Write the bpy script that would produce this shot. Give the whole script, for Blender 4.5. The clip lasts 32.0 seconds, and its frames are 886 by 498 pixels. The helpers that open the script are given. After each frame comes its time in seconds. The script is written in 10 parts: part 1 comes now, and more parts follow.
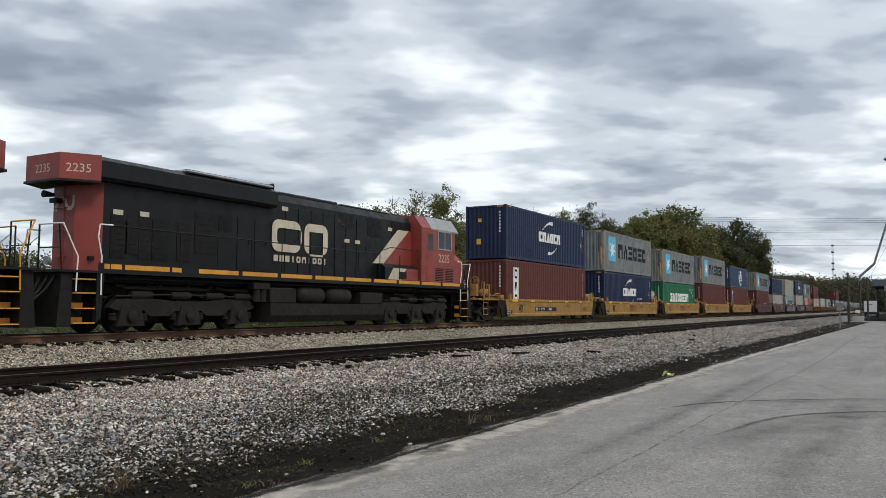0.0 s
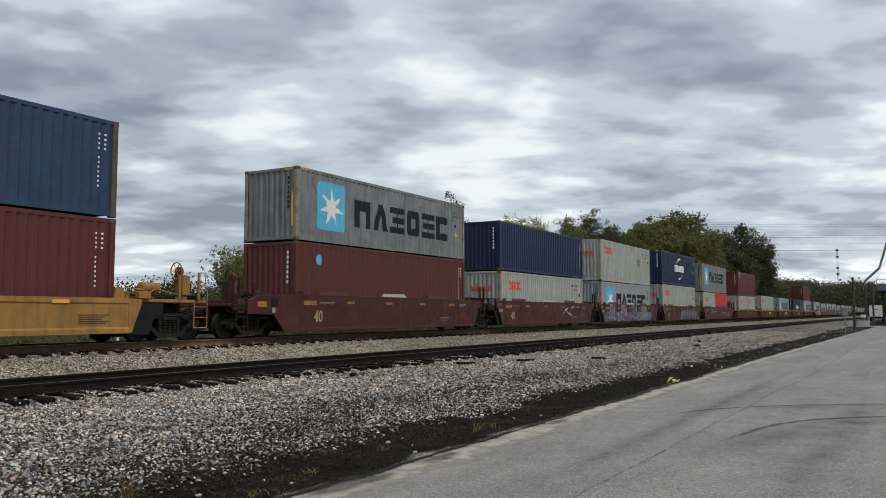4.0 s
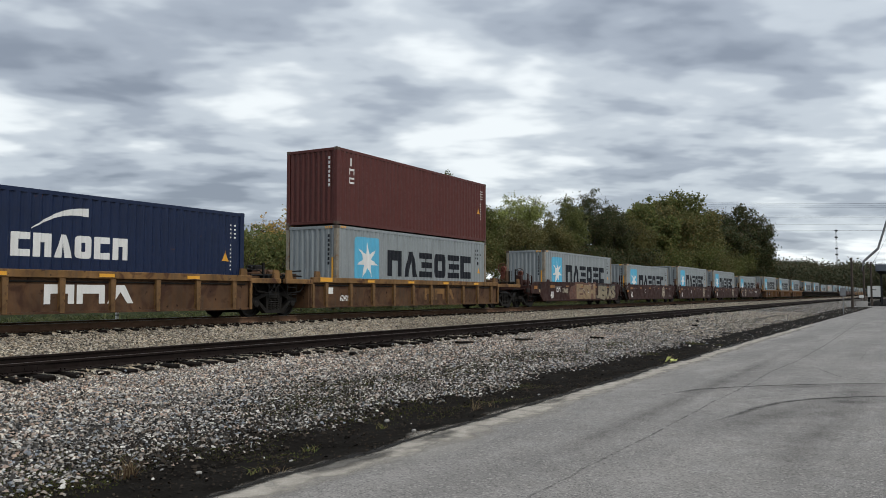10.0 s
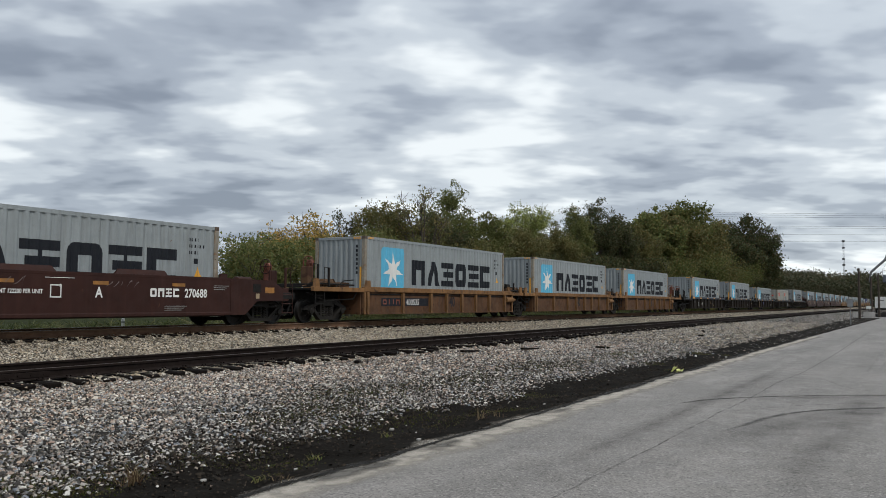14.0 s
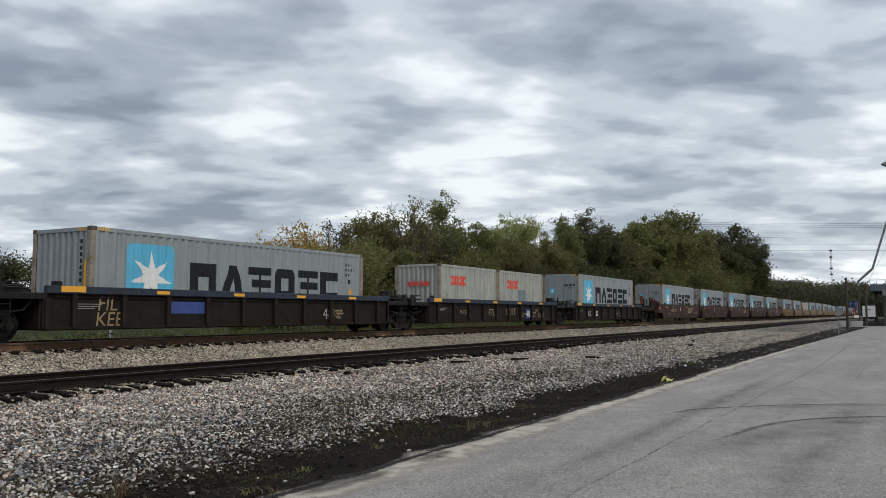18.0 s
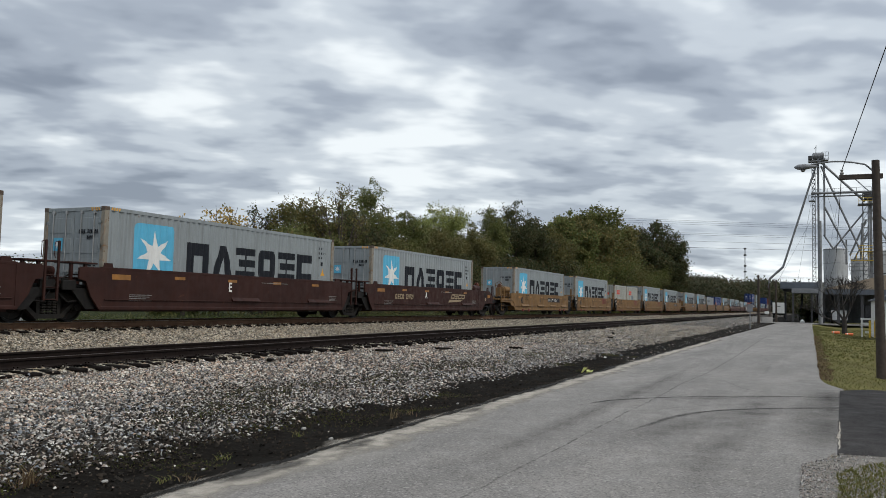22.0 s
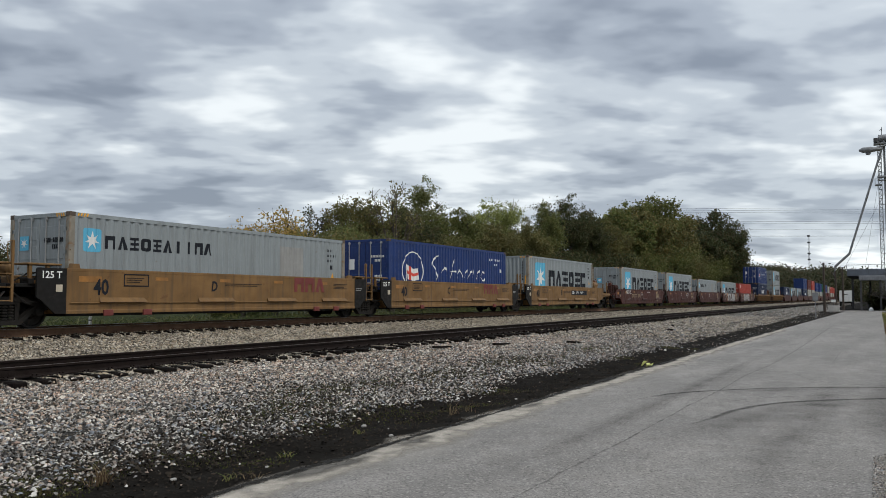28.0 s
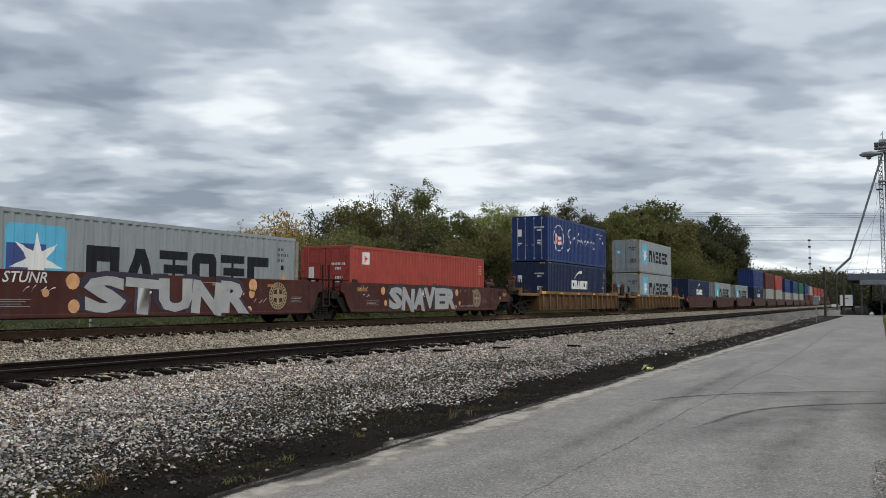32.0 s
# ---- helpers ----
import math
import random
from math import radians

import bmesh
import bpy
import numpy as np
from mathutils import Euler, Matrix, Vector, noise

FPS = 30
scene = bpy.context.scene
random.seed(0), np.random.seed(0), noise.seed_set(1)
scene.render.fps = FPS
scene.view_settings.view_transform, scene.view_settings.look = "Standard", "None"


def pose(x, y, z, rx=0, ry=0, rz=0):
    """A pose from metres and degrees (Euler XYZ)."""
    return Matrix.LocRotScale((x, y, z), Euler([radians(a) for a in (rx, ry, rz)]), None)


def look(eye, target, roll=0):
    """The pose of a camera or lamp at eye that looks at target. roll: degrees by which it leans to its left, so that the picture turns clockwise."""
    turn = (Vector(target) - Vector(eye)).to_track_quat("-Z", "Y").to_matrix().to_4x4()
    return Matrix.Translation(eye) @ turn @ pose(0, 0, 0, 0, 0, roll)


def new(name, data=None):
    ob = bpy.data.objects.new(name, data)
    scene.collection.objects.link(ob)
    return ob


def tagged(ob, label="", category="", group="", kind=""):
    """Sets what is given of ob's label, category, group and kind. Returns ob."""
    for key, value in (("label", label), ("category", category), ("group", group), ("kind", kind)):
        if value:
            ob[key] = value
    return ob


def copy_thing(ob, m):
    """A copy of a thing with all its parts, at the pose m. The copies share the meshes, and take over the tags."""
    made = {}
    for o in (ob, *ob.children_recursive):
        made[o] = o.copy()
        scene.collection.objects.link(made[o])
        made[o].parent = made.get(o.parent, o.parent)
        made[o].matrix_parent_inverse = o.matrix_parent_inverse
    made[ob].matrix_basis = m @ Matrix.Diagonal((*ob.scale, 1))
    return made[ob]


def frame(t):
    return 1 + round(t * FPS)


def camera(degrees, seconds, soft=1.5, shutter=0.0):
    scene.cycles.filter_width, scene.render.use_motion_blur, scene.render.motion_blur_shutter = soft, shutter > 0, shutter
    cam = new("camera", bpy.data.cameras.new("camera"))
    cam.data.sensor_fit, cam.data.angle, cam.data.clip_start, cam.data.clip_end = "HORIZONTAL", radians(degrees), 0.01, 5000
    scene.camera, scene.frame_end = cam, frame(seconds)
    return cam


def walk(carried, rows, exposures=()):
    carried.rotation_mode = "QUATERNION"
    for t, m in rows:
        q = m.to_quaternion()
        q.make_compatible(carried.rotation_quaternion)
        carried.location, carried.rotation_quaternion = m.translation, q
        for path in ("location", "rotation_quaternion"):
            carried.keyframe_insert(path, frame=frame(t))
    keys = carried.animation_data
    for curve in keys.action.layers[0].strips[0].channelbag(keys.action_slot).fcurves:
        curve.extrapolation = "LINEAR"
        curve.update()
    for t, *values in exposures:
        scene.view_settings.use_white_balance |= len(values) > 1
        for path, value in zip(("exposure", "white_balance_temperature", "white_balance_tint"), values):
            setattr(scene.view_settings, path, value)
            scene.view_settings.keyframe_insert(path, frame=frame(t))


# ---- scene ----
EYE = (0.0, 0.0, 1.65)


def aim(yaw, pitch, roll):
    """The eye's pose: yaw to the left of the track's line, pitch upwards, lean to the left, in degrees."""
    y, p = radians(yaw), radians(pitch)
    way = Vector((math.cos(y) * math.cos(p), math.sin(y) * math.cos(p), math.sin(p)))
    return look(EYE, Vector(EYE) + way, roll)


PATH = [
    (0, aim(29.70, 4.11, 0.24)), (0.5, aim(29.69, 4.17, 0.15)), (1, aim(29.77, 4.29, 0.00)),
    (1.5, aim(29.83, 4.43, 0.03)), (2, aim(29.93, 4.43, -0.08)), (2.5, aim(29.96, 4.44, -0.09)),
    (3, aim(29.99, 4.54, -0.08)), (3.5, aim(29.96, 4.61, -0.14)), (5.5, aim(30.00, 4.68, -0.09)),
    (6, aim(30.05, 4.62, -0.29)), (6.5, aim(30.28, 4.69, -0.23)), (7, aim(30.69, 4.50, -0.17)),
    (7.5, aim(30.67, 4.23, -0.71)), (8, aim(30.80, 4.07, -0.77)), (8.5, aim(29.98, 3.66, -0.59)),
    (9, aim(29.88, 3.23, -0.39)), (9.5, aim(29.95, 3.29, -0.30)), (10, aim(29.91, 3.18, -0.01)),
    (10.5, aim(30.19, 3.38, 0.26)), (11, aim(30.40, 3.42, 0.32)), (11.5, aim(30.55, 3.37, 0.34)),
    (12, aim(30.58, 3.44, 0.39)), (12.5, aim(30.48, 3.61, 0.44)), (13, aim(30.39, 3.66, 0.37)),
    (13.5, aim(30.37, 3.71, 0.34)), (14, aim(30.32, 3.79, 0.29)), (14.5, aim(30.34, 3.93, 0.29)),
    (16.5, aim(30.11, 4.17, -0.14)), (17, aim(30.02, 4.22, -0.16)), (17.5, aim(29.81, 4.38, -0.02)),
    (18, aim(29.60, 4.53, 0.10)), (18.5, aim(29.36, 4.62, 0.18)), (19, aim(28.84, 4.66, 0.12)),
    (19.5, aim(27.14, 4.53, 0.03)), (20, aim(25.39, 4.07, 0.32)), (20.5, aim(24.71, 3.92, 0.74)),
    (21, aim(24.47, 3.84, 1.00)), (21.5, aim(24.40, 3.78, 1.14)), (22, aim(24.45, 3.82, 1.23)),
    (22.5, aim(24.47, 3.83, 1.10)), (23, aim(24.63, 3.85, 1.04)), (23.5, aim(25.17, 3.92, 0.94)),
    (24, aim(27.03, 4.25, 0.89)), (24.5, aim(27.97, 4.37, 0.69)), (25, aim(28.09, 4.35, 0.66)),
    (25.5, aim(28.13, 4.25, 0.51)), (27.5, aim(28.12, 3.53, 0.02)), (28, aim(28.31, 3.51, -0.03)),
    (28.5, aim(28.36, 3.60, 0.07)), (29, aim(28.35, 3.69, 0.22)), (29.5, aim(28.28, 3.81, 0.26)),
    (30, aim(28.15, 3.84, 0.34)), (30.5, aim(28.18, 3.84, 0.23)), (31, aim(28.29, 3.85, 0.22)),
    (31.5, aim(28.27, 3.79, 0.16)), (32, aim(28.35, 3.75, 0.11)),
]
cam = camera(57.44, 32.0, 0.7)
walk(cam, PATH, [(0, 0.22), (1.5, 0.13), (3, 0.09), (6, 0.07), (7.5, 0.12), (32, 0.12)])


# ---- sky, sun, exposure ----
def sky():
    world = bpy.data.worlds.new("overcast_sky")
    scene.world = world
    world.use_nodes = True
    nt = world.node_tree
    nt.nodes.clear()
    N = lambda kind: nt.nodes.new(kind)
    L = nt.links.new
    out, bg = N("ShaderNodeOutputWorld"), N("ShaderNodeBackground")
    tex = N("ShaderNodeTexSky")
    tex.sky_type, tex.sun_disc = "NISHITA", False
    tex.sun_elevation, tex.sun_rotation = radians(48), radians(150)
    tc, sep = N("ShaderNodeTexCoord"), N("ShaderNodeSeparateXYZ")
    L(tc.outputs["Generated"], sep.inputs[0])

    def calc(op, a, b, c=None):
        n = N("ShaderNodeMath")
        n.operation = op
        for i, v in enumerate((a, b, c)):
            if v is None:
                continue
            if isinstance(v, (int, float)):
                n.inputs[i].default_value = v
            else:
                L(v, n.inputs[i])
        return n.outputs[0]

    up = calc("MAXIMUM", sep.outputs[2], 0.0)
    low = calc("ADD", up, 0.16)
    flat = N("ShaderNodeCombineXYZ")
    L(calc("DIVIDE", sep.outputs[0], low), flat.inputs[0])
    L(calc("DIVIDE", sep.outputs[1], low), flat.inputs[1])
    wind = N("ShaderNodeMapping")           # x away from the eye, y across
    wind.inputs["Rotation"].default_value = (0, 0, radians(-33))
    L(flat.outputs[0], wind.inputs[0])
    turn = N("ShaderNodeMapping")
    turn.inputs["Scale"].default_value = (1.0, 0.72, 1)
    turn.inputs["Location"].default_value = (3.7, 1.3, 0)
    L(wind.outputs[0], turn.inputs[0])

    def clouds(scale, detail, rough, warp):
        n = N("ShaderNodeTexNoise")
        n.inputs["Scale"].default_value, n.inputs["Detail"].default_value = scale, detail
        n.inputs["Roughness"].default_value, n.inputs["Distortion"].default_value = rough, warp
        L(turn.outputs[0], n.inputs["Vector"])
        return n.outputs[0]

    big, small, wisp = clouds(1.35, 2, 0.45, 0.12), clouds(3.5, 3, 0.48, 0.15), clouds(9.0, 3, 0.5, 0.15)
    mixed = calc("ADD", calc("MULTIPLY", big, 0.48), calc("MULTIPLY", small, 0.43))
    mixed = calc("MULTIPLY_ADD", wisp, 0.09, mixed)
    ramp = N("ShaderNodeValToRGB")
    cr = ramp.color_ramp
    cr.interpolation = "EASE"
    cr.elements[0].position, cr.elements[0].color = 0.37, (0.245, 0.282, 0.342, 1)
    cr.elements[1].position, cr.elements[1].color = 0.61, (0.885, 0.935, 0.955, 1)
    for at, col in ((0.45, (0.375, 0.422, 0.488, 1)), (0.515, (0.555, 0.61, 0.665, 1))):
        e = cr.elements.new(at)
        e.color = col
    L(mixed, ramp.inputs[0])
    # an overcast sky grows brighter towards the zenith
    rise = calc("MULTIPLY_ADD", calc("POWER", up, 1.5), 0.7, 0.92)
    rise = calc("MULTIPLY_ADD", calc("POWER", calc("SUBTRACT", 1.0, up), 14.0), 0.30, rise)
    lift = N("ShaderNodeMix")
    lift.data_type, lift.blend_type = "RGBA", "MULTIPLY"
    lift.inputs[0].default_value = 1.0
    L(ramp.outputs[0], lift.inputs[6])
    L(rise, lift.inputs[7])
    dim = N("ShaderNodeMix")
    dim.data_type, dim.blend_type = "RGBA", "MULTIPLY"
    dim.inputs[0].default_value = 1.0
    L(tex.outputs[0], dim.inputs[6])
    dim.inputs[7].default_value = (0.1, 0.1, 0.1, 1)
    both = N("ShaderNodeMix")
    both.data_type = "RGBA"
    both.inputs[0].default_value = 0.9
    L(dim.outputs[2], both.inputs[6])
    L(lift.outputs[2], both.inputs[7])
    L(both.outputs[2], bg.inputs[0])
    bg.inputs[1].default_value = 1.0
    L(bg.outputs[0], out.inputs[0])


sky()
sun = new("sun", bpy.data.lights.new("sun", "SUN"))
sun.data.energy, sun.data.angle, sun.data.color = 1.7, radians(14), (1.0, 0.95, 0.87)
sun.matrix_world = look((20, -40, 50), (32, 0, 0))


# ---- materials ----
def col(r, g, b):
    """A linear colour from screen values of 0 to 255."""
    f = lambda v: v / 12.92 if v <= 0.04045 else ((v + 0.055) / 1.055) ** 2.4
    return tuple(f(v / 255) for v in (r, g, b)) + (1,)


def surf(name, base, rough=0.6, metal=0.0, vary=0.25, scale=2.0, rust=0.0, rust_col=(0.11, 0.045, 0.02, 1), streak=0.3,
         bump=0.15, fine=40.0, spread=0.0, island=(), dirt=(0.05, 0.042, 0.035, 1), gloss=0.5, speck=0.0):
    """A weathered surface: broad patches, fine grain, streaks that run down, rust in spots."""
    m = bpy.data.materials.new(name)
    m.use_nodes = True
    nt = m.node_tree
    L, b = nt.links.new, nt.nodes["Principled BSDF"]
    N = lambda kind: nt.nodes.new(kind)
    tc = N("ShaderNodeTexCoord")
    if max(base[:3]) < 0.06 and dirt == (0.05, 0.042, 0.035, 1):
        dirt = (base[0] * 1.5 + 0.004, base[1] * 1.4 + 0.003, base[2] * 1.3 + 0.002, 1)

    def grain(s, detail=4, squash=None, warp=0.0):
        n = N("ShaderNodeTexNoise")
        n.inputs["Scale"].default_value, n.inputs["Detail"].default_value = s, detail
        n.inputs["Distortion"].default_value = warp
        if squash:
            mp = N("ShaderNodeMapping")
            mp.inputs["Scale"].default_value = squash
            L(tc.outputs["Object"], mp.inputs[0])
            L(mp.outputs[0], n.inputs["Vector"])
        else:
            L(tc.outputs["Object"], n.inputs["Vector"])
        return n.outputs[0]

    def span(v, lo, hi, a=0.0, c=1.0):
        n = N("ShaderNodeMapRange")
        for i, x in enumerate((lo, hi, a, c)):
            n.inputs[i + 1].default_value = x
        L(v, n.inputs[0])
        return n.outputs[0]

    def blend(f, a, c, how="MIX"):
        n = N("ShaderNodeMix")
        n.data_type, n.blend_type = "RGBA", how
        for i, x in ((0, f), (6, a), (7, c)):
            if isinstance(x, (int, float, tuple)):
                n.inputs[i].default_value = x
            else:
                L(x, n.inputs[i])
        return n.outputs[2]

    now = base
    if island:
        geo, ramp = N("ShaderNodeNewGeometry"), N("ShaderNodeValToRGB")
        ramp.color_ramp.interpolation = "CONSTANT"
        while len(ramp.color_ramp.elements) < len(island):
            ramp.color_ramp.elements.new(0.5)
        for i, c in enumerate(island):
            ramp.color_ramp.elements[i].position, ramp.color_ramp.elements[i].color = i / len(island), c
        L(geo.outputs["Random Per Island"], ramp.inputs[0])
        now = ramp.outputs[0]
    if spread:
        info = N("ShaderNodeObjectInfo")
        now = blend(span(info.outputs["Random"], 0, 1, 0, spread), now, tuple(v * 0.45 for v in base[:3]) + (1,))
    dark = tuple(v * (1 - vary) for v in base[:3]) + (1,)
    if island:
        now = blend(span(grain(scale), 0.35, 0.7, 0, vary), now, (0.05, 0.047, 0.042, 1))
    else:
        now = blend(span(grain(scale, 5, None, 0.6), 0.35, 0.68), now, dark)
    now = blend(span(grain(fine, 3), 0.3, 0.75, 0, 0.3 * vary + 0.06), now, dirt)
    if speck:
        now = blend(span(grain(95.0, 2), 0.56, 0.68, 0, speck), now, tuple(min(1, v * 1.9) for v in base[:3]) + (1,))
        now = blend(span(grain(120.0, 2), 0.55, 0.68, 0, speck), now, tuple(v * 0.4 for v in base[:3]) + (1,))
    if streak:
        now = blend(span(grain(1.0, 5, (7, 7, 0.45)), 0.47, 0.8, 0, streak), now, dirt)
    if rust:
        now = blend(span(grain(scale * 1.7, 7, None, 0.8), 0.72 - 0.3 * rust, 0.8 - 0.22 * rust), now, rust_col)
        now = blend(span(grain(scale * 5, 4), 0.66, 0.7, 0, min(1, rust * 1.5)), now, tuple(v * 0.5 for v in rust_col[:3]) + (1,))
    if isinstance(now, tuple):
        b.inputs["Base Color"].default_value = now
    else:
        L(now, b.inputs["Base Color"])
    L(span(grain(scale * 3), 0.3, 0.7, max(0.05, rough - 0.12), min(1, rough + 0.15)), b.inputs["Roughness"])
    b.inputs["Metallic"].default_value, b.inputs["Specular IOR Level"].default_value = metal, gloss
    if bump:
        bn = N("ShaderNodeBump")
        bn.inputs["Strength"].default_value, bn.inputs["Distance"].default_value = bump, 0.01
        L(grain(fine, 5), bn.inputs["Height"])
        L(bn.outputs[0], b.inputs["Normal"])
    return m


def glass(name, tint=(0.02, 0.025, 0.03, 1)):
    m = bpy.data.materials.new(name)
    m.use_nodes = True
    b = m.node_tree.nodes["Principled BSDF"]
    b.inputs["Base Color"].default_value, b.inputs["Roughness"].default_value, b.inputs["Specular IOR Level"].default_value = tint, 0.1, 0.3
    return m


GREY_BOX = surf("light_grey_container_paint", (0.258, 0.287, 0.297, 1), 0.42, vary=0.14, rust=0.10, streak=0.35, spread=0.25, gloss=0.5)
DIRTY_BOX = surf("dirty_grey_container_paint", (0.20, 0.218, 0.222, 1), 0.65, vary=0.3, rust=0.3, streak=0.6, scale=1.3, gloss=0.25, rust_col=(0.13, 0.075, 0.04, 1))
CREAM_BOX = surf("cream_container_paint", (0.345, 0.355, 0.318, 1), 0.45, vary=0.2, rust=0.24, streak=0.5, spread=0.12)
NAVY_BOX = surf("navy_container_paint", (0.006, 0.0155, 0.052, 1), 0.45, vary=0.25, rust=0.08, streak=0.12, spread=0.25, gloss=0.3)
BLUE_BOX = surf("bright_blue_container_paint", (0.008, 0.030, 0.135, 1), 0.45, vary=0.2, rust=0.08, streak=0.12, gloss=0.3)
STEEL_BLUE_BOX = surf("faded_blue_container_paint", (0.018, 0.05, 0.11, 1), 0.5, vary=0.3, rust=0.2, streak=0.2, gloss=0.3)
BROWN_BOX = surf("brown_red_container_paint", (0.102, 0.024, 0.0195, 1), 0.55, gloss=0.3, vary=0.2, rust=0.1, streak=0.2, spread=0.3)
MAROON_BOX = surf("maroon_container_paint", (0.095, 0.018, 0.022, 1), 0.5, vary=0.2, rust=0.1, streak=0.15, gloss=0.3)
RED_BOX = surf("red_container_paint", (0.34, 0.05, 0.035, 1), 0.5, vary=0.18, rust=0.08, streak=0.2, gloss=0.3)
ORANGE_BOX = surf("orange_red_container_paint", (0.47, 0.042, 0.028, 1), 0.5, vary=0.15, rust=0.06, streak=0.15, gloss=0.3)
GREEN_BOX = surf("green_container_paint", (0.008, 0.118, 0.047, 1), 0.5, vary=0.15, rust=0.06, streak=0.2, gloss=0.3)
RUSTY_POST = surf("rust_stained_post_paint", (0.27, 0.24, 0.19, 1), 0.7, vary=0.4, rust=0.62, streak=0.5, rust_col=(0.17, 0.085, 0.035, 1))
CASTING = surf("rusted_corner_steel", (0.10, 0.07, 0.05, 1), 0.8, vary=0.4, rust=0.5)
ROD = surf("galvanised_rod", (0.36, 0.37, 0.37, 1), 0.45, 0.5, vary=0.2, rust=0.2)
WHITE_MARK = surf("white_marking_paint", (0.72, 0.72, 0.70, 1), 0.55, vary=0.1, streak=0.12)
BLACK_MARK = surf("black_marking_paint", (0.010, 0.012, 0.017, 1), 0.6, vary=0.15, streak=0.05, gloss=0.2)
SKY_MARK = surf("pale_blue_marking_paint", (0.085, 0.40, 0.60, 1), 0.5, vary=0.1, streak=0.1)
RED_MARK = surf("red_marking_paint", (0.62, 0.06, 0.035, 1), 0.5, vary=0.1, streak=0.1)
MAROON_MARK = surf("dull_maroon_marking_paint", (0.16, 0.025, 0.02, 1), 0.6, vary=0.2)
REFLECT = surf("faded_reflector", (0.36, 0.155, 0.025, 1), 0.5, vary=0.4, scale=5, streak=0.4)
YELLOW_MARK = surf("yellow_marking_paint", (0.75, 0.36, 0.03, 1), 0.5, vary=0.15, streak=0.15)
BLUE_MARK = surf("deep_blue_marking_paint", (0.03, 0.06, 0.22, 1), 0.5, vary=0.15)
PATCH = surf("blue_grey_patch_paint", (0.155, 0.195, 0.22, 1), 0.5, vary=0.2, streak=0.2)
GREY_MARK = surf("faded_grey_marking_paint", (0.30, 0.30, 0.29, 1), 0.6, vary=0.2)
CREAM_MARK = surf("cream_marking_paint", (0.50, 0.44, 0.34, 1), 0.6, vary=0.25, streak=0.25)
TAN_MARK = surf("faded_tan_marking_paint", (0.34, 0.26, 0.16, 1), 0.65, vary=0.3, streak=0.3)
SPRAY = {
    "silver": surf("silver_spray_paint", (0.42, 0.42, 0.42, 1), 0.4, 0.3, vary=0.2, streak=0.1),
    "lilac": surf("lilac_spray_paint", (0.135, 0.105, 0.17, 1), 0.5, vary=0.3, scale=5),
    "teal": surf("teal_spray_paint", (0.06, 0.20, 0.22, 1), 0.5, vary=0.3, scale=5),
    "blue": surf("pale_blue_spray_paint", (0.10, 0.16, 0.27, 1), 0.5, vary=0.3, scale=5),
    "peach": surf("peach_spray_paint", (0.66, 0.34, 0.16, 1), 0.5, vary=0.3, scale=5),
    "white": surf("white_spray_paint", (0.62, 0.62, 0.62, 1), 0.5, vary=0.2),
    "purple": surf("dark_purple_spray_paint", (0.022, 0.014, 0.032, 1), 0.5, vary=0.2),
    "navy": surf("blue_spray_paint", (0.012, 0.035, 0.16, 1), 0.5, vary=0.3, scale=5),
    "black": surf("black_spray_paint", (0.015, 0.014, 0.018, 1), 0.5, vary=0.2),
    "tan": surf("tan_spray_paint", (0.32, 0.22, 0.115, 1), 0.5, vary=0.4, scale=5),
    "dusk": surf("dusky_purple_spray_paint", (0.062, 0.055, 0.082, 1), 0.55, vary=0.5, scale=3, streak=0.3),
    "cream": surf("cream_spray_paint", (0.29, 0.24, 0.15, 1), 0.5, vary=0.4, scale=4, streak=0.3),
    "russet": surf("russet_spray_paint", (0.125, 0.048, 0.028, 1), 0.55, vary=0.4, scale=3, streak=0.3),
    "faded": surf("faded_grey_spray_paint", (0.17, 0.13, 0.125, 1), 0.6, vary=0.3, scale=4),
}
YELLOW_CAR = surf("weathered_yellow_wagon_paint", (0.345, 0.187, 0.048, 1), 0.6, vary=0.3, rust=0.16, streak=0.5, scale=1.2, gloss=0.2)
MUSTARD_CAR = surf("mustard_wagon_paint", (0.215, 0.120, 0.046, 1), 0.6, vary=0.34, rust=0.2, streak=0.55, scale=1.2, gloss=0.2)
RUST_CAR = surf("rusty_yellow_wagon_paint", (0.12, 0.062, 0.03, 1), 0.75, vary=0.5, rust=0.75, streak=0.6, scale=1.1,
                rust_col=(0.048, 0.023, 0.014, 1), gloss=0.2)
OCHRE_CAR = surf("ochre_wagon_paint", (0.25, 0.135, 0.05, 1), 0.7, vary=0.5, rust=0.58, streak=0.6, scale=1.6, gloss=0.2, rust_col=(0.07, 0.034, 0.018, 1))
BRONZE_CAR = surf("rusty_ochre_brown_wagon_paint", (0.115, 0.055, 0.026, 1), 0.72, vary=0.5, rust=0.6, streak=0.6, scale=1.4, gloss=0.2, rust_col=(0.055, 0.027, 0.016, 1))
BRONZE_CHORD = surf("worn_ochre_chord_paint", (0.235, 0.118, 0.045, 1), 0.7, vary=0.45, rust=0.45, streak=0.5, scale=1.8, gloss=0.2, rust_col=(0.06, 0.03, 0.016, 1))
BRICK_CAR = surf("brick_brown_wagon_paint", (0.066, 0.0175, 0.0130, 1), 0.6, vary=0.36, rust=0.14, streak=0.5, scale=1.2, gloss=0.2)
BROWN_CAR = surf("dark_brown_wagon_paint", (0.033, 0.0120, 0.0090, 1), 0.6, vary=0.36, rust=0.14, streak=0.45, scale=1.2, gloss=0.2)
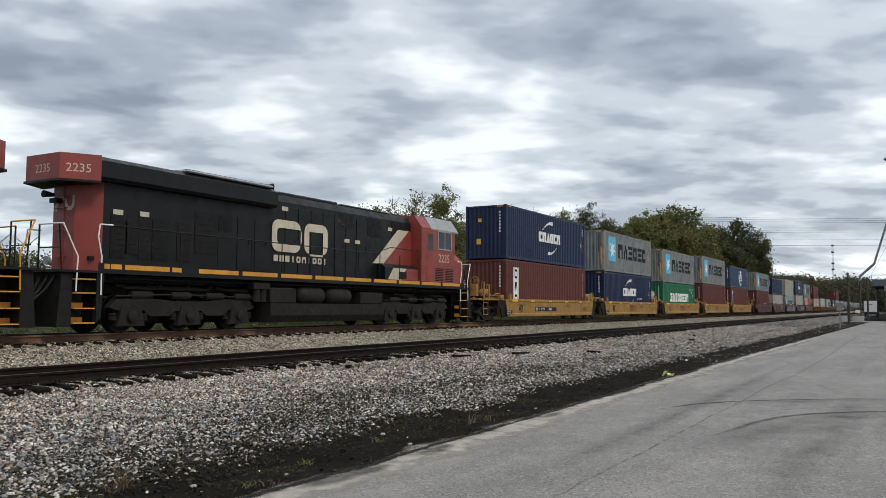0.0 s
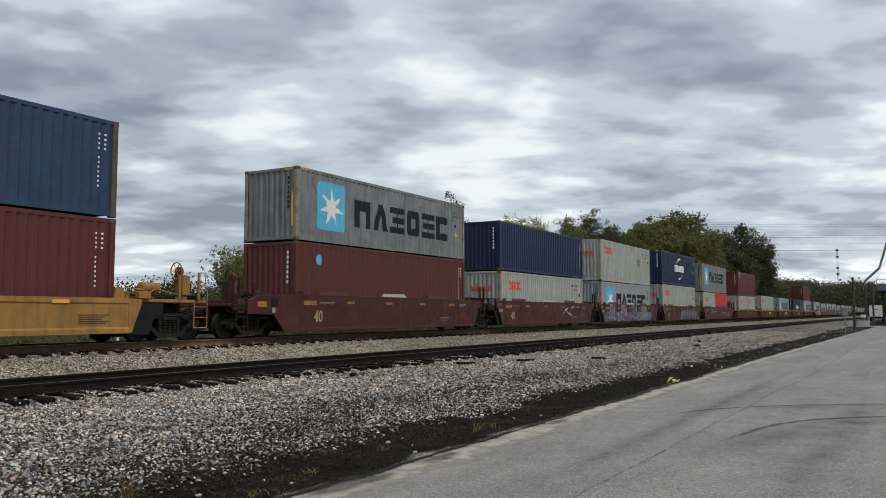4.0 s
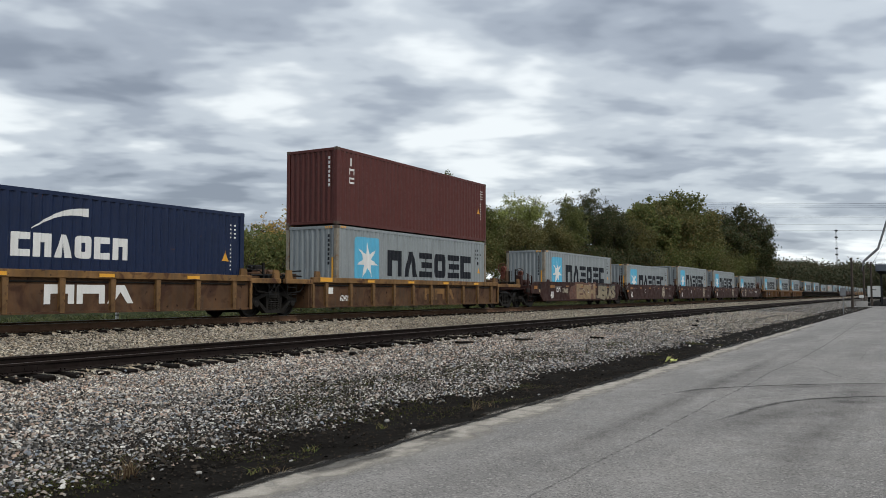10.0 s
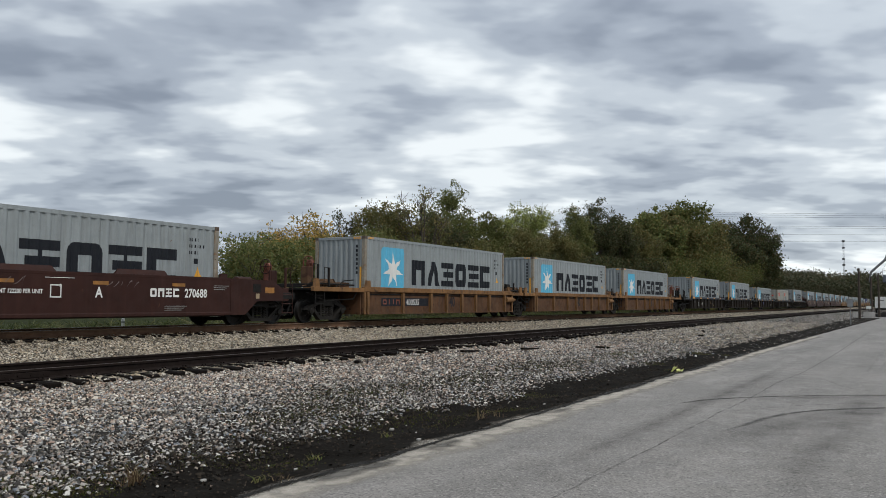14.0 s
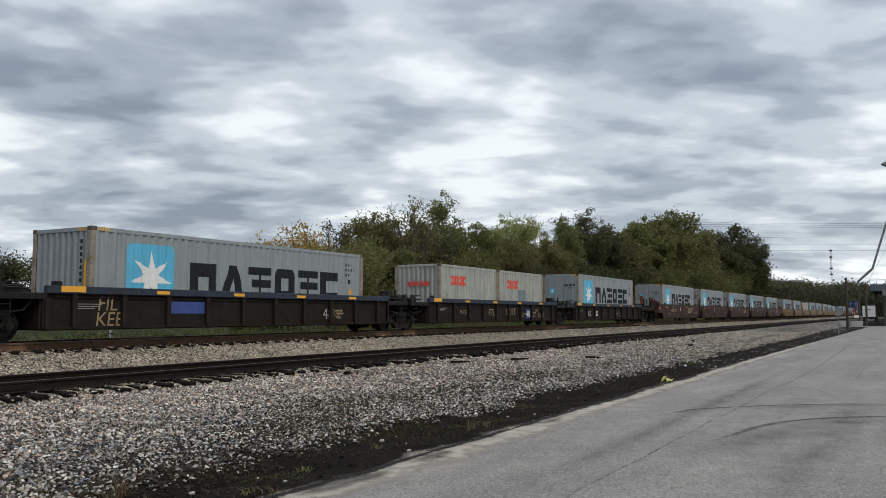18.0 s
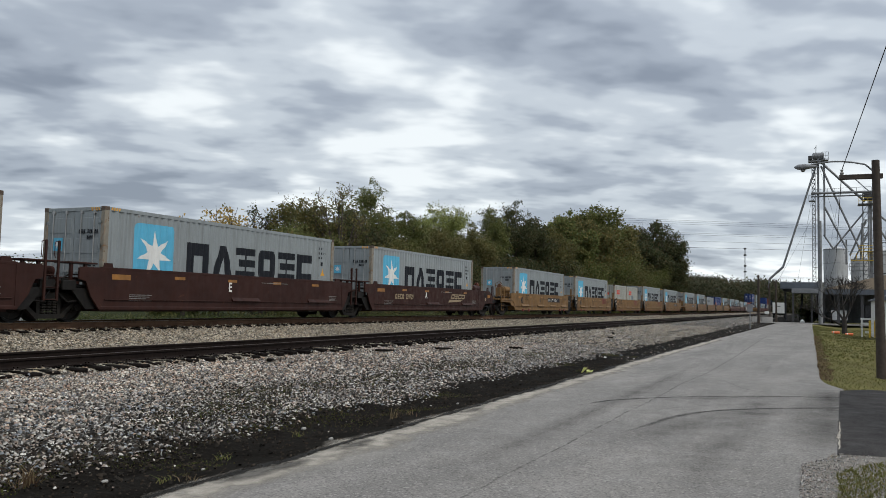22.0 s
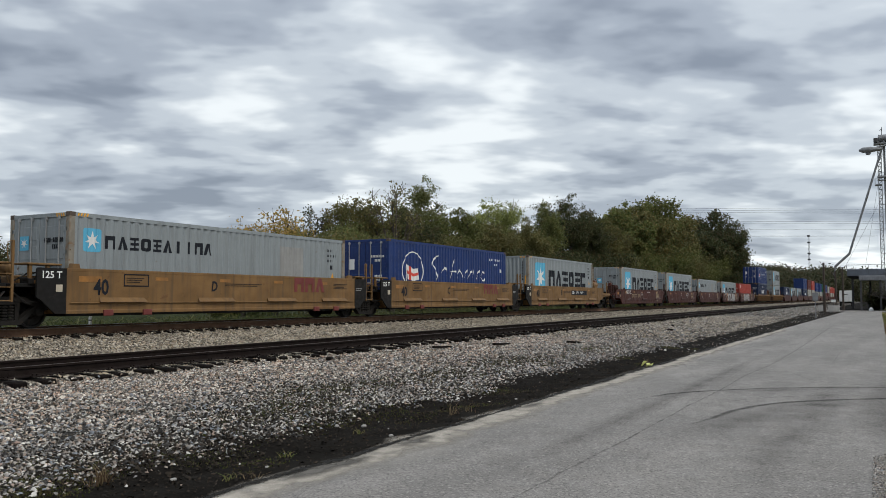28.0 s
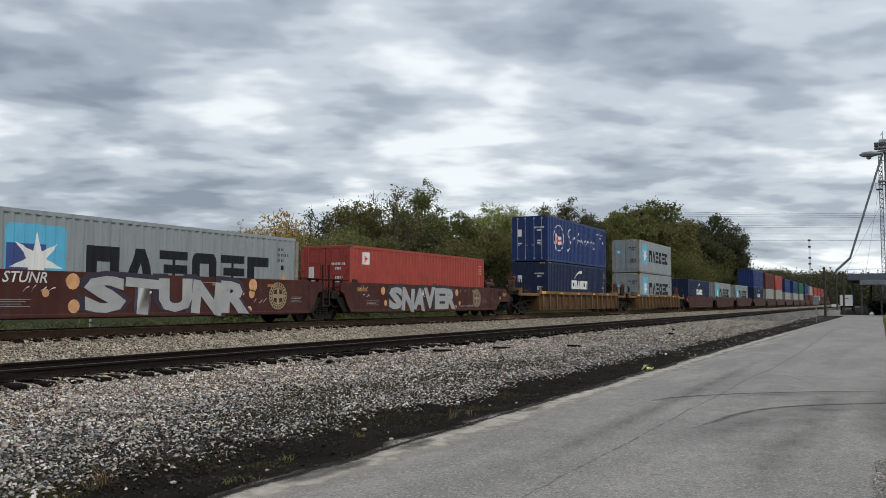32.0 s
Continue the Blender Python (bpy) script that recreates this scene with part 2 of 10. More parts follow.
BLACK_CAR = surf("sooty_black_wagon_paint", (0.0145, 0.0108, 0.0088, 1), 0.75, gloss=0.15, vary=0.35, rust=0.25, streak=0.4, scale=1.2,
                 rust_col=(0.025, 0.018, 0.014, 1))
BLUE_CHORD = surf("dark_blue_wagon_paint", (0.009, 0.020, 0.046, 1), 0.6, vary=0.5, rust=0.7, rust_col=(0.016, 0.014, 0.013, 1))
GRIME = surf("greasy_black_steel", (0.0075, 0.0066, 0.006, 1), 0.65, 0.0, vary=0.4, rust=0.25, rust_col=(0.030, 0.020, 0.015, 1), gloss=0.25)
TRUCK_STEEL = surf("dusty_truck_steel", (0.015, 0.0135, 0.012, 1), 0.7, gloss=0.2, vary=0.45, rust=0.3, rust_col=(0.03, 0.02, 0.014, 1))
WHEEL_STEEL = surf("worn_wheel_steel", (0.011, 0.0095, 0.0085, 1), 0.55, 0.2, vary=0.4, rust=0.3, rust_col=(0.035, 0.022, 0.016, 1), gloss=0.3)
RUST_RED = surf("rust_red_steel", (0.20, 0.055, 0.03, 1), 0.75, vary=0.4, rust=0.3)
LOCO_BLACK = surf("locomotive_black_paint", (0.0052, 0.0062, 0.0068, 1), 0.45, gloss=0.25, vary=0.3, streak=0.25, rust=0.05, scale=1.0)
LOCO_RED = surf("locomotive_red_paint", (0.24, 0.032, 0.022, 1), 0.45, vary=0.2, streak=0.3, scale=1.0)
LOCO_CREAM = surf("locomotive_cream_paint", (0.55, 0.47, 0.36, 1), 0.5, vary=0.15, streak=0.25)
LOCO_YELLOW = surf("locomotive_yellow_stripe", (0.62, 0.28, 0.02, 1), 0.5, vary=0.2, streak=0.3)
LOCO_ROOF = surf("grey_roof_paint", (0.30, 0.31, 0.32, 1), 0.6, vary=0.25, streak=0.2)
GLASS = glass("dark_window_glass")
RAIL_BROWN = surf("brown_rusted_rail", (0.175, 0.102, 0.064, 1), 0.85, gloss=0.15, vary=0.35, scale=4, rust=0.25, rust_col=(0.14, 0.062, 0.03, 1), streak=0.0)
RAIL_DARK = surf("dark_rusted_rail", (0.014, 0.0098, 0.0085, 1), 0.85, gloss=0.12, vary=0.35, scale=4, rust=0.15, rust_col=(0.028, 0.016, 0.011, 1), streak=0.0)
RAIL_TOP = surf("polished_rail_head", (0.30, 0.28, 0.26, 1), 0.32, 0.85, vary=0.25, scale=6, streak=0.0)
RAIL_TOP_DULL = surf("dull_rail_head", (0.085, 0.065, 0.055, 1), 0.5, 0.6, vary=0.3, scale=6, streak=0.0)
TIE = surf("creosoted_tie", (0.010, 0.008, 0.007, 1), 0.95, gloss=0.08, vary=0.5, scale=6, bump=0.5, streak=0.0, spread=0.3)
STONES = [col(200, 190, 176), col(164, 157, 148), col(98, 94, 89), col(222, 213, 200), col(184, 156, 136), col(70, 67, 63),
          col(152, 150, 146), col(196, 174, 154), col(230, 226, 216), col(90, 83, 77), col(166, 142, 127), col(50, 47, 45), col(126, 130, 136), col(120, 108, 98)]
STONES_TAN = [col(196, 184, 164), col(174, 163, 145), col(140, 132, 119), col(206, 196, 178), col(184, 167, 142), col(102, 96, 87), col(166, 158, 145), col(210, 202, 187), col(155, 139, 118), col(78, 73, 67)]
STONE_TAN = surf("tan_ballast_stone", (0.3, 0.29, 0.28, 1), 0.85, gloss=0.15, island=STONES_TAN, vary=0.45, scale=1.2, bump=0.4, fine=60, streak=0.0)
STONE_RUST = surf("rust_stained_stone", (0.05, 0.04, 0.03, 1), 0.9, gloss=0.1, island=[col(62, 50, 42), col(46, 38, 33), col(84, 66, 52), col(38, 33, 30), col(98, 84, 70), col(54, 42, 34)], vary=0.4, scale=2, streak=0.0)
STONE = surf("crushed_ballast_stone", (0.3, 0.29, 0.28, 1), 0.85, gloss=0.15, island=STONES, vary=0.45, scale=1.2, bump=0.4, fine=60, streak=0.0)
STONES_GREY = [col(198, 194, 188), col(146, 143, 140), col(78, 76, 75), col(216, 213, 206), col(104, 101, 99), col(48, 47, 47),
               col(178, 171, 163), col(34, 33, 33), col(154, 143, 131), col(136, 142, 149), col(166, 147, 134), col(60, 58, 56)]
STONE_GREY = surf("grey_ballast_stone", (0.3, 0.29, 0.28, 1), 0.85, gloss=0.15, island=STONES_GREY, vary=0.45, scale=1.2, bump=0.4, fine=60, streak=0.0)
CLOD = surf("crumbled_black_soil", (0.02, 0.017, 0.014, 1), 0.95, gloss=0.03, island=[(0.008, 0.007, 0.006, 1), (0.016, 0.013, 0.011, 1), (0.026, 0.020, 0.015, 1), (0.010, 0.009, 0.008, 1), (0.045, 0.035, 0.027, 1)], vary=0.4, scale=4, streak=0.0)
SOIL = surf("black_cinder_soil", (0.0105, 0.0094, 0.0082, 1), 0.95, vary=0.6, scale=1.3, fine=22, bump=1.0, streak=0.0, dirt=(0.036, 0.031, 0.025, 1), gloss=0.02, speck=0.3)
CINDER = surf("grey_brown_cinders", (0.05, 0.045, 0.04, 1), 0.95, gloss=0.03, island=[(0.020, 0.018, 0.016, 1), (0.045, 0.040, 0.034, 1), (0.075, 0.066, 0.056, 1), (0.030, 0.026, 0.022, 1), (0.11, 0.10, 0.088, 1)], vary=0.3, scale=1, streak=0.0)
GRASS = surf("mown_grass", (0.125, 0.117, 0.043, 1), 0.9, vary=0.45, scale=0.35, fine=9, bump=0.8, streak=0.0, dirt=(0.17, 0.125, 0.055, 1), gloss=0.05, speck=0.35)
FIELD = surf("rough_field_grass", (0.022, 0.03, 0.010, 1), 0.95, vary=0.5, scale=0.3, fine=6, bump=0.8, streak=0.0, dirt=(0.07, 0.065, 0.025, 1), gloss=0.03)


def asphalt(name, base, light, dark, dusty=True):
    """Worn asphalt: pale and dark aggregate, broad patches drawn out along the road, dust along its rim."""
    m = surf(name, base, 0.78, vary=0.12, scale=0.9, fine=30, bump=0.5, streak=0.0, dirt=dark, gloss=0.5 if dusty else 0.12)
    nt = m.node_tree
    L, b = nt.links.new, nt.nodes["Principled BSDF"]
    N = lambda kind: nt.nodes.new(kind)
    tc = N("ShaderNodeTexCoord")
    now = b.inputs["Base Color"].links[0].from_socket

    def tex(kind, scale, stretch=(1, 1, 1), out=0, detail=3):
        mp, n = N("ShaderNodeMapping"), N(kind)
        mp.inputs["Scale"].default_value = stretch
        n.inputs["Scale"].default_value = scale
        if kind == "ShaderNodeTexNoise":
            n.inputs["Detail"].default_value = detail
        L(tc.outputs["Object"], mp.inputs[0])
        L(mp.outputs[0], n.inputs["Vector"])
        return n.outputs[out]

    def span(v, lo, hi, a=0.0, c=1.0):
        n = N("ShaderNodeMapRange")
        for i, x in enumerate((lo, hi, a, c)):
            n.inputs[i + 1].default_value = x
        L(v, n.inputs[0])
        return n.outputs[0]

    def blend(f, a, c):
        n = N("ShaderNodeMix")
        n.data_type = "RGBA"
        L(f, n.inputs[0])
        L(a, n.inputs[6])
        if isinstance(c, tuple):
            n.inputs[7].default_value = c
        else:
            L(c, n.inputs[7])
        return n.outputs[2]

    now = blend(span(tex("ShaderNodeTexNoise", 0.7, (0.3, 1.0, 1), 0, 6), 0.42, 0.70, 0, 0.85), now, dark)
    now = blend(span(tex("ShaderNodeTexNoise", 1.6, (0.05, 0.8, 1), 0, 2), 0.46, 0.68, 0, 0.5), now, dark)
    now = blend(span(tex("ShaderNodeTexNoise", 0.5, (0.5, 1.5, 1), 0, 5), 0.50, 0.75, 0, 0.6), now, light)
    now = blend(span(tex("ShaderNodeTexNoise", 5.0, (0.6, 1.2, 1), 0, 4), 0.50, 0.75, 0, 0.45), now, dark)
    # single grains of aggregate
    grains = N("ShaderNodeSeparateColor")
    L(tex("ShaderNodeTexVoronoi", 70.0, (1, 1, 1), 1), grains.inputs[0])
    now = blend(span(grains.outputs[0], 0.66, 1.0, 0, 0.85), now, light)
    now = blend(span(grains.outputs[1], 0.62, 1.0, 0, 0.95), now, tuple(v * 0.55 for v in dark[:3]) + (1,))
    few = N("ShaderNodeSeparateColor")
    L(tex("ShaderNodeTexVoronoi", 46.0, (1, 1, 1), 1), few.inputs[0])
    now = blend(span(few.outputs[2], 0.955, 0.975, 0, 0.4), now, tuple(min(0.6, v * 1.35) for v in light[:3]) + (1,))
    if dusty:
        sep, add = N("ShaderNodeSeparateXYZ"), N("ShaderNodeMath")
        L(tc.outputs["Object"], sep.inputs[0])
        add.operation = "MULTIPLY_ADD"
        L(tex("ShaderNodeTexNoise", 0.9, (0.5, 1.0, 1), 0, 6), add.inputs[0])
        add.inputs[1].default_value = 2.4
        L(sep.outputs[1], add.inputs[2])
        now = blend(span(add.outputs[0], 5.3, 6.3, 0, 0.5), now, (0.36, 0.335, 0.295, 1))
    L(now, b.inputs["Base Color"])
    return m


def stone_bed(name, tones, size):
    """Packed crushed stone seen from afar: cells of mixed tone, the shade between them painted as dark joints."""
    m = surf(name, tones[0], 0.95, vary=0.3, scale=1.5, fine=24, bump=0.0, streak=0.0, gloss=0.1)
    nt = m.node_tree
    L, b = nt.links.new, nt.nodes["Principled BSDF"]
    N = lambda kind: nt.nodes.new(kind)
    tc, warp, add, mp = N("ShaderNodeTexCoord"), N("ShaderNodeTexNoise"), N("ShaderNodeMix"), N("ShaderNodeMapping")
    warp.inputs["Scale"].default_value = 14.0
    L(tc.outputs["Object"], warp.inputs["Vector"])
    add.data_type, add.blend_type = "RGBA", "LINEAR_LIGHT"
    add.inputs[0].default_value = 0.03
    L(tc.outputs["Object"], add.inputs[6])
    L(warp.outputs["Color"], add.inputs[7])
    mp.inputs["Scale"].default_value = (0.8, 1.0, 1.0)
    L(add.outputs[2], mp.inputs[0])
    cell, rim = N("ShaderNodeTexVoronoi"), N("ShaderNodeTexVoronoi")
    rim.feature = "DISTANCE_TO_EDGE"
    for n in (cell, rim):
        n.inputs["Scale"].default_value = 1 / size
        L(mp.outputs[0], n.inputs["Vector"])
    sep, ramp = N("ShaderNodeSeparateColor"), N("ShaderNodeValToRGB")
    L(cell.outputs["Color"], sep.inputs[0])
    ramp.color_ramp.interpolation = "CONSTANT"
    while len(ramp.color_ramp.elements) < len(tones):
        ramp.color_ramp.elements.new(0.5)
    for i, c in enumerate(tones):
        ramp.color_ramp.elements[i].position, ramp.color_ramp.elements[i].color = i / len(tones), c
    L(sep.outputs[0], ramp.inputs[0])
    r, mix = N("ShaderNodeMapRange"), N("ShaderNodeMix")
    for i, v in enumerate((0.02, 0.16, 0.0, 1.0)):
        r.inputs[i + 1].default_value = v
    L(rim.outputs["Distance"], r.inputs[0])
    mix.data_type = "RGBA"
    # near-black joint colour stands in for shade between the stones
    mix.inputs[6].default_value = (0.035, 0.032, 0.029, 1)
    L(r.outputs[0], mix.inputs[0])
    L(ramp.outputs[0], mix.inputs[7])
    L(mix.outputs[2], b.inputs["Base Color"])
    bn = N("ShaderNodeBump")
    bn.inputs["Strength"].default_value, bn.inputs["Distance"].default_value = 1.0, 0.03
    L(r.outputs[0], bn.inputs["Height"])
    L(bn.outputs[0], b.inputs["Normal"])
    return m


# stone tones cut to 0.28: painted shade in gaps under the loose stones
BED_SHADED = stone_bed("gap_shaded_ballast", [tuple(v * 0.28 for v in c[:3]) + (1,) for c in STONES_GREY[:7] + STONES_TAN[:5] + STONES[9:]], 0.055)


BED_TAN = stone_bed("packed_tan_ballast", [tuple(v * 0.85 for v in c[:3]) + (1,) for c in STONES_TAN], 0.05)


def worn_film(name, base, lo, hi, scale=9.0):
    """A thin film that fades to its sides and is worn through in spots."""
    m = surf(name, base, 0.9, vary=0.35, scale=3, fine=40, bump=0.3, streak=0.0, gloss=0.15, speck=0.4)
    nt = m.node_tree
    N = lambda kind: nt.nodes.new(kind)
    L = nt.links.new
    at, tc, n, mul = N("ShaderNodeAttribute"), N("ShaderNodeTexCoord"), N("ShaderNodeTexNoise"), N("ShaderNodeMath")
    at.attribute_name = "fade"
    n.inputs["Scale"].default_value, n.inputs["Detail"].default_value = scale, 6
    L(tc.outputs["Object"], n.inputs["Vector"])
    mul.operation = "MULTIPLY"
    L(n.outputs[0], mul.inputs[0])
    L(at.outputs["Fac"], mul.inputs[1])
    r, clear, mix = N("ShaderNodeMapRange"), N("ShaderNodeBsdfTransparent"), N("ShaderNodeMixShader")
    for i, v in enumerate((lo, hi, 0.0, 1.0)):
        r.inputs[i + 1].default_value = v
    L(mul.outputs[0], r.inputs[0])
    L(r.outputs[0], mix.inputs[0])
    L(clear.outputs[0], mix.inputs[1])
    L(nt.nodes["Principled BSDF"].outputs[0], mix.inputs[2])
    L(mix.outputs[0], nt.nodes["Material Output"].inputs[0])
    return m


ROAD = asphalt("worn_grey_asphalt", (0.205, 0.192, 0.177, 1), (0.29, 0.27, 0.25, 1), (0.112, 0.104, 0.096, 1))
NEW_ASPHALT = asphalt("dark_asphalt", (0.030, 0.027, 0.026, 1), (0.054, 0.049, 0.047, 1), (0.017, 0.0155, 0.015, 1), False)
SAND = surf("sandy_verge", (0.215, 0.20, 0.18, 1), 0.95, vary=0.45, scale=3, fine=40, bump=0.6, streak=0.0, gloss=0.1, speck=0.5)
TYRE = worn_film("tyre_mark", (0.08, 0.077, 0.075, 1), 0.16, 0.66, 4.0)
SCUFF = worn_film("scuffed_asphalt", (0.075, 0.071, 0.067, 1), 0.15, 1.7, 1.6)
CRACK = worn_film("tar_crack", (0.075, 0.073, 0.07, 1), 0.28, 0.95, 7.0)
DUST = worn_film("pale_road_dust", (0.36, 0.33, 0.285, 1), 0.13, 0.44, 4.0)
GREY_SILT = worn_film("grey_silt", (0.125, 0.117, 0.105, 1), 0.10, 0.46, 5.0)
SEAM = worn_film("seam_stain", (0.075, 0.071, 0.067, 1), 0.05, 1.25, 1.2)
SMEAR = worn_film("black_soil_smear", (0.012, 0.011, 0.0095, 1), 0.2, 0.42, 16.0)
POLE_WOOD = surf("dark_pole_wood", (0.050, 0.038, 0.030, 1), 0.85, vary=0.4, scale=3, streak=0.4, bump=0.5)
GALV_OLD = surf("weathered_galvanised_steel", (0.25, 0.258, 0.27, 1), 0.55, 0.3, vary=0.35, scale=1.5, streak=0.35)
GALV = surf("galvanised_steel", (0.30, 0.31, 0.33, 1), 0.5, 0.4, vary=0.25, scale=2, streak=0.25)
DARK_STEEL = surf("dark_steel", (0.07, 0.07, 0.075, 1), 0.6, 0.3, vary=0.3, rust=0.2)
PALE_SILO = surf("weathered_pale_silo", (0.50, 0.515, 0.535, 1), 0.55, 0.1, vary=0.2, scale=0.6, streak=0.4)
SHED_GREY = surf("blue_grey_cladding", (0.085, 0.10, 0.125, 1), 0.6, vary=0.2, streak=0.35)
SHED_DARK = surf("shadowed_grey_cladding", (0.13, 0.14, 0.15, 1), 0.7, vary=0.3, streak=0.4)
TAN_WALL = surf("tan_cladding", (0.33, 0.26, 0.19, 1), 0.7, vary=0.2, streak=0.3)
CONCRETE = surf("pale_concrete", (0.34, 0.33, 0.31, 1), 0.85, vary=0.25, scale=2)
WHITE_PAINT = surf("white_paint", (0.75, 0.75, 0.73, 1), 0.5, vary=0.08, streak=0.15)
YELLOW_POST = surf("yellow_post_paint", (0.60, 0.40, 0.03, 1), 0.55, vary=0.15)
ORANGE_PLASTIC = surf("orange_plastic", (0.75, 0.16, 0.05, 1), 0.5, vary=0.1)
LITTER = surf("pale_yellow_plastic", (0.62, 0.64, 0.22, 1), 0.4, vary=0.15, streak=0.0)
DARK_BARK = surf("dark_wet_bark", (0.030, 0.025, 0.022, 1), 0.9, vary=0.4, scale=5, bump=0.6, streak=0.0)
BARK = surf("grey_brown_bark", (0.085, 0.068, 0.055, 1), 0.9, vary=0.4, scale=5, bump=0.6, streak=0.0)


def leaf(name, *tints):
    m = surf(name, tints[0], 0.65, island=list(tints), vary=0.25, scale=0.5, bump=0.0, streak=0.0, fine=3, gloss=0.2, dirt=tints[-1])
    nt = m.node_tree
    b, out = nt.nodes["Principled BSDF"], nt.nodes["Material Output"]
    thin, mix = nt.nodes.new("ShaderNodeBsdfTranslucent"), nt.nodes.new("ShaderNodeMixShader")
    mix.inputs[0].default_value = 0.4
    nt.links.new(b.inputs["Base Color"].links[0].from_socket, thin.inputs[0])
    nt.links.new(b.outputs[0], mix.inputs[1])
    nt.links.new(thin.outputs[0], mix.inputs[2])
    nt.links.new(mix.outputs[0], out.inputs[0])
    return m


def tints(*cols):
    return [c + (1,) for c in cols]


LEAF_GREEN = leaf("green_leaves", *tints((0.118, 0.143, 0.045), (0.158, 0.170, 0.052), (0.088, 0.113, 0.037), (0.190, 0.172, 0.060)))
LEAF_OLIVE = leaf("olive_leaves", *tints((0.158, 0.145, 0.054), (0.112, 0.116, 0.044), (0.208, 0.160, 0.060), (0.135, 0.136, 0.048)))
LEAF_DARK = leaf("dark_leaves", *tints((0.054, 0.071, 0.028), (0.077, 0.089, 0.035), (0.040, 0.054, 0.023), (0.104, 0.080, 0.035)))
LEAF_LIGHT = leaf("light_green_leaves", *tints((0.259, 0.294, 0.083), (0.200, 0.235, 0.070), (0.305, 0.318, 0.106)))
LEAF_YELLOW = leaf("yellowing_leaves", *tints((0.459, 0.295, 0.077), (0.350, 0.263, 0.087), (0.196, 0.186, 0.060), (0.546, 0.350, 0.099)))
LEAF_FAR = leaf("distant_leaves", *tints((0.062, 0.070, 0.036), (0.080, 0.084, 0.042), (0.048, 0.058, 0.031), (0.095, 0.078, 0.042)))
BLADE = leaf("grass_blades", *tints((0.16, 0.20, 0.045), (0.115, 0.155, 0.038), (0.24, 0.21, 0.08)))
LAWN = leaf("lawn_blades", *tints((0.145, 0.145, 0.046), (0.115, 0.120, 0.036), (0.19, 0.16, 0.066), (0.13, 0.132, 0.04)))
FIELD_BLADE = leaf("dark_field_grass", *tints((0.054, 0.072, 0.018), (0.021, 0.030, 0.009), (0.156, 0.150, 0.066), (0.078, 0.096, 0.027), (0.030, 0.042, 0.012), (0.108, 0.120, 0.042)))
DRY = leaf("dry_weed", *tints((0.13, 0.085, 0.05), (0.085, 0.05, 0.034), (0.24, 0.18, 0.10)))
MOSS = leaf("moss", *tints((0.078, 0.09, 0.018), (0.05, 0.062, 0.014), (0.08, 0.07, 0.026), (0.06, 0.045, 0.024)))


# ---- mesh tools ----
MADE = {}


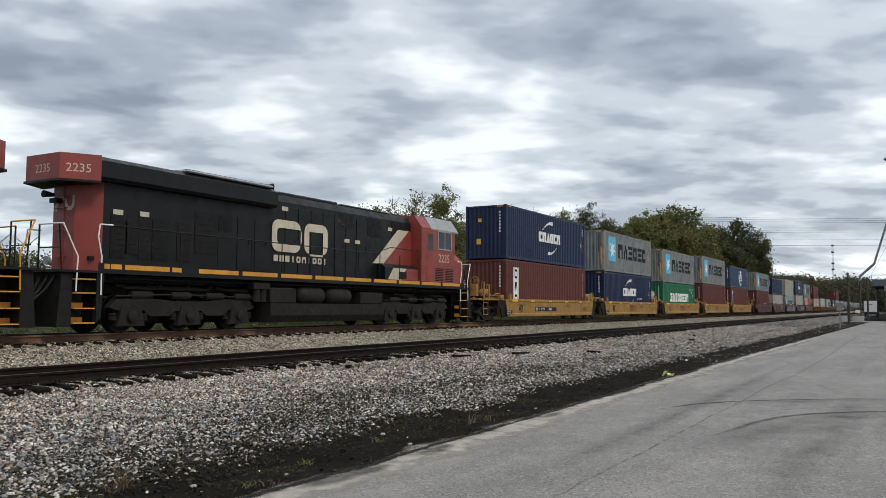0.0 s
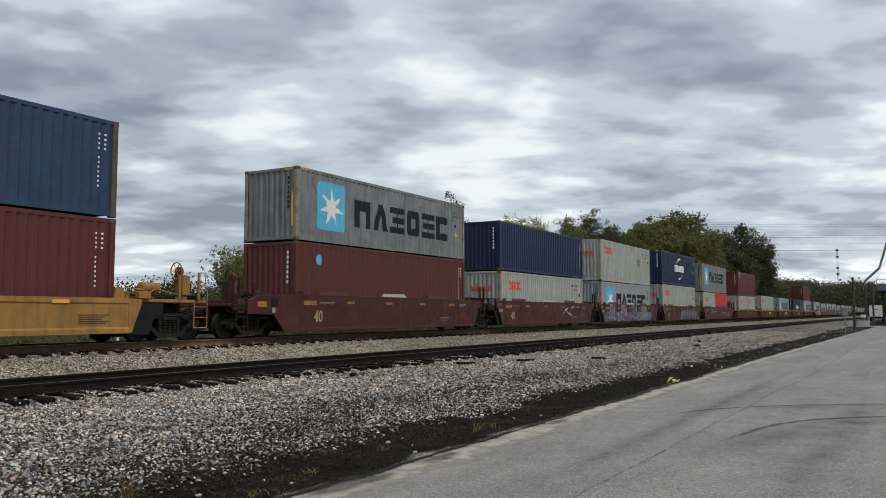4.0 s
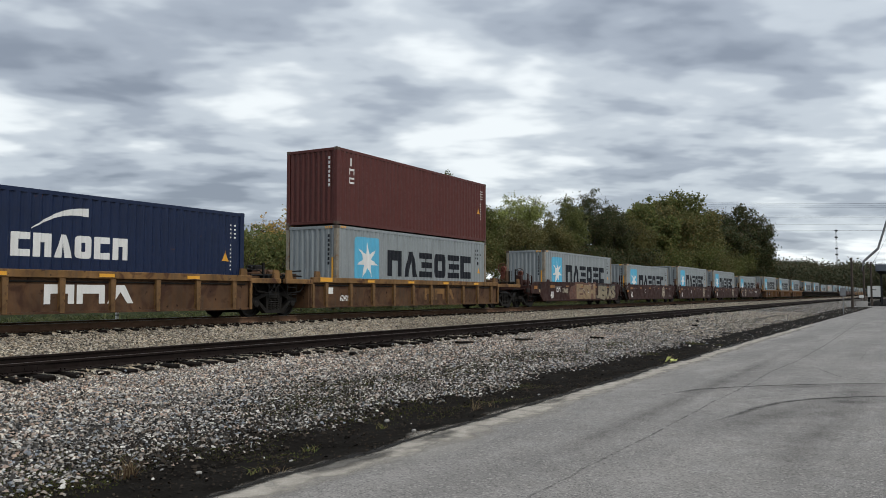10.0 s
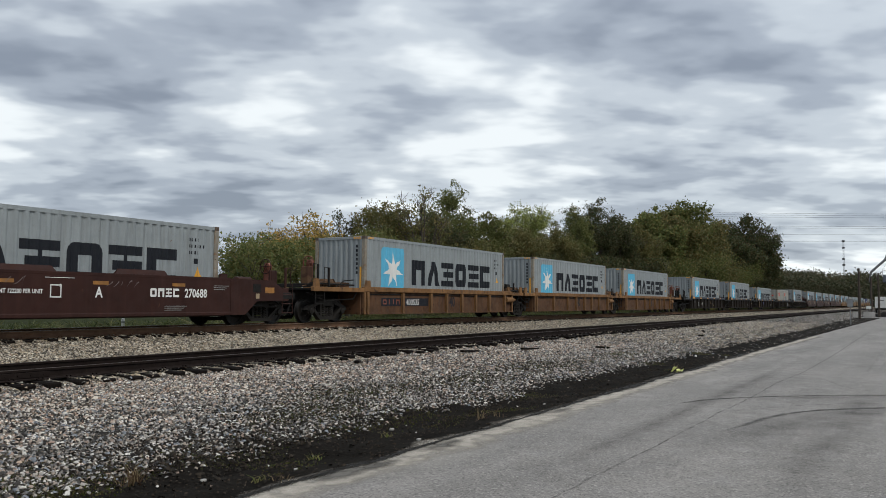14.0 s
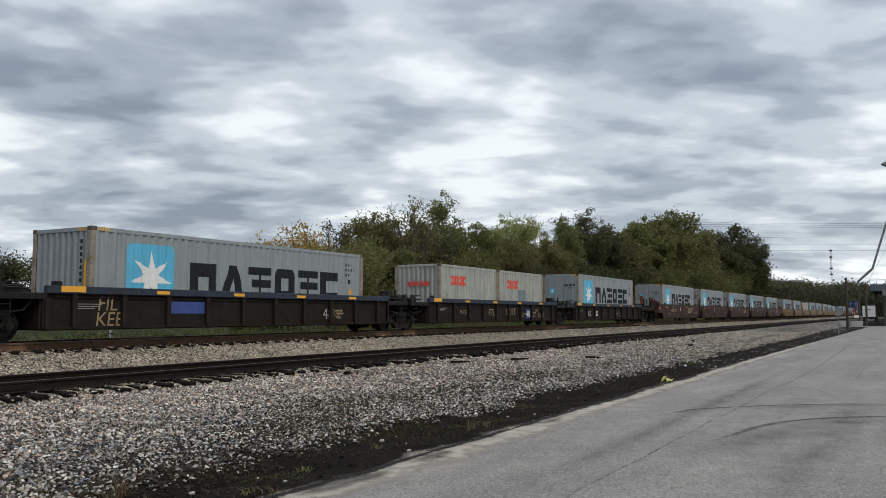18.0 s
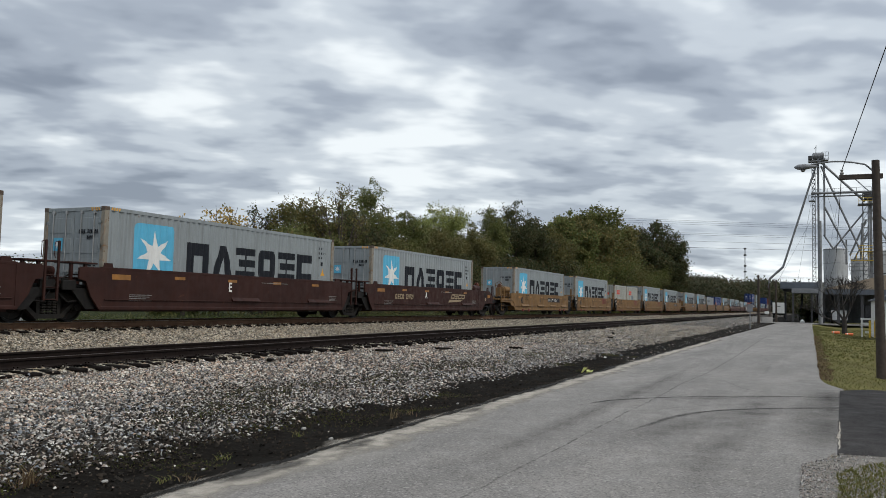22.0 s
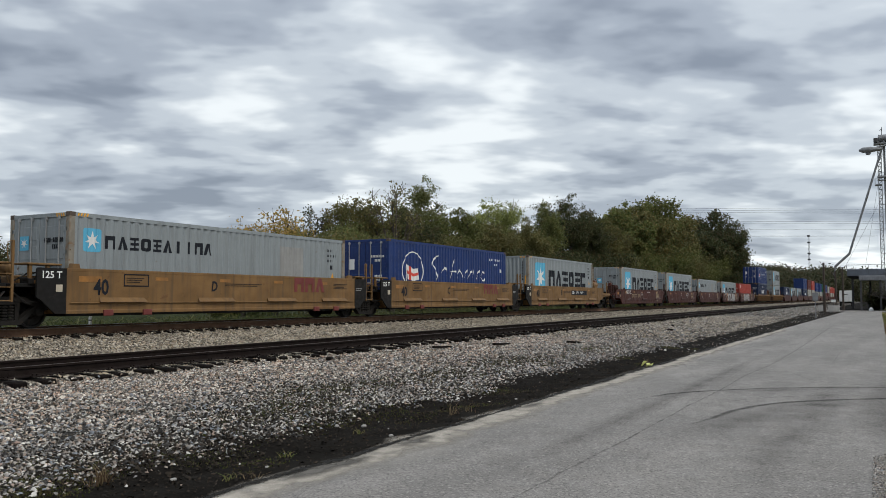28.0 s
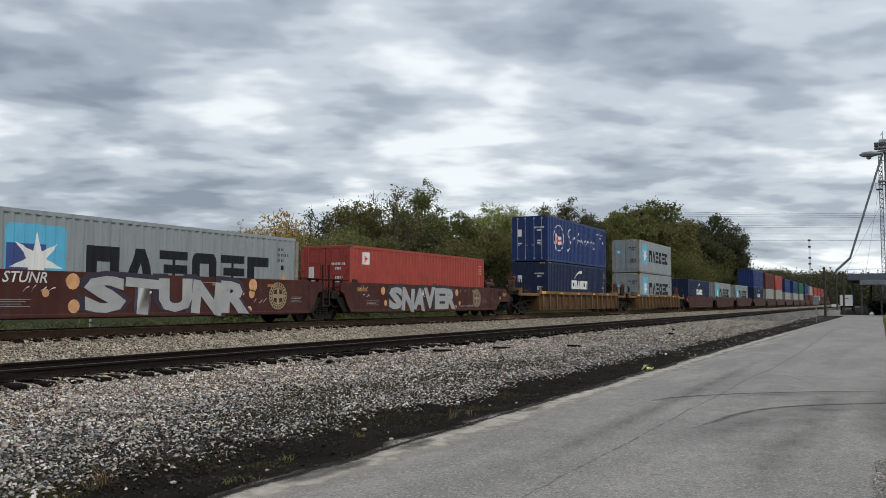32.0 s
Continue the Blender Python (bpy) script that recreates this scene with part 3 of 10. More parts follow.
class Build:
    """Gathers vertices and faces of one mesh."""

    def __init__(self):
        self.v, self.f, self.soft = [], [], False

    def add(self, verts, faces):
        n = len(self.v)
        self.v += [tuple(p) for p in verts]
        self.f += [tuple(n + i for i in f) for f in faces]
        return self

    def box(self, x0, x1, y0, y1, z0, z1, c=0.0):
        """A box; c is the chamfer of its edges."""
        if not c:
            v = [(x, y, z) for x in (x0, x1) for y in (y0, y1) for z in (z0, z1)]
            return self.add(v, [(0, 1, 3, 2), (4, 6, 7, 5), (0, 4, 5, 1), (2, 3, 7, 6), (0, 2, 6, 4), (1, 5, 7, 3)])
        lo, hi = (x0, y0, z0), (x1, y1, z1)
        v, ids = [], {}
        for k in range(8):
            s = (k >> 2 & 1, k >> 1 & 1, k & 1)
            for a in range(3):
                p = [hi[i] if s[i] else lo[i] for i in range(3)]
                for i in range(3):
                    if i != a:
                        p[i] += -c if s[i] else c
                ids[s, a] = len(v)
                v.append(p)
        f = []
        for a in range(3):
            b, d = (a + 1) % 3, (a + 2) % 3
            for side in (0, 1):
                q = []
                for u, w in ((0, 0), (1, 0), (1, 1), (0, 1)):
                    s = [0, 0, 0]
                    s[a], s[b], s[d] = side, u, w
                    q.append(ids[tuple(s), a])
                f.append(q if side else q[::-1])
            for u in (0, 1):
                for w in (0, 1):
                    s0, s1 = [0, 0, 0], [0, 0, 0]
                    s0[b] = s1[b] = u
                    s0[d] = s1[d] = w
                    s1[a] = 1
                    s0, s1 = tuple(s0), tuple(s1)
                    q = [ids[s0, b], ids[s1, b], ids[s1, d], ids[s0, d]]
                    f.append(q if u == w else q[::-1])
        for k in range(8):
            s = (k >> 2 & 1, k >> 1 & 1, k & 1)
            q = [ids[s, 0], ids[s, 1], ids[s, 2]]
            f.append(q if sum(s) % 2 else q[::-1])
        return self.add(v, f)

    def run(self, profile, x0, x1):
        """A cross-section of (y, z), drawn out from x0 to x1."""
        n = len(profile)
        v = [(x0, y, z) for y, z in profile] + [(x1, y, z) for y, z in profile]
        return self.add(v, [(i, (i + 1) % n, n + (i + 1) % n, n + i) for i in range(n)] + [tuple(range(n))[::-1], tuple(range(n, 2 * n))])

    def slab(self, outline, y0, y1):
        """An outline of (x, z), drawn out from y0 to y1."""
        n = len(outline)
        v = [(x, y0, z) for x, z in outline] + [(x, y1, z) for x, z in outline]
        return self.add(v, [(i, (i + 1) % n, n + (i + 1) % n, n + i) for i in range(n)] + [tuple(range(n))[::-1], tuple(range(n, 2 * n))])

    def rod(self, p, q, r, r2=None, n=8, caps=True):
        p, q = Vector(p), Vector(q)
        r2 = r if r2 is None else r2
        w = (q - p).normalized()
        u = w.orthogonal().normalized()
        s = w.cross(u)
        v = []
        for c, rad in ((p, r), (q, r2)):
            v += [c + (u * math.cos(2 * math.pi * i / n) + s * math.sin(2 * math.pi * i / n)) * rad for i in range(n)]
        f = [(i, (i + 1) % n, n + (i + 1) % n, n + i) for i in range(n)]
        if caps:
            f += [tuple(range(n))[::-1], tuple(range(n, 2 * n))]
        return self.add(v, f)

    def pipe(self, points, r, n=6):
        for p, q in zip(points, points[1:]):
            self.rod(p, q, r, n=n)
        return self

    def ring(self, centre, axis, big, thin, n=20, k=6):
        """A ring round an axis."""
        a = Vector(axis).normalized()
        u = a.orthogonal().normalized()
        w = a.cross(u)
        v, f = [], []
        for i in range(n):
            d = u * math.cos(2 * math.pi * i / n) + w * math.sin(2 * math.pi * i / n)
            for j in range(k):
                t = 2 * math.pi * j / k
                v.append(Vector(centre) + d * (big + thin * math.cos(t)) + a * thin * math.sin(t))
                f.append((i * k + j, i * k + (j + 1) % k, (i + 1) % n * k + (j + 1) % k, (i + 1) % n * k + j))
        return self.add(v, f)

    def lathe(self, rings, p, axis="y", n=20):
        """Rings of (along, radius) round an axis through p."""
        v, f = [], []
        for a, r in rings:
            for i in range(n):
                c, s = r * math.cos(2 * math.pi * i / n), r * math.sin(2 * math.pi * i / n)
                d = {"x": (a, c, s), "y": (s, a, c), "z": (c, s, a)}[axis]
                v.append((p[0] + d[0], p[1] + d[1], p[2] + d[2]))
        for k in range(len(rings) - 1):
            f += [(k * n + i, k * n + (i + 1) % n, (k + 1) * n + (i + 1) % n, (k + 1) * n + i) for i in range(n)]
        f += [tuple(range(n))[::-1], tuple(range((len(rings) - 1) * n, len(rings) * n))]
        return self.add(v, f)

    def smooth(self):
        self.soft = True
        return self

    def mesh(self, name):
        me = bpy.data.meshes.new(name)
        me.from_pydata(self.v, [], self.f)
        bm = bmesh.new()
        bm.from_mesh(me)
        bmesh.ops.recalc_face_normals(bm, faces=bm.faces)
        bm.to_mesh(me)
        bm.free()
        if self.soft:
            me.polygons.foreach_set("use_smooth", [True] * len(me.polygons))
            me.set_sharp_from_angle(angle=radians(40))
        return me


def part(name, shape, material, parent=None, label="", at=None):
    """Links a mesh as one object under a thing or part. Meshes may be shared: the material belongs to the object."""
    me = shape.mesh(name) if isinstance(shape, Build) else shape
    if not me.materials:
        me.materials.append(material)
    ob = new(name, me)
    if me.materials[0] != material:
        ob.material_slots[0].link = "OBJECT"
        ob.material_slots[0].material = material
    if parent:
        ob.parent = parent
    if at is not None:
        ob.matrix_basis = at if isinstance(at, Matrix) else Matrix.Translation(at)
    return tagged(ob, label, kind="stuff" if parent and name in ("lettering", "small_print", "sticker", "warning_stripe") else "")


def made(key, maker):
    """A mesh that is built once and shared."""
    if key not in MADE:
        MADE[key] = maker().mesh(str(key[0]))
    return MADE[key]


def thing(name, label, category, group="", at=None, kind=""):
    ob = tagged(new(name), label, category, group, kind)
    ob.empty_display_size = 0.2
    if at is not None:
        ob.matrix_basis = at if isinstance(at, Matrix) else Matrix.Translation(at)
    return ob


def solid(name, shape, material, label, category="", group="", kind="", at=None):
    return tagged(part(name, shape, material, None, label, at), "", category, group, kind)


# ---- ground, road and tracks ----
TRACK_Y, RAIL_Z = 19.485, 0.904          # main line: middle, top of rail
SIDE_Y, SIDE_Z = 14.06, 0.46             # siding
PROFILE = [(-4000, -1.5), (-300, -0.8), (-40, -0.2), (-14, -0.12), (-6, -0.32), (-3.2, -0.38), (-1.2, -0.14), (-0.2, -0.03), (0.2, -0.05), (4.6, -0.05),
           (5.0, -0.015), (5.5, -0.05), (6.0, -0.07), (6.6, -0.02), (7.4, 0.04), (9.5, 0.085), (12.2, 0.11), (12.74, 0.145), (12.95, 0.20), (13.15, 0.215), (15.1, 0.215),
           (16.2, 0.21), (17.2, 0.40), (18.0, 0.60), (18.25, 0.685), (20.7, 0.685), (21.4, 0.5), (22.1, 0.38), (23.5, 0.05), (27, -0.12), (60, -0.3), (400, -1.0), (4000, -6)]


def ground_z(y):
    for (a, za), (b, zb) in zip(PROFILE, PROFILE[1:]):
        if a <= y <= b:
            return za + (zb - za) * (y - a) / (b - a)
    return 0.0


def bump_z(x, y):
    """The unevenness of soil and ballast."""
    z = 0.0
    if 4.9 < y < 12.6:
        z = 0.035 * noise.noise((x * 0.9, y * 0.9, 0)) + 0.02 * noise.noise((x * 3.1, y * 3.1, 4))
        if y < 7.2:
            z += 0.035 * noise.noise((x * 1.6, y * 2.2, 9)) * min(1, (y - 4.9) * 2)
    elif y < -0.8 and y > -30:
        z = 0.05 * noise.noise((x * 0.4, y * 0.5, 2))
    return z


def ground():
    xs = [-3000, -1200, -500, -200, -80, -30, -12, -4] + [-2 + 0.2 * i for i in range(150)] + [28 + 0.6 * i for i in range(40)]
    while xs[-1] < 4000:
        xs.append(xs[-1] * 1.12)
    ys = sorted({p[0] for p in PROFILE} | {4.9 + 0.14 * i for i in range(22)} | {8 + 0.4 * i for i in range(11)} | {-0.6, -0.9, -2, -4.5, -8, -20, 90, 150, 250})
    v, f, tag = [], [], []
    for x in xs:
        for y in ys:
            v.append((x, y, ground_z(y) + (bump_z(x, y) if -10 < x < 120 else 0)))
    n = len(ys)
    for i in range(len(xs) - 1):
        for j in range(n - 1):
            f.append((i * n + j, (i + 1) * n + j, (i + 1) * n + j + 1, i * n + j + 1))
            x, y = (xs[i] + xs[i + 1]) / 2, (ys[j] + ys[j + 1]) / 2
            edge = 6.75 + 0.5 * noise.noise((x * 0.35, 0, 3)) + 0.25 * noise.noise((x * 1.3, 0, 7))
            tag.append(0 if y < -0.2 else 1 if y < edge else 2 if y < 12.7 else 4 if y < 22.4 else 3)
    me = bpy.data.meshes.new("ground")
    me.from_pydata(v, [], f)
    for m in (GRASS, SOIL, BED_SHADED, FIELD, BED_TAN):
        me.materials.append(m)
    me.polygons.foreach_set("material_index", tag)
    me.polygons.foreach_set("use_smooth", [True] * len(f))
    return tagged(new("ground", me), "open ground of mown grass, black soil and pale ballast beside the tracks", "ground", kind="structure")


ground()


def strip(edge_a, edge_b, z, thick=0.05):
    """A flat slab between two lines of (x, y)."""
    b = Build()
    n = len(edge_a)
    v = [(x, y, z) for x, y in edge_a] + [(x, y, z) for x, y in edge_b] + [(x, y, z - thick) for x, y in edge_a] + [(x, y, z - thick) for x, y in edge_b]
    f = []
    for i in range(n - 1):
        f += [(i, i + 1, n + i + 1, n + i), (i, 2 * n + i, 2 * n + i + 1, i + 1), (n + i, n + i + 1, 3 * n + i + 1, 3 * n + i)]
    f += [(0, n, 3 * n, 2 * n), (n - 1, 3 * n - 1, 4 * n - 1, 2 * n - 1)]
    return b.add(v, f)


def soft_strip(line, half, z, taper=3):
    """A thin film along a line of (x, y), full in the middle and faded at its sides and ends."""
    v, f, fade = [], [], []
    n = len(line)
    for k, p in enumerate(line):
        o = (line[min(k + 1, n - 1)] - line[max(k - 1, 0)]).normalized().orthogonal() * half(k)
        end = min(1.0, k / taper, (n - 1 - k) / taper)
        for s in (-1.0, -0.5, 0.0, 0.5, 1.0):
            q = p + o * s
            v.append((q.x, q.y, z))
            fade.append(end * (1 - abs(s)))
    for k in range(n - 1):
        f += [(k * 5 + j, k * 5 + j + 1, k * 5 + j + 6, k * 5 + j + 5) for j in range(4)]
    me = bpy.data.meshes.new("film")
    me.from_pydata(v, [], f)
    me.attributes.new("fade", "FLOAT", "POINT").data.foreach_set("value", fade)
    return me


def road():
    xs = [-400, -100, -30, -10] + [-4 + 0.12 * i for i in range(442)] + [49 + 2.5 * i for i in range(22)] + [110, 124]
    far, near = [], []
    for x in xs:
        wob = 0.10 * noise.noise((x * 0.45, 1, 0)) + 0.05 * noise.noise((x * 1.9, 2, 0)) + 0.035 * noise.noise((x * 6.0, 9, 0)) if -5 < x < 110 else 0
        far.append((x, 4.88 + wob - max(0, x - 30) * 0.012))
        mouth = -0.10 - 0.036 * (x - 10.4) if 10.4 < x < 19.4 else -0.42 * ((22.0 - x) / 2.6) ** 2 if 19.4 <= x < 22 else 0
        near.append((x, -0.2 + mouth + 0.05 * noise.noise((x * 0.35, 5, 0)) + (0.03 * noise.noise((x * 4.1, 6, 0)) if x < 49 else 0)))
    ob = solid("road", strip(near, far, 0.0, 0.09), ROAD, "worn light grey asphalt road with faint tyre marks and cracks", "road", kind="structure")
    # the crossing street at the far end
    solid("road", strip([(124, -40), (124, 4), (124, 13)], [(112, -40), (112, -0.2), (117, 9)], 0.006, 0.09), ROAD,
          "pale grey street that turns off beyond the verge", "road", kind="structure")
    # pale dust and spilt black soil where the asphalt breaks off
    lip = lambda x: 4.88 + (0.10 * noise.noise((x * 0.45, 1, 0)) + 0.05 * noise.noise((x * 1.9, 2, 0))) - max(0, x - 30) * 0.012
    line = [Vector((2 + 0.3 * i, lip(2 + 0.3 * i) - 0.16)) for i in range(150)]
    part("verge", soft_strip(line, lambda k: 0.42 + 0.55 * max(0, noise.noise((k * 0.16, 3, 0))) + 0.2 * noise.noise((k * 0.6, 3, 0)), 0.0035), DUST, ob, "pale sandy dust along the asphalt's rim")
    line = [Vector((2 + 0.3 * i, lip(2 + 0.3 * i) + 0.06)) for i in range(150)]
    part("soil_smear", soft_strip(line, lambda k: 0.10 + 0.4 * max(0, noise.noise((k * 0.10, 7, 0))) + 0.1 * noise.noise((k * 0.6, 5, 0)), 0.0065), SMEAR, ob, "black soil spilt over the asphalt's rim")
    for x0, n in ((5.6, 12), (7.5, 9), (11.2, 8)):
        line = [Vector((x0 + 0.17 * i, lip(x0 + 0.17 * i) - 0.06 - 0.05 * math.sin(i * 3.1 / n))) for i in range(n)]
        part("soil_smear", soft_strip(line, lambda k: 0.20 + 0.07 * noise.noise((k * 0.6, x0, 0)), 0.0052, 4), GREY_SILT, ob, "grey silt washed onto the asphalt's rim")
    # long tar crack that wanders along the road
    pts = [(4.4, 2.75), (6.1, 2.72), (7.5, 2.70), (9.5, 2.66), (13, 2.63), (15.5, 2.57), (18.4, 2.58), (21.7, 2.42), (28.4, 2.38), (36, 2.42), (48, 2.5), (60, 2.5)]
    line = []
    for (x0, y0), (x1, y1) in zip(pts, pts[1:]):
        for k in range(8):
            x = x0 + (x1 - x0) * k / 8
            line.append(Vector((x, y0 + (y1 - y0) * k / 8 + 0.035 * noise.noise((x * 2.5, 4, 0)))))
    part("crack", soft_strip(line, lambda k: 0.032 + 0.03 * abs(noise.noise((k * 0.3, 0, 5))) + 0.0010 * line[k].x, 0.0045), CRACK, ob, "dark tar-filled crack")
    line = [Vector((20.9 + 0.9 * i, 1.1 + 0.03 * noise.noise((i * 1.7, 2, 0)))) for i in range(12)]
    part("crack", soft_strip(line, lambda k: 0.03, 0.0045), CRACK, ob, "dark tar-filled crack")
    # curved tyre marks that swing into the driveway
    for turn_in, wide in (([(12.2, 3.85), (13.74, 3.41), (14.5, 3.13), (15.48, 2.38), (16.36, 1.41), (17.0, 0.4), (17.34, -0.49), (17.5, -1.3), (17.6, -2.2)], 0.10),
                          ([(10.4, 2.36), (11.5, 2.12), (12.65, 1.92), (13.7, 1.53), (14.51, 0.89), (15.09, 0.2), (15.58, -0.46), (16.0, -1.3), (16.3, -2.1)], 0.12),
                          ([(21.2, 2.5), (19.96, 1.9), (18.8, 1.5), (17.98, 1.2), (17.5, 0.6), (17.2, -0.2)], 0.022),
                          ([(12.4, 2.6), (13.4, 2.3), (14.4, 1.75), (15.3, 0.9), (16.1, -0.2)], 0.022)):
        line = []
        for k in range(len(turn_in) - 1):
            a, b, c, e = (Vector(turn_in[max(0, min(len(turn_in) - 1, k + o))]) for o in (-1, 0, 1, 2))
            for t in (0, 0.2, 0.4, 0.6, 0.8):
                line.append(0.5 * (2 * b + (c - a) * t + (2 * a - 5 * b + 4 * c - e) * t * t + (3 * b - a - 3 * c + e) * t ** 3))
        part("tyre_mark", soft_strip(line, lambda k: wide, 0.004, 8), TYRE, ob, "faint curved tyre mark")
    # broad, faint darkening where wheels turn in and run
    for line, wide in (([(9.5, 2.0), (11.5, 1.75), (13.2, 1.25), (14.6, 0.4), (15.6, -0.2)], 0.75), ([(6.0, 1.2), (9.0, 1.05), (12.0, 0.9), (16.0, 0.85), (22.0, 0.8)], 0.5), ([(5.0, 3.3), (9.0, 3.2), (14.0, 3.1), (22.0, 3.05), (34.0, 3.0)], 0.35),
                       ([(14.6, 2.9), (15.6, 1.9), (16.6, 0.7), (17.4, -0.3)], 0.5)):
        pts = [Vector(a).lerp(Vector(b), k / 5) for a, b in zip(line, line[1:]) for k in range(5)]
        part("tyre_mark", soft_strip(pts, lambda k: wide, 0.0022, 6), SCUFF, ob, "broad faint scuffing on the asphalt")
    # the asphalt darkens towards the seam of the driveway
    line = [Vector((10.3 + 0.3 * i, -0.12 - 0.032 * 0.3 * i)) for i in range(31)]
    part("seam_stain", soft_strip(line, lambda k: 0.7 + 0.25 * noise.noise((k * 0.15, 8, 0)), 0.003, 6), SEAM, ob, "dark stain along the driveway's seam")
    # driveway and loose gravel at its corner
    solid("driveway", strip([(10.62, -30), (10.65, -4), (10.68, -1.0), (10.5, -0.27)], [(19.6, -30), (19.6, -4), (19.5, -1.1), (18.9, -0.55)], 0.008, 0.3), NEW_ASPHALT,
          "dark asphalt driveway that joins the road", "driveway", kind="structure")
    line = [Vector((10.6 + 0.25 * i, -0.29 - 0.033 * 0.25 * i + 0.03 * noise.noise((i * 0.7, 3, 0)))) for i in range(14)]
    part("dust_line", soft_strip(line, lambda k: 0.02 + 0.05 * abs(noise.noise((k * 0.9, 6, 0))), 0.0115, 2), DUST, ob, "pale dust in the driveway's seam")
    rim, inner = [], []
    for i in range(168):
        x = -6 + 0.1 * i if i < 167 else 10.64
        y = 0.07 if x < 9.6 else 0.07 - 0.42 * (x - 9.6)
        rim.append((x, y + 0.035 * noise.noise((x * 1.7, 4, 0)) + 0.045 * noise.noise((x * 5.3, 4, 0))))
        inner.append((x, -0.7 if x < 9 else -0.7 - 0.4 * (x - 9)))
    solid("gravel_shoulder", strip(inner, rim, 0.006, 0.2), SAND, "pale loose gravel at the corner of road and driveway", "gravel", kind="structure")


road()


def rail_profile(y, top):
    half = [(0.0, 0.0), (0.034, -0.002), (0.037, -0.012), (0.036, -0.038), (0.012, -0.046), (0.009, -0.06), (0.009, -0.135), (0.02, -0.155),
            (0.074, -0.172), (0.076, -0.185)]
    return [(y + a, top + b) for a, b in half] + [(y - a, top + b) for a, b in half[::-1]]


def track(name, yc, top, body, head, label):
    tr = thing(name, label, "railway track", kind="structure")
    for s in (-0.7535, 0.7535):
        r = part("rail", Build().run(rail_profile(yc + s, top), -400, 1600), body, tr, "rusted steel rail")
        part("rail_head", Build().box(-400, 1600, yc + s - 0.030, yc + s + 0.030, top - 0.006, top + 0.0025), head, r, "running surface of the rail")
    if top < 0.7:
        for x in (8.0, 26.3, 44.6, 62.9):
            b = Build().box(x, x + 0.95, yc - 0.7535 - 0.034, yc - 0.7535 - 0.012, top - 0.15, top - 0.05, 0.005)
            for k in range(4):
                b.rod((x + 0.12 + 0.235 * k, yc - 0.7535 - 0.05, top - 0.10), (x + 0.12 + 0.235 * k, yc - 0.7535 - 0.03, top - 0.10), 0.02, n=6)
            part("joint_bar", b, body, tr, "bolted joint bar on the rail")
    return tr


MAIN = track("main_track", TRACK_Y, RAIL_Z, RAIL_BROWN, RAIL_TOP, "main railway track of brown rusted rails on ballast")
SIDING = track("siding_track", SIDE_Y, SIDE_Z, RAIL_DARK, RAIL_TOP_DULL, "dark disused siding track with black timber ties")


# ---- shipping containers ----
def wave(x, start, pitch=0.278, depth=0.036):
    """How far a corrugated wall lies back at x."""
    t = ((x - start) / pitch) % 1.0
    if t < 0.27:
        return 0.0
    if t < 0.5:
        return depth * (t - 0.27) / 0.23
    if t < 0.77:
        return depth
    return depth * (1 - t) / 0.23


def breaks(x0, x1, start, pitch=0.278):
    out, k = {x0, x1}, math.floor((x0 - start) / pitch)
    while start + k * pitch < x1:
        for t in (0, 0.27, 0.5, 0.77):
            x = start + (k + t) * pitch
            if x0 < x < x1:
                out.add(x)
        k += 1
    return sorted(out)


def conform(polys, back, xs, y, lift=0.004):
    """Outlines of (x, z), filled by the even-odd rule and laid on a wall at y that lies back by back(x)."""
    cuts = set(xs)
    lo, hi = min(p[0] for o in polys for p in o), max(p[0] for o in polys for p in o)
    for o in polys:
        cuts |= {p[0] for p in o}
    cuts = sorted(c for c in cuts if lo <= c <= hi)
    b = Build()
    for x0, x1 in zip(cuts, cuts[1:]):
        if x1 - x0 < 1e-5:
            continue
        xm, hits = (x0 + x1) / 2, []
        for o in polys:
            for p, q in zip(o, o[1:] + o[:1]):
                if (p[0] - xm) * (q[0] - xm) < 0:
                    k = (q[1] - p[1]) / (q[0] - p[0])
                    hits.append((p[1] + k * (xm - p[0]), p[1] + k * (x0 - p[0]), p[1] + k * (x1 - p[0])))
        hits.sort()
        for a, c in zip(hits[::2], hits[1::2]):
            ya, yb = y + back(x0) - lift, y + back(x1) - lift
            b.add([(x0, ya, a[1]), (x1, yb, a[2]), (x1, yb, c[2]), (x0, ya, c[1])], [(0, 1, 2, 3)])
    return b


def rect(x, z, w, h):
    return [(x, z), (x + w, z), (x + w, z + h), (x, z + h)]


def soft_rect(x, z, w, h, r):
    out = []
    for cx, cz, a0 in ((x + w - r, z + h - r, 0), (x + r, z + h - r, 90), (x + r, z + r, 180), (x + w - r, z + r, 270)):
        out += [(cx + r * math.cos(radians(a0 + k * 30)), cz + r * math.sin(radians(a0 + k * 30))) for k in range(4)]
    return out


def star(x, z, big, small, n=7):
    return [(x + (big, small)[k % 2] * math.sin(math.pi * k / n), z + (big, small)[k % 2] * math.cos(math.pi * k / n)) for k in range(2 * n)]


def disc(x, z, rx, rz, n=22):
    return [(x + rx * math.cos(2 * math.pi * k / n), z + rz * math.sin(2 * math.pi * k / n)) for k in range(n)]


def sickle(x0, z0, x1, z1, rise, thick, n=10):
    """A curved swash that tapers from one end to the other."""
    top, low = [], []
    for k in range(n + 1):
        t = k / n
        x, z = x0 + (x1 - x0) * t, z0 + (z1 - z0) * t + rise * math.sin(math.pi * t)
        w = thick * (0.12 + 0.88 * t)
        top.append((x, z + w / 2))
        low.append((x, z - w / 2))
    return top + low[::-1]


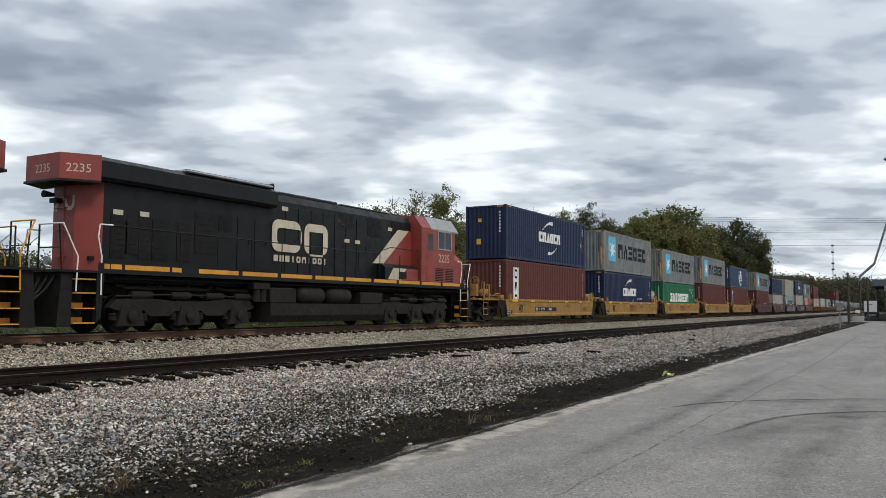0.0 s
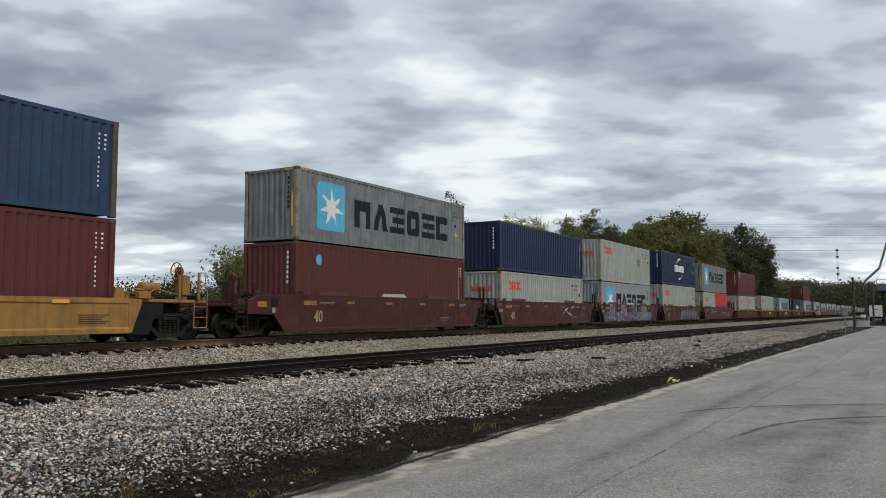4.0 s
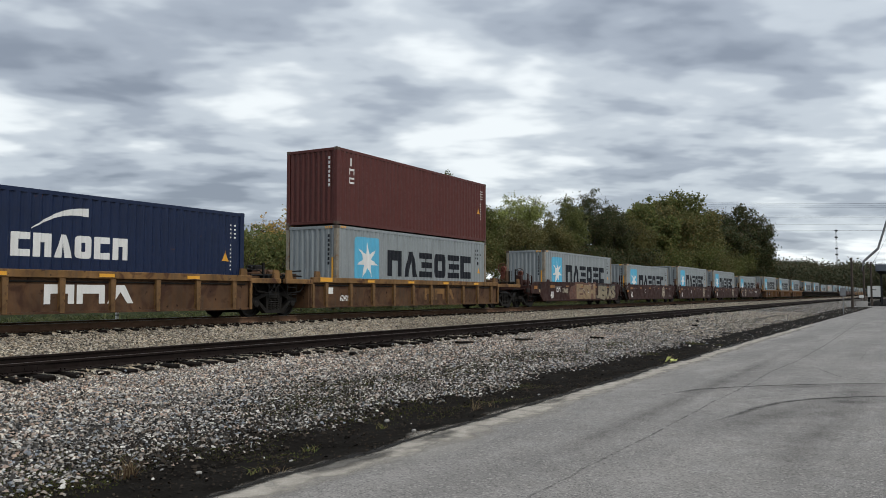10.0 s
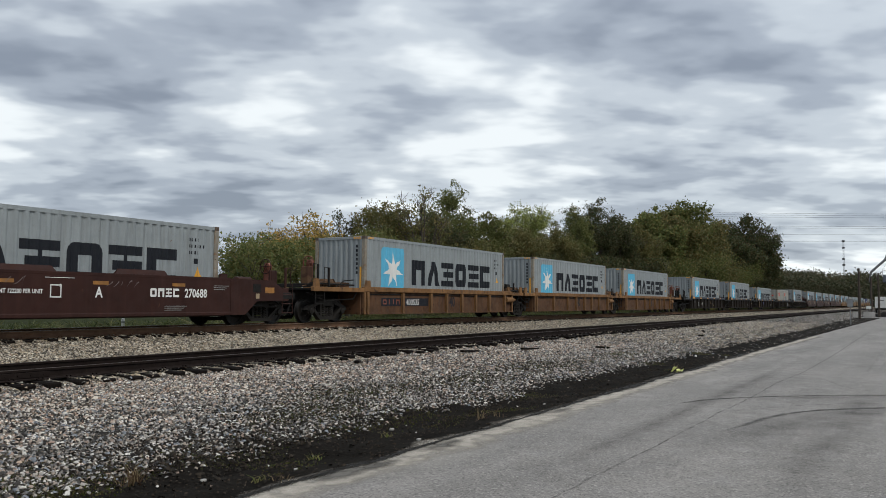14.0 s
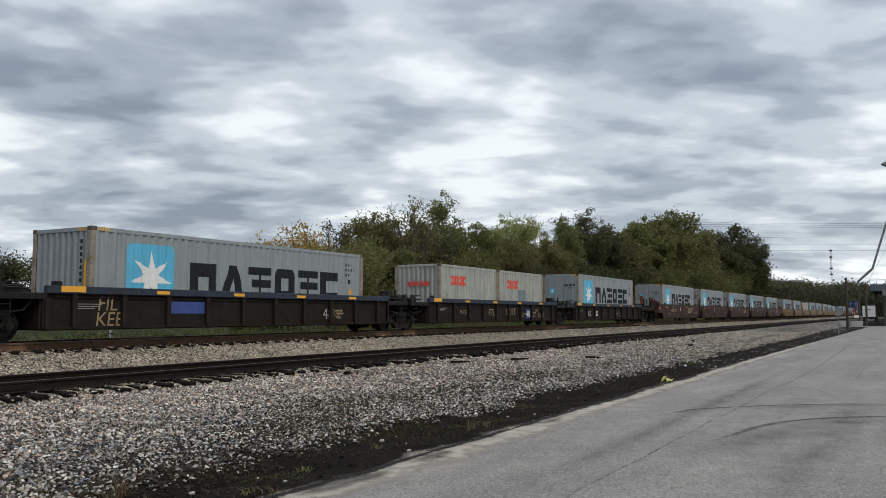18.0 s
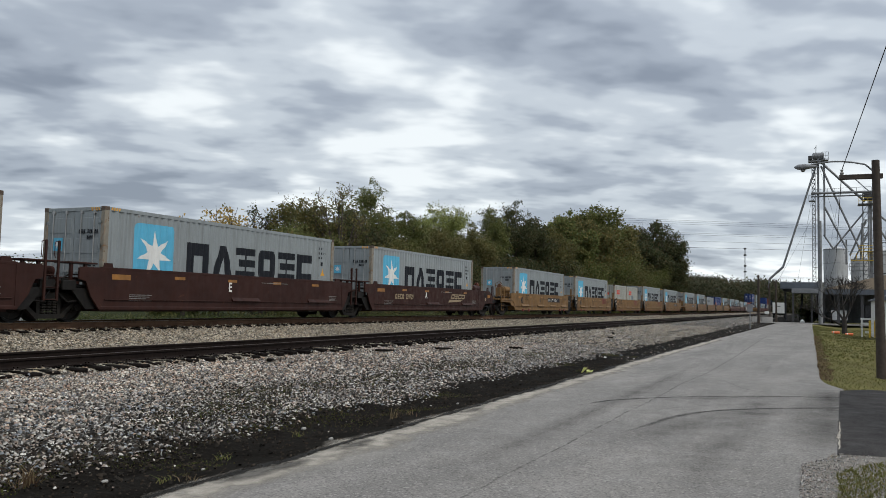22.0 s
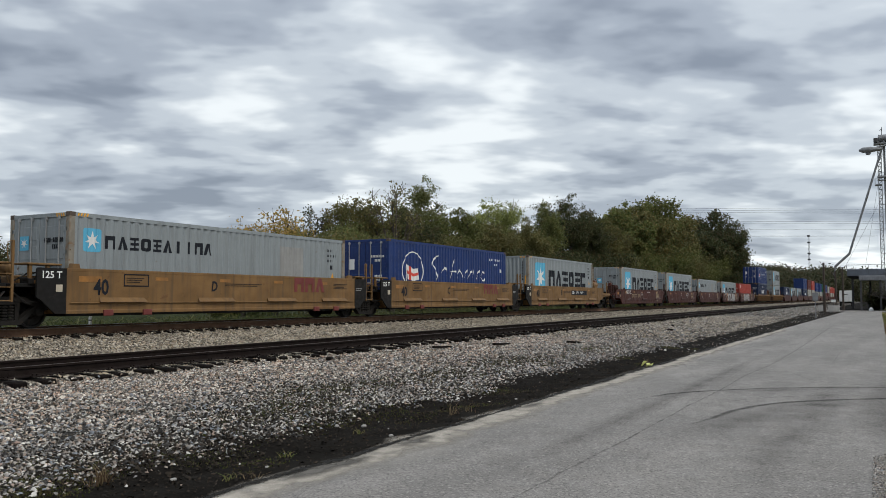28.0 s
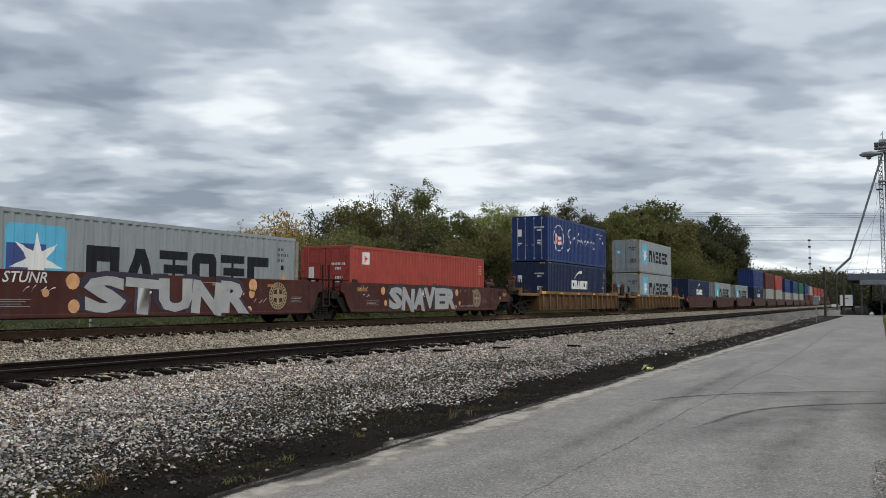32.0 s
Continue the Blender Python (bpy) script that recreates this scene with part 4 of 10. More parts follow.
def shape_row(codes, x, z, w, h, gap=0.18, stroke=0.26):
    """A row of plain block shapes: o ring, n arch, u trough, i bar, b block, z steps, a peak, c bracket."""
    out, step = [], (w + gap * w / len(codes)) / len(codes)
    for i, c in enumerate(codes):
        x0, gw = x + i * step, step * (1 - gap)
        s = min(stroke * h, gw * 0.36)
        if c == "o":
            out += [soft_rect(x0, z, gw, h, min(gw, h) * 0.22), soft_rect(x0 + s, z + s, gw - 2 * s, h - 2 * s, 0.02)]
        elif c == "n":
            out.append([(x0, z), (x0 + s, z), (x0 + s, z + h - 1.3 * s), (x0 + gw - s, z + h - 1.3 * s), (x0 + gw - s, z), (x0 + gw, z), (x0 + gw, z + h), (x0, z + h)])
        elif c == "a":
            out.append([(x0, z), (x0 + s * 1.1, z), (x0 + gw / 2, z + h * 0.62), (x0 + gw - s * 1.1, z), (x0 + gw, z), (x0 + gw * 0.66, z + h), (x0 + gw * 0.34, z + h)])
        elif c == "i":
            out.append(rect(x0 + gw / 2 - s / 2, z, s, h))
        elif c == "z":
            t, a, b, g = s * 0.8, x0 + gw / 2 - s * 0.22, x0 + gw / 2 + s * 0.22, (h - s * 0.8) / 2
            out.append([(x0, z), (x0 + gw, z), (x0 + gw, z + t), (b, z + t), (b, z + g), (x0 + gw, z + g), (x0 + gw, z + g + t), (b, z + g + t), (b, z + 2 * g), (x0 + gw, z + 2 * g), (x0 + gw, z + h),
                        (x0, z + h), (x0, z + 2 * g), (a, z + 2 * g), (a, z + g + t), (x0 + s * 0.4, z + g + t), (x0 + s * 0.4, z + g), (a, z + g), (a, z + t), (x0, z + t)])
        elif c == "c":
            out.append([(x0, z), (x0 + gw, z), (x0 + gw, z + s), (x0 + s, z + s), (x0 + s, z + h - s), (x0 + gw, z + h - s), (x0 + gw, z + h), (x0, z + h)])
        else:
            out.append(soft_rect(x0, z, gw, h, min(gw, h) * 0.1))
    return out


def glyphs(codes, x, z, w, h, gap=0.18, stroke=0.26):
    """The same row, one list of outlines for each shape."""
    step = (w + gap * w / len(codes)) / len(codes)
    return [shape_row(c, x + i * step, z, step / (1 + gap), h, gap, stroke) for i, c in enumerate(codes)]


TEXTS = {}


def letters(words, height, slant=0.0, bold=0.0, narrow=1.0):
    """Flat lettering in the built-in font, as tall as height, lying in x and z and looking towards -y."""
    key = (words, round(height, 3), slant, bold, narrow)
    if key not in TEXTS:
        cu = bpy.data.curves.new("lettering", "FONT")
        cu.body, cu.size, cu.shear, cu.resolution_u, cu.offset = words, height / 0.7, slant, 2, bold * height
        ob = bpy.data.objects.new("lettering", cu)
        me = bpy.data.meshes.new_from_object(ob)
        bpy.data.objects.remove(ob)
        bpy.data.curves.remove(cu)
        me.materials.clear()
        me.transform(Matrix.Rotation(radians(90), 4, "X") @ Matrix.Diagonal((narrow, 1, 1, 1)))
        TEXTS[key] = me
    return TEXTS[key]


def wall_back(x):
    return wave(x, 0.16) if x > 0.16 else 0.0


def box_side(L, H):
    b = Build()
    xs = breaks(0.16, L - 0.16, 0.16)
    for x0, x1 in zip(xs, xs[1:]):
        ya, yb = -1.214 + wave(x0 + 1e-6, 0.16), -1.214 + wave(x1 - 1e-6, 0.16)
        b.add([(x0, ya, 0.14), (x1, yb, 0.14), (x1, yb, H - 0.10), (x0, ya, H - 0.10)], [(0, 1, 2, 3)])
    return b


def box_end(H):
    b = Build()
    ys = breaks(-1.06, 1.06, -1.06, 0.25)
    for y0, y1 in zip(ys, ys[1:]):
        xa, xb = 0.01 + wave(y0 + 1e-6, -1.06, 0.25, 0.045), 0.01 + wave(y1 - 1e-6, -1.06, 0.25, 0.045)
        b.add([(xa, y0, 0.14), (xb, y1, 0.14), (xb, y1, H - 0.10), (xa, y0, H - 0.10)], [(0, 1, 2, 3)])
    return b


def box_roof(L, H):
    b = Build()
    xs = breaks(0.15, L - 0.15, 0.15, 0.32)
    for x0, x1 in zip(xs, xs[1:]):
        za, zb = H - 0.03 - 0.5 * wave(x0 + 1e-6, 0.15, 0.32), H - 0.03 - 0.5 * wave(x1 - 1e-6, 0.15, 0.32)
        b.add([(x0, -1.15, za), (x1, -1.15, zb), (x1, 1.15, zb), (x0, 1.15, za)], [(0, 1, 2, 3)])
    return b


def box_door(H):
    b = Build().box(0.02, 0.07, -1.07, -0.012, 0.17, H - 0.13, 0.008)
    for k in range(4):
        z = 0.35 + k * (H - 0.75) / 3.6
        b.box(0.008, 0.022, -0.98, -0.1, z, z + (H - 0.75) / 3.6 - 0.16, 0.006)
    for k in range(4):
        b.box(0.0, 0.03, -1.13, -0.99, 0.3 + k * (H - 0.8) / 3, 0.4 + k * (H - 0.8) / 3)
    return b


LIVERY = {  # paint, posts, wording for the label
    "M": (GREY_BOX, RUSTY_POST, "light grey corrugated steel container with a pale blue star panel"),
    "O": (CREAM_BOX, RUSTY_POST, "cream-grey corrugated steel container with a small red mark"),
    "C": (NAVY_BOX, NAVY_BOX, "navy blue corrugated steel container with white lettering shapes"),
    "G": (STEEL_BLUE_BOX, CASTING, "faded dark blue container with a white globe emblem"),
    "E": (GREEN_BOX, GREEN_BOX, "green corrugated steel container with bold white lettering shapes"),
    "B": (BROWN_BOX, BROWN_BOX, "brown-red corrugated steel container"),
    "X": (BROWN_BOX, BROWN_BOX, "brown-red container with a small white upright word"),
    "R": (MAROON_BOX, MAROON_BOX, "maroon corrugated steel container with a small blue and white plate"),
    "H": (ORANGE_BOX, ORANGE_BOX, "orange-red short container with blue lettering shapes"),
    "D": (RED_BOX, RED_BOX, "red corrugated steel container with double doors"),
    "S": (BLUE_BOX, BLUE_BOX, "bright blue container with white script shapes and a round emblem"),
    "N": (NAVY_BOX, NAVY_BOX, "plain dark navy corrugated steel container"),
    "U": (BLUE_BOX, BLUE_BOX, "plain blue corrugated steel container"),
    "W": (CREAM_BOX, RUSTY_POST, "plain pale cream corrugated steel container"),
    "K": (GREEN_BOX, GREEN_BOX, "plain dark green corrugated steel container"),
}


def marks(ob, kind, L, H, look_of="", far=False):
    """Emblems and plain block shapes on the side that faces the road."""
    xs = breaks(0.16, L - 0.16, 0.16)

    def put(name, polys, mat, lift=0.004, label=""):
        key = (name, kind, round(L, 1), round(H, 2), look_of, str([(round(p[0][0], 2), round(p[0][1], 2)) for p in polys])[:160], len(polys))
        tagged(part(name, made(key, lambda: conform(polys, wall_back, xs, -1.214, lift)), mat, ob, label), kind="stuff" if name == "code" else "")

    d = H - 2.896
    if kind == "M" and look_of == "line":
        put("emblem_panel", [soft_rect(0.42, 1.88 + d, 0.56, 0.62, 0.06)], SKY_MARK, 0.004, "pale blue square panel")
        put("emblem_star", [star(0.70, 2.18 + d, 0.25, 0.09)], WHITE_MARK, 0.007, "white seven-pointed star")
        put("lettering", shape_row("nazozaiina", 1.12, 1.98 + d, 3.95, 0.36), BLACK_MARK, 0.004, "row of black block shapes")
        put("patch", [rect(8.3, 0.95, 1.3, 1.2)], GREY_MARK, 0.003, "faded rectangle")
    elif kind == "M":
        put("emblem_panel", [soft_rect(1.16, 0.78 + d, 1.66, 1.76, 0.16)], SKY_MARK, 0.004, "pale blue square panel")
        put("emblem_star", [star(1.99, 1.63 + d, 0.74, 0.27)], WHITE_MARK, 0.007, "white seven-pointed star")
        for k, o in enumerate(glyphs("nazozc", 3.42, 1.06 + d, 7.2, 1.06, 0.14, 0.30)):
            put("block_shape", o, BLACK_MARK, 0.004, "large black block shape")
        if look_of == "blue":
            put("patch", [rect(1.2, 0.9 + d, 1.05, 1.15)], BLUE_MARK, 0.0055, "dark blue painted-over square")
    elif kind == "O":
        put("lettering", shape_row("oooc", 1.05, H - 0.95, 1.55, 0.44, 0.08, 0.3), RED_MARK, 0.004, "row of red block shapes")
        if L > 8 and look_of == "old":
            put("patch", [rect(8.6, 1.35, 0.8, 0.6)], PATCH, 0.004, "grey repair patch")
        elif look_of == "patch":
            put("patch", [rect(L - 3.6, 0.75, 1.05, 0.85)], PATCH, 0.004, "grey rectangle")
    elif kind in "C":
        put("lettering", shape_row("cnaocn", 4.5, 1.24 + d, 3.3, 0.58, 0.16, 0.3), WHITE_MARK, 0.004, "row of white block shapes")
        put("swash", [sickle(5.0, 1.92 + d, 6.55, 2.42 + d, 0.16, 0.22)], WHITE_MARK, 0.004, "white curved swash")
        if look_of != "one":
            put("swash", [sickle(7.2, 1.02 + d, 5.8, 0.62 + d, -0.16, 0.2)], WHITE_MARK, 0.004, "white curved swash")
        if look_of == "eco":
            part("lettering", letters("eco container", 0.19), WHITE_MARK, ob, "small white words", (7.9, -1.222, 0.98))
    elif kind == "G":
        put("emblem_disc", [disc(6.9, 1.55 + d, 1.05, 0.95)], WHITE_MARK, 0.004, "white globe emblem")
        put("emblem_sea", [disc(7.2, 1.05 + d, 0.5, 0.3), disc(6.5, 2.1 + d, 0.3, 0.22), disc(7.5, 2.0 + d, 0.22, 0.2)], STEEL_BLUE_BOX, 0.006)
        put("emblem_band", [rect(5.65, 1.28 + d, 2.5, 0.66)], WHITE_MARK, 0.008, "white band across the globe")
        put("lettering", shape_row("cna", 5.72, 1.36 + d, 1.15, 0.5, 0.16, 0.3), RED_MARK, 0.011, "red block shapes")
        put("lettering", shape_row("ocn", 6.98, 1.36 + d, 1.1, 0.5, 0.16, 0.3), BLUE_MARK, 0.011, "dark blue block shapes")
    elif kind == "E":
        put("lettering", shape_row("zazoozzn", 2.6, 0.92, 6.9, 0.78, 0.12, 0.34), WHITE_MARK, 0.004, "row of bold white block shapes")
        part("emblem", Build().lathe([(0, 0.3), (0.004, 0.3)], (-0.003, -0.2, 1.55), "x", 16), WHITE_MARK, ob, "white round emblem")
    elif kind == "S":
        put("emblem_ring", [disc(2.05, 1.58 + d, 0.92, 0.86, 32), disc(2.05, 1.58 + d, 0.87, 0.81, 32)], WHITE_MARK, 0.004, "thin white ring")
        put("emblem_flag", [[(1.55, 1.2 + d), (2.1, 1.12 + d), (2.62, 1.2 + d), (2.5, 1.7 + d), (2.1, 1.66 + d), (1.5, 1.84 + d)]], WHITE_MARK, 0.004, "white waving flag")
        put("emblem_cross", [[(1.53, 1.44 + d), (2.1, 1.32 + d), (2.56, 1.4 + d), (2.54, 1.52 + d), (2.1, 1.45 + d), (1.52, 1.58 + d)]], RED_MARK, 0.007, "red bar of the flag")
        put("emblem_cross", [[(1.72, 1.18 + d), (1.86, 1.15 + d), (1.84, 1.75 + d), (1.70, 1.79 + d)]], RED_MARK, 0.0085, "red bar of the flag")
        put("flag_pole", [rect(1.46, 0.75 + d, 0.04, 1.12)], WHITE_MARK, 0.0085)
        for a in (sickle(4.5, 2.35 + d, 3.75, 1.95 + d, 0.12, 0.16), sickle(3.75, 2.0 + d, 4.35, 1.35 + d, 0.10, 0.18), sickle(4.35, 1.4 + d, 3.7, 0.85 + d, -0.16, 0.16), sickle(4.7, 1.5 + d, 5.2, 1.75 + d, 0.14, 0.14),
                  sickle(5.2, 1.75 + d, 5.3, 1.3 + d, 0.0, 0.14), sickle(5.5, 0.95 + d, 6.0, 2.2 + d, 0.05, 0.14), sickle(5.55, 1.62 + d, 6.25, 1.66 + d, 0.02, 0.1), sickle(6.3, 1.3 + d, 6.6, 1.75 + d, 0.06, 0.14),
                  sickle(6.6, 1.72 + d, 6.95, 1.3 + d, 0.12, 0.13), sickle(7.1, 1.35 + d, 7.45, 1.75 + d, 0.08, 0.13), sickle(7.5, 1.3 + d, 8.0, 1.72 + d, 0.1, 0.14), sickle(8.1, 1.3 + d, 8.2, 1.8 + d, 0.0, 0.13),
                  sickle(8.45, 1.3 + d, 8.85, 1.75 + d, 0.12, 0.13), sickle(9.0, 1.45 + d, 9.55, 1.35 + d, -0.12, 0.14), sickle(9.0, 1.5 + d, 9.45, 1.62 + d, 0.16, 0.12)):
            put("script_stroke", [a], WHITE_MARK, 0.004, "white script stroke")
    elif kind == "H":
        put("lettering", [[(x + s, z) for x, z in o] for o, s in zip(shape_row("nnnn", 1.5, 0.75, 2.7, 0.6, 0.14, 0.36), (0, 0.02, 0.04, 0.06))], BLUE_MARK, 0.004, "row of blue block shapes")
        put("band", [[(2.6, 1.1), (4.4, 1.38), (4.4, 1.52), (2.6, 1.2)]], BLUE_MARK, 0.006)
    elif kind == "R":
        put("plate", [rect(0.75, H - 0.62, 1.0, 0.5)], WHITE_MARK, 0.004, "white plate")
        put("plate_field", [rect(0.79, H - 0.58, 0.92, 0.30)], BLUE_MARK, 0.007)
        put("plate_mark", [[(0.85, H - 0.26), (1.3, H - 0.2), (1.68, H - 0.15), (0.85, H - 0.15)]], YELLOW_MARK, 0.007)
    elif kind == "X":
        for k, (w, h) in enumerate(((0.2, 0.3), (0.24, 0.24), (0.22, 0.24))):
            put("lettering", shape_row("inc"[k], 0.75, H - 0.62 - 0.34 * k, w + 0.1, h, 0.1, 0.28), WHITE_MARK, 0.004, "white upright block shape")
    elif kind == "D":
        put("plate", [rect(0.9, H - 0.75, 0.52, 0.5)], WHITE_MARK, 0.004, "small white plate")
        put("plate_mark", [[(1.0, H - 0.68), (1.3, H - 0.5), (1.0, H - 0.4)]], RED_MARK, 0.007)
    elif kind == "B" and look_of == "upright":
        put("plate", [rect(0.95, 0.3, 0.62, 2.2)], WHITE_MARK, 0.004, "tall white plate")
        for k in range(3):
            put("lettering", shape_row("oao"[k], 1.06, 1.9 - 0.68 * k, 0.42, 0.5, 0.05, 0.25), BLACK_MARK, 0.007, "black upright block shape")
    elif kind == "B" and look_of == "blue":
        put("plate", [rect(0.95, 0.5, 0.5, 1.55)], BLUE_MARK, 0.004, "tall blue plate")
        put("plate_top", [rect(0.95, 2.1, 0.5, 0.4)], WHITE_MARK, 0.004)
        for k in range(4):
            put("lettering", shape_row("ouoz"[k], 1.06, 1.68 - 0.38 * k, 0.28, 0.28, 0.05, 0.25), WHITE_MARK, 0.007, "white upright block shape")
    elif kind == "B" and look_of == "dot":
        put("emblem", [disc(1.3, H - 0.6, 0.17, 0.2, 10)], SKY_MARK, 0.004, "small blue dot")
    if far or L < 8:
        return
    # small rows of code, hazard sign and yellow stickers, as plain bars
    ink = BLACK_MARK if kind in "MOW" else WHITE_MARK
    if kind == "M":
        bits = [rect(L - 1.15 + 0.105 * i, H - 0.50 - 0.19 * j, 0.042, 0.095) for j, n in enumerate((4, 6, 4)) for i in range(n)] + [rect(L - 0.95, H - 1.16, 0.16, 0.16)]
    elif kind in "BRXNDGWC":
        bits = [rect(L - 0.62, H - 0.45 - 0.125 * i, 0.05, 0.05) for i in range(12) if i != 4] + [rect(L - 0.42, H - 0.45 - 0.125 * i, 0.05, 0.05) for i in range(4)]
    else:
        bits = [rect(L - 2.1 + 0.13 * i, H - 0.55, 0.055, 0.11) for i in range(13) if i not in (4, 11)] + [rect(L - 1.5 + 0.13 * i, H - 0.80, 0.055, 0.11) for i in range(4)] + [rect(L - 0.75, H - 1.15, 0.14, 0.18)]
    put("code", bits, ink, 0.005, "small rows of code")
    if kind in "MOCX":
        put("hazard_sign", [[(L - 0.95, H - 1.55), (L - 0.65, H - 1.55), (L - 0.8, H - 1.22)]], YELLOW_MARK, 0.005, "yellow hazard triangle")


def shipping_container(kind, L=12.192, H=2.896, doors=False, look_of="", far=False):
    paint, post, words = LIVERY[kind]
    if look_of == "dirty":
        paint, words = DIRTY_BOX, words.replace("light grey", "dirty, rust-streaked grey")
    if L < 8:
        words = words.replace("corrugated steel container", "short container")
    ob = thing("shipping_container", words.replace("corrugated steel container", "steel container, doors leading,") if doors and "doors" not in words else words, "container", "containers on the train")
    for s in (1, -1):
        if s < 0 and far:
            continue
        part("side_wall", made(("side_wall", L, H), lambda: box_side(L, H)), paint, ob, "", Matrix.Identity(4) if s > 0 else Matrix.Translation((L, 0, 0)) @ Matrix.Rotation(math.pi, 4, "Z"))
    if doors:
        for s in (1, -1):
            dr = part("door", made(("door", H), lambda: box_door(H)), paint, ob, "", Matrix.Identity(4) if s > 0 else Matrix.Diagonal((1, -1, 1, 1)))
            if not far:
                for y in (-0.82, -0.3):
                    b = made(("locking_bar", H, y), lambda: Build().rod((-0.012, y, 0.12), (-0.012, y, H - 0.1), 0.018, n=6).box(-0.03, 0.01, y - 0.02, y + 0.16, 1.0, 1.05)
                             .box(-0.02, 0.02, y - 0.05, y + 0.05, 0.14, 0.22).box(-0.02, 0.02, y - 0.05, y + 0.05, H - 0.2, H - 0.12))
                    part("locking_bar", b, ROD if kind in "MS" else paint, dr)
        if kind == "M" and not far:
            part("emblem_panel", Build().box(-0.004, 0.006, 0.42, 0.78, 1.62, 2.0), SKY_MARK, ob, "small pale blue panel")
            part("emblem_star", conform([star(0, 0, 0.15, 0.055)], lambda q: 0, [], 0, 0.0), WHITE_MARK, ob, "small white star", Matrix.Translation((-0.006, 0.6, 1.81)) @ Matrix.Rotation(radians(-90), 4, "Z"))
            b = Build()
            for i in range(11):
                if i != 4:
                    b.box(-0.002, 0.006, -0.22 - 0.07 * i - 0.04, -0.22 - 0.07 * i, H - 0.78, H - 0.66)
            for i in range(4):
                b.box(-0.002, 0.006, -0.55 - 0.07 * i - 0.04, -0.55 - 0.07 * i, H - 0.95, H - 0.84)
            for j in range(5):
                b.box(-0.002, 0.006, -0.92, -0.45, 0.9 + 0.07 * j, 0.93 + 0.07 * j)
            tagged(part("code", b, BLACK_MARK, ob, "rows of code on the door"), kind="stuff")
        if kind in "SCD" and not far:
            b = Build()
            for j, (y0, z0, k) in enumerate(((-0.32, H - 0.8, 9), (-0.5, H - 0.98, 4), (-0.5, 1.25, 5), (-0.5, 1.1, 4), (0.8, 1.1, 4))):
                for i in range(k):
                    b.box(-0.002, 0.006, y0 - 0.075 * i - 0.045, y0 - 0.075 * i, z0, z0 + 0.1)
            tagged(part("code", b.box(-0.002, 0.006, 0.55, 0.85, H - 1.3, H - 0.85), WHITE_MARK, ob, "white plate and rows of code on the doors"), kind="stuff")
    else:
        part("end_wall", made(("end_wall", H), lambda: box_end(H)), paint, ob)
        if kind == "O":
            b = Build()
            for k in range(4):
                b.box(0.0, 0.006, 0.5 - 0.3 * k - 0.24, 0.5 - 0.3 * k, H - 1.02, H - 0.8)
            part("lettering", b, RED_MARK, ob, "small red block shapes")
        elif not far:
            b = Build()
            for k in range(7):
                b.box(0.002, 0.008, -0.88, -0.80, H - 0.45 - 0.17 * k, H - 0.34 - 0.17 * k)
            tagged(part("code", b, BLACK_MARK if kind == "M" else WHITE_MARK, ob, "upright row of code"), kind="stuff")
            if kind in "CM":
                part("sticker", Build().box(0.0, 0.007, -1.06, -0.98, 0.5, 1.7) if kind == "M" else Build().box(0.0, 0.007, 0.3, 0.55, 0.8, 1.1).box(0, 0.007, 0.25, 0.45, 2.0, 2.2), YELLOW_MARK, ob, "yellow sticker")
    part("end_wall", made(("back_wall", L, H), lambda: Build().box(L - 0.06, L - 0.02, -1.1, 1.1, 0.12, H - 0.08)), paint, ob)
    part("roof", made(("roof", L, H), lambda: box_roof(L, H)), paint, ob)
    part("floor_frame", made(("floor_frame", L), lambda: Build().box(0.1, L - 0.1, -1.13, 1.13, 0.06, 0.14)), CASTING, ob)
    for y in (-1, 1):
        for z0, z1, n in ((H - 0.115, H - 0.012, "top_rail"), (0.02, 0.16, "bottom_rail")):
            if y > 0 and far:
                continue
            part(n, made((n, L, y, z0), lambda: Build().box(0.14, L - 0.14, y * 1.215 - 0.03 * (y > 0) - 0.03 * (y < 0) + (0.03 if y < 0 else 0), y * 1.215 + (0.03 if y < 0 else 0) + 0.0, z0, z1)), paint if n == "top_rail" or kind != "M" else DIRTY_BOX, ob)
    for x0, z0 in ((0.004, H - 0.13), (0.004, 0.03), (L - 0.1, H - 0.13)):
        part("end_beam", made(("end_beam",), lambda: Build().box(0, 0.096, -1.1, 1.1, 0, 0.115, 0.01)), paint, ob, "", (x0, 0, z0))
    for x in (0, L):
        for y in (-1, 1):
            if far and y > 0 and x > 0:
                continue
            p = made(("corner_post", H, far), lambda: Build().box(-0.085, 0.085, -0.075, 0.075, 0.0 if far else 0.1, H - (0.0 if far else 0.1), 0.012))
            part("corner_post", p, post, ob, "", (0.085 if x == 0 else L - 0.085, y * (1.219 - 0.075), 0))
            if not far:
                cst = made(("corner_casting",), lambda: Build().box(-0.089, 0.089, -0.081, 0.081, 0, 0.118, 0.008))
                for z in (0.0, H - 0.118) if x == 0 or y < 0 else ():
                    part("corner_casting", cst, CASTING if kind != "C" else post, ob, "", (0.085 if x == 0 else L - 0.085, y * (1.219 - 0.078), z))
    if kind in "MOC" and not far and L > 8:
        b = Build()
        for k in range(4):
            x = 0.22 + k * 0.09
            b.add([(x, -1.222, H - 0.105), (x + 0.05, -1.222, H - 0.105), (x + 0.08, -1.222, H - 0.02), (x + 0.03, -1.222, H - 0.02)], [(0, 1, 2, 3)])
            y = -1.02 + k * 0.09
            b.add([(-0.001, y, H - 0.125), (-0.001, y + 0.05, H - 0.125), (-0.001, y + 0.08, H - 0.03), (-0.001, y + 0.03, H - 0.03)], [(0, 1, 2, 3)])
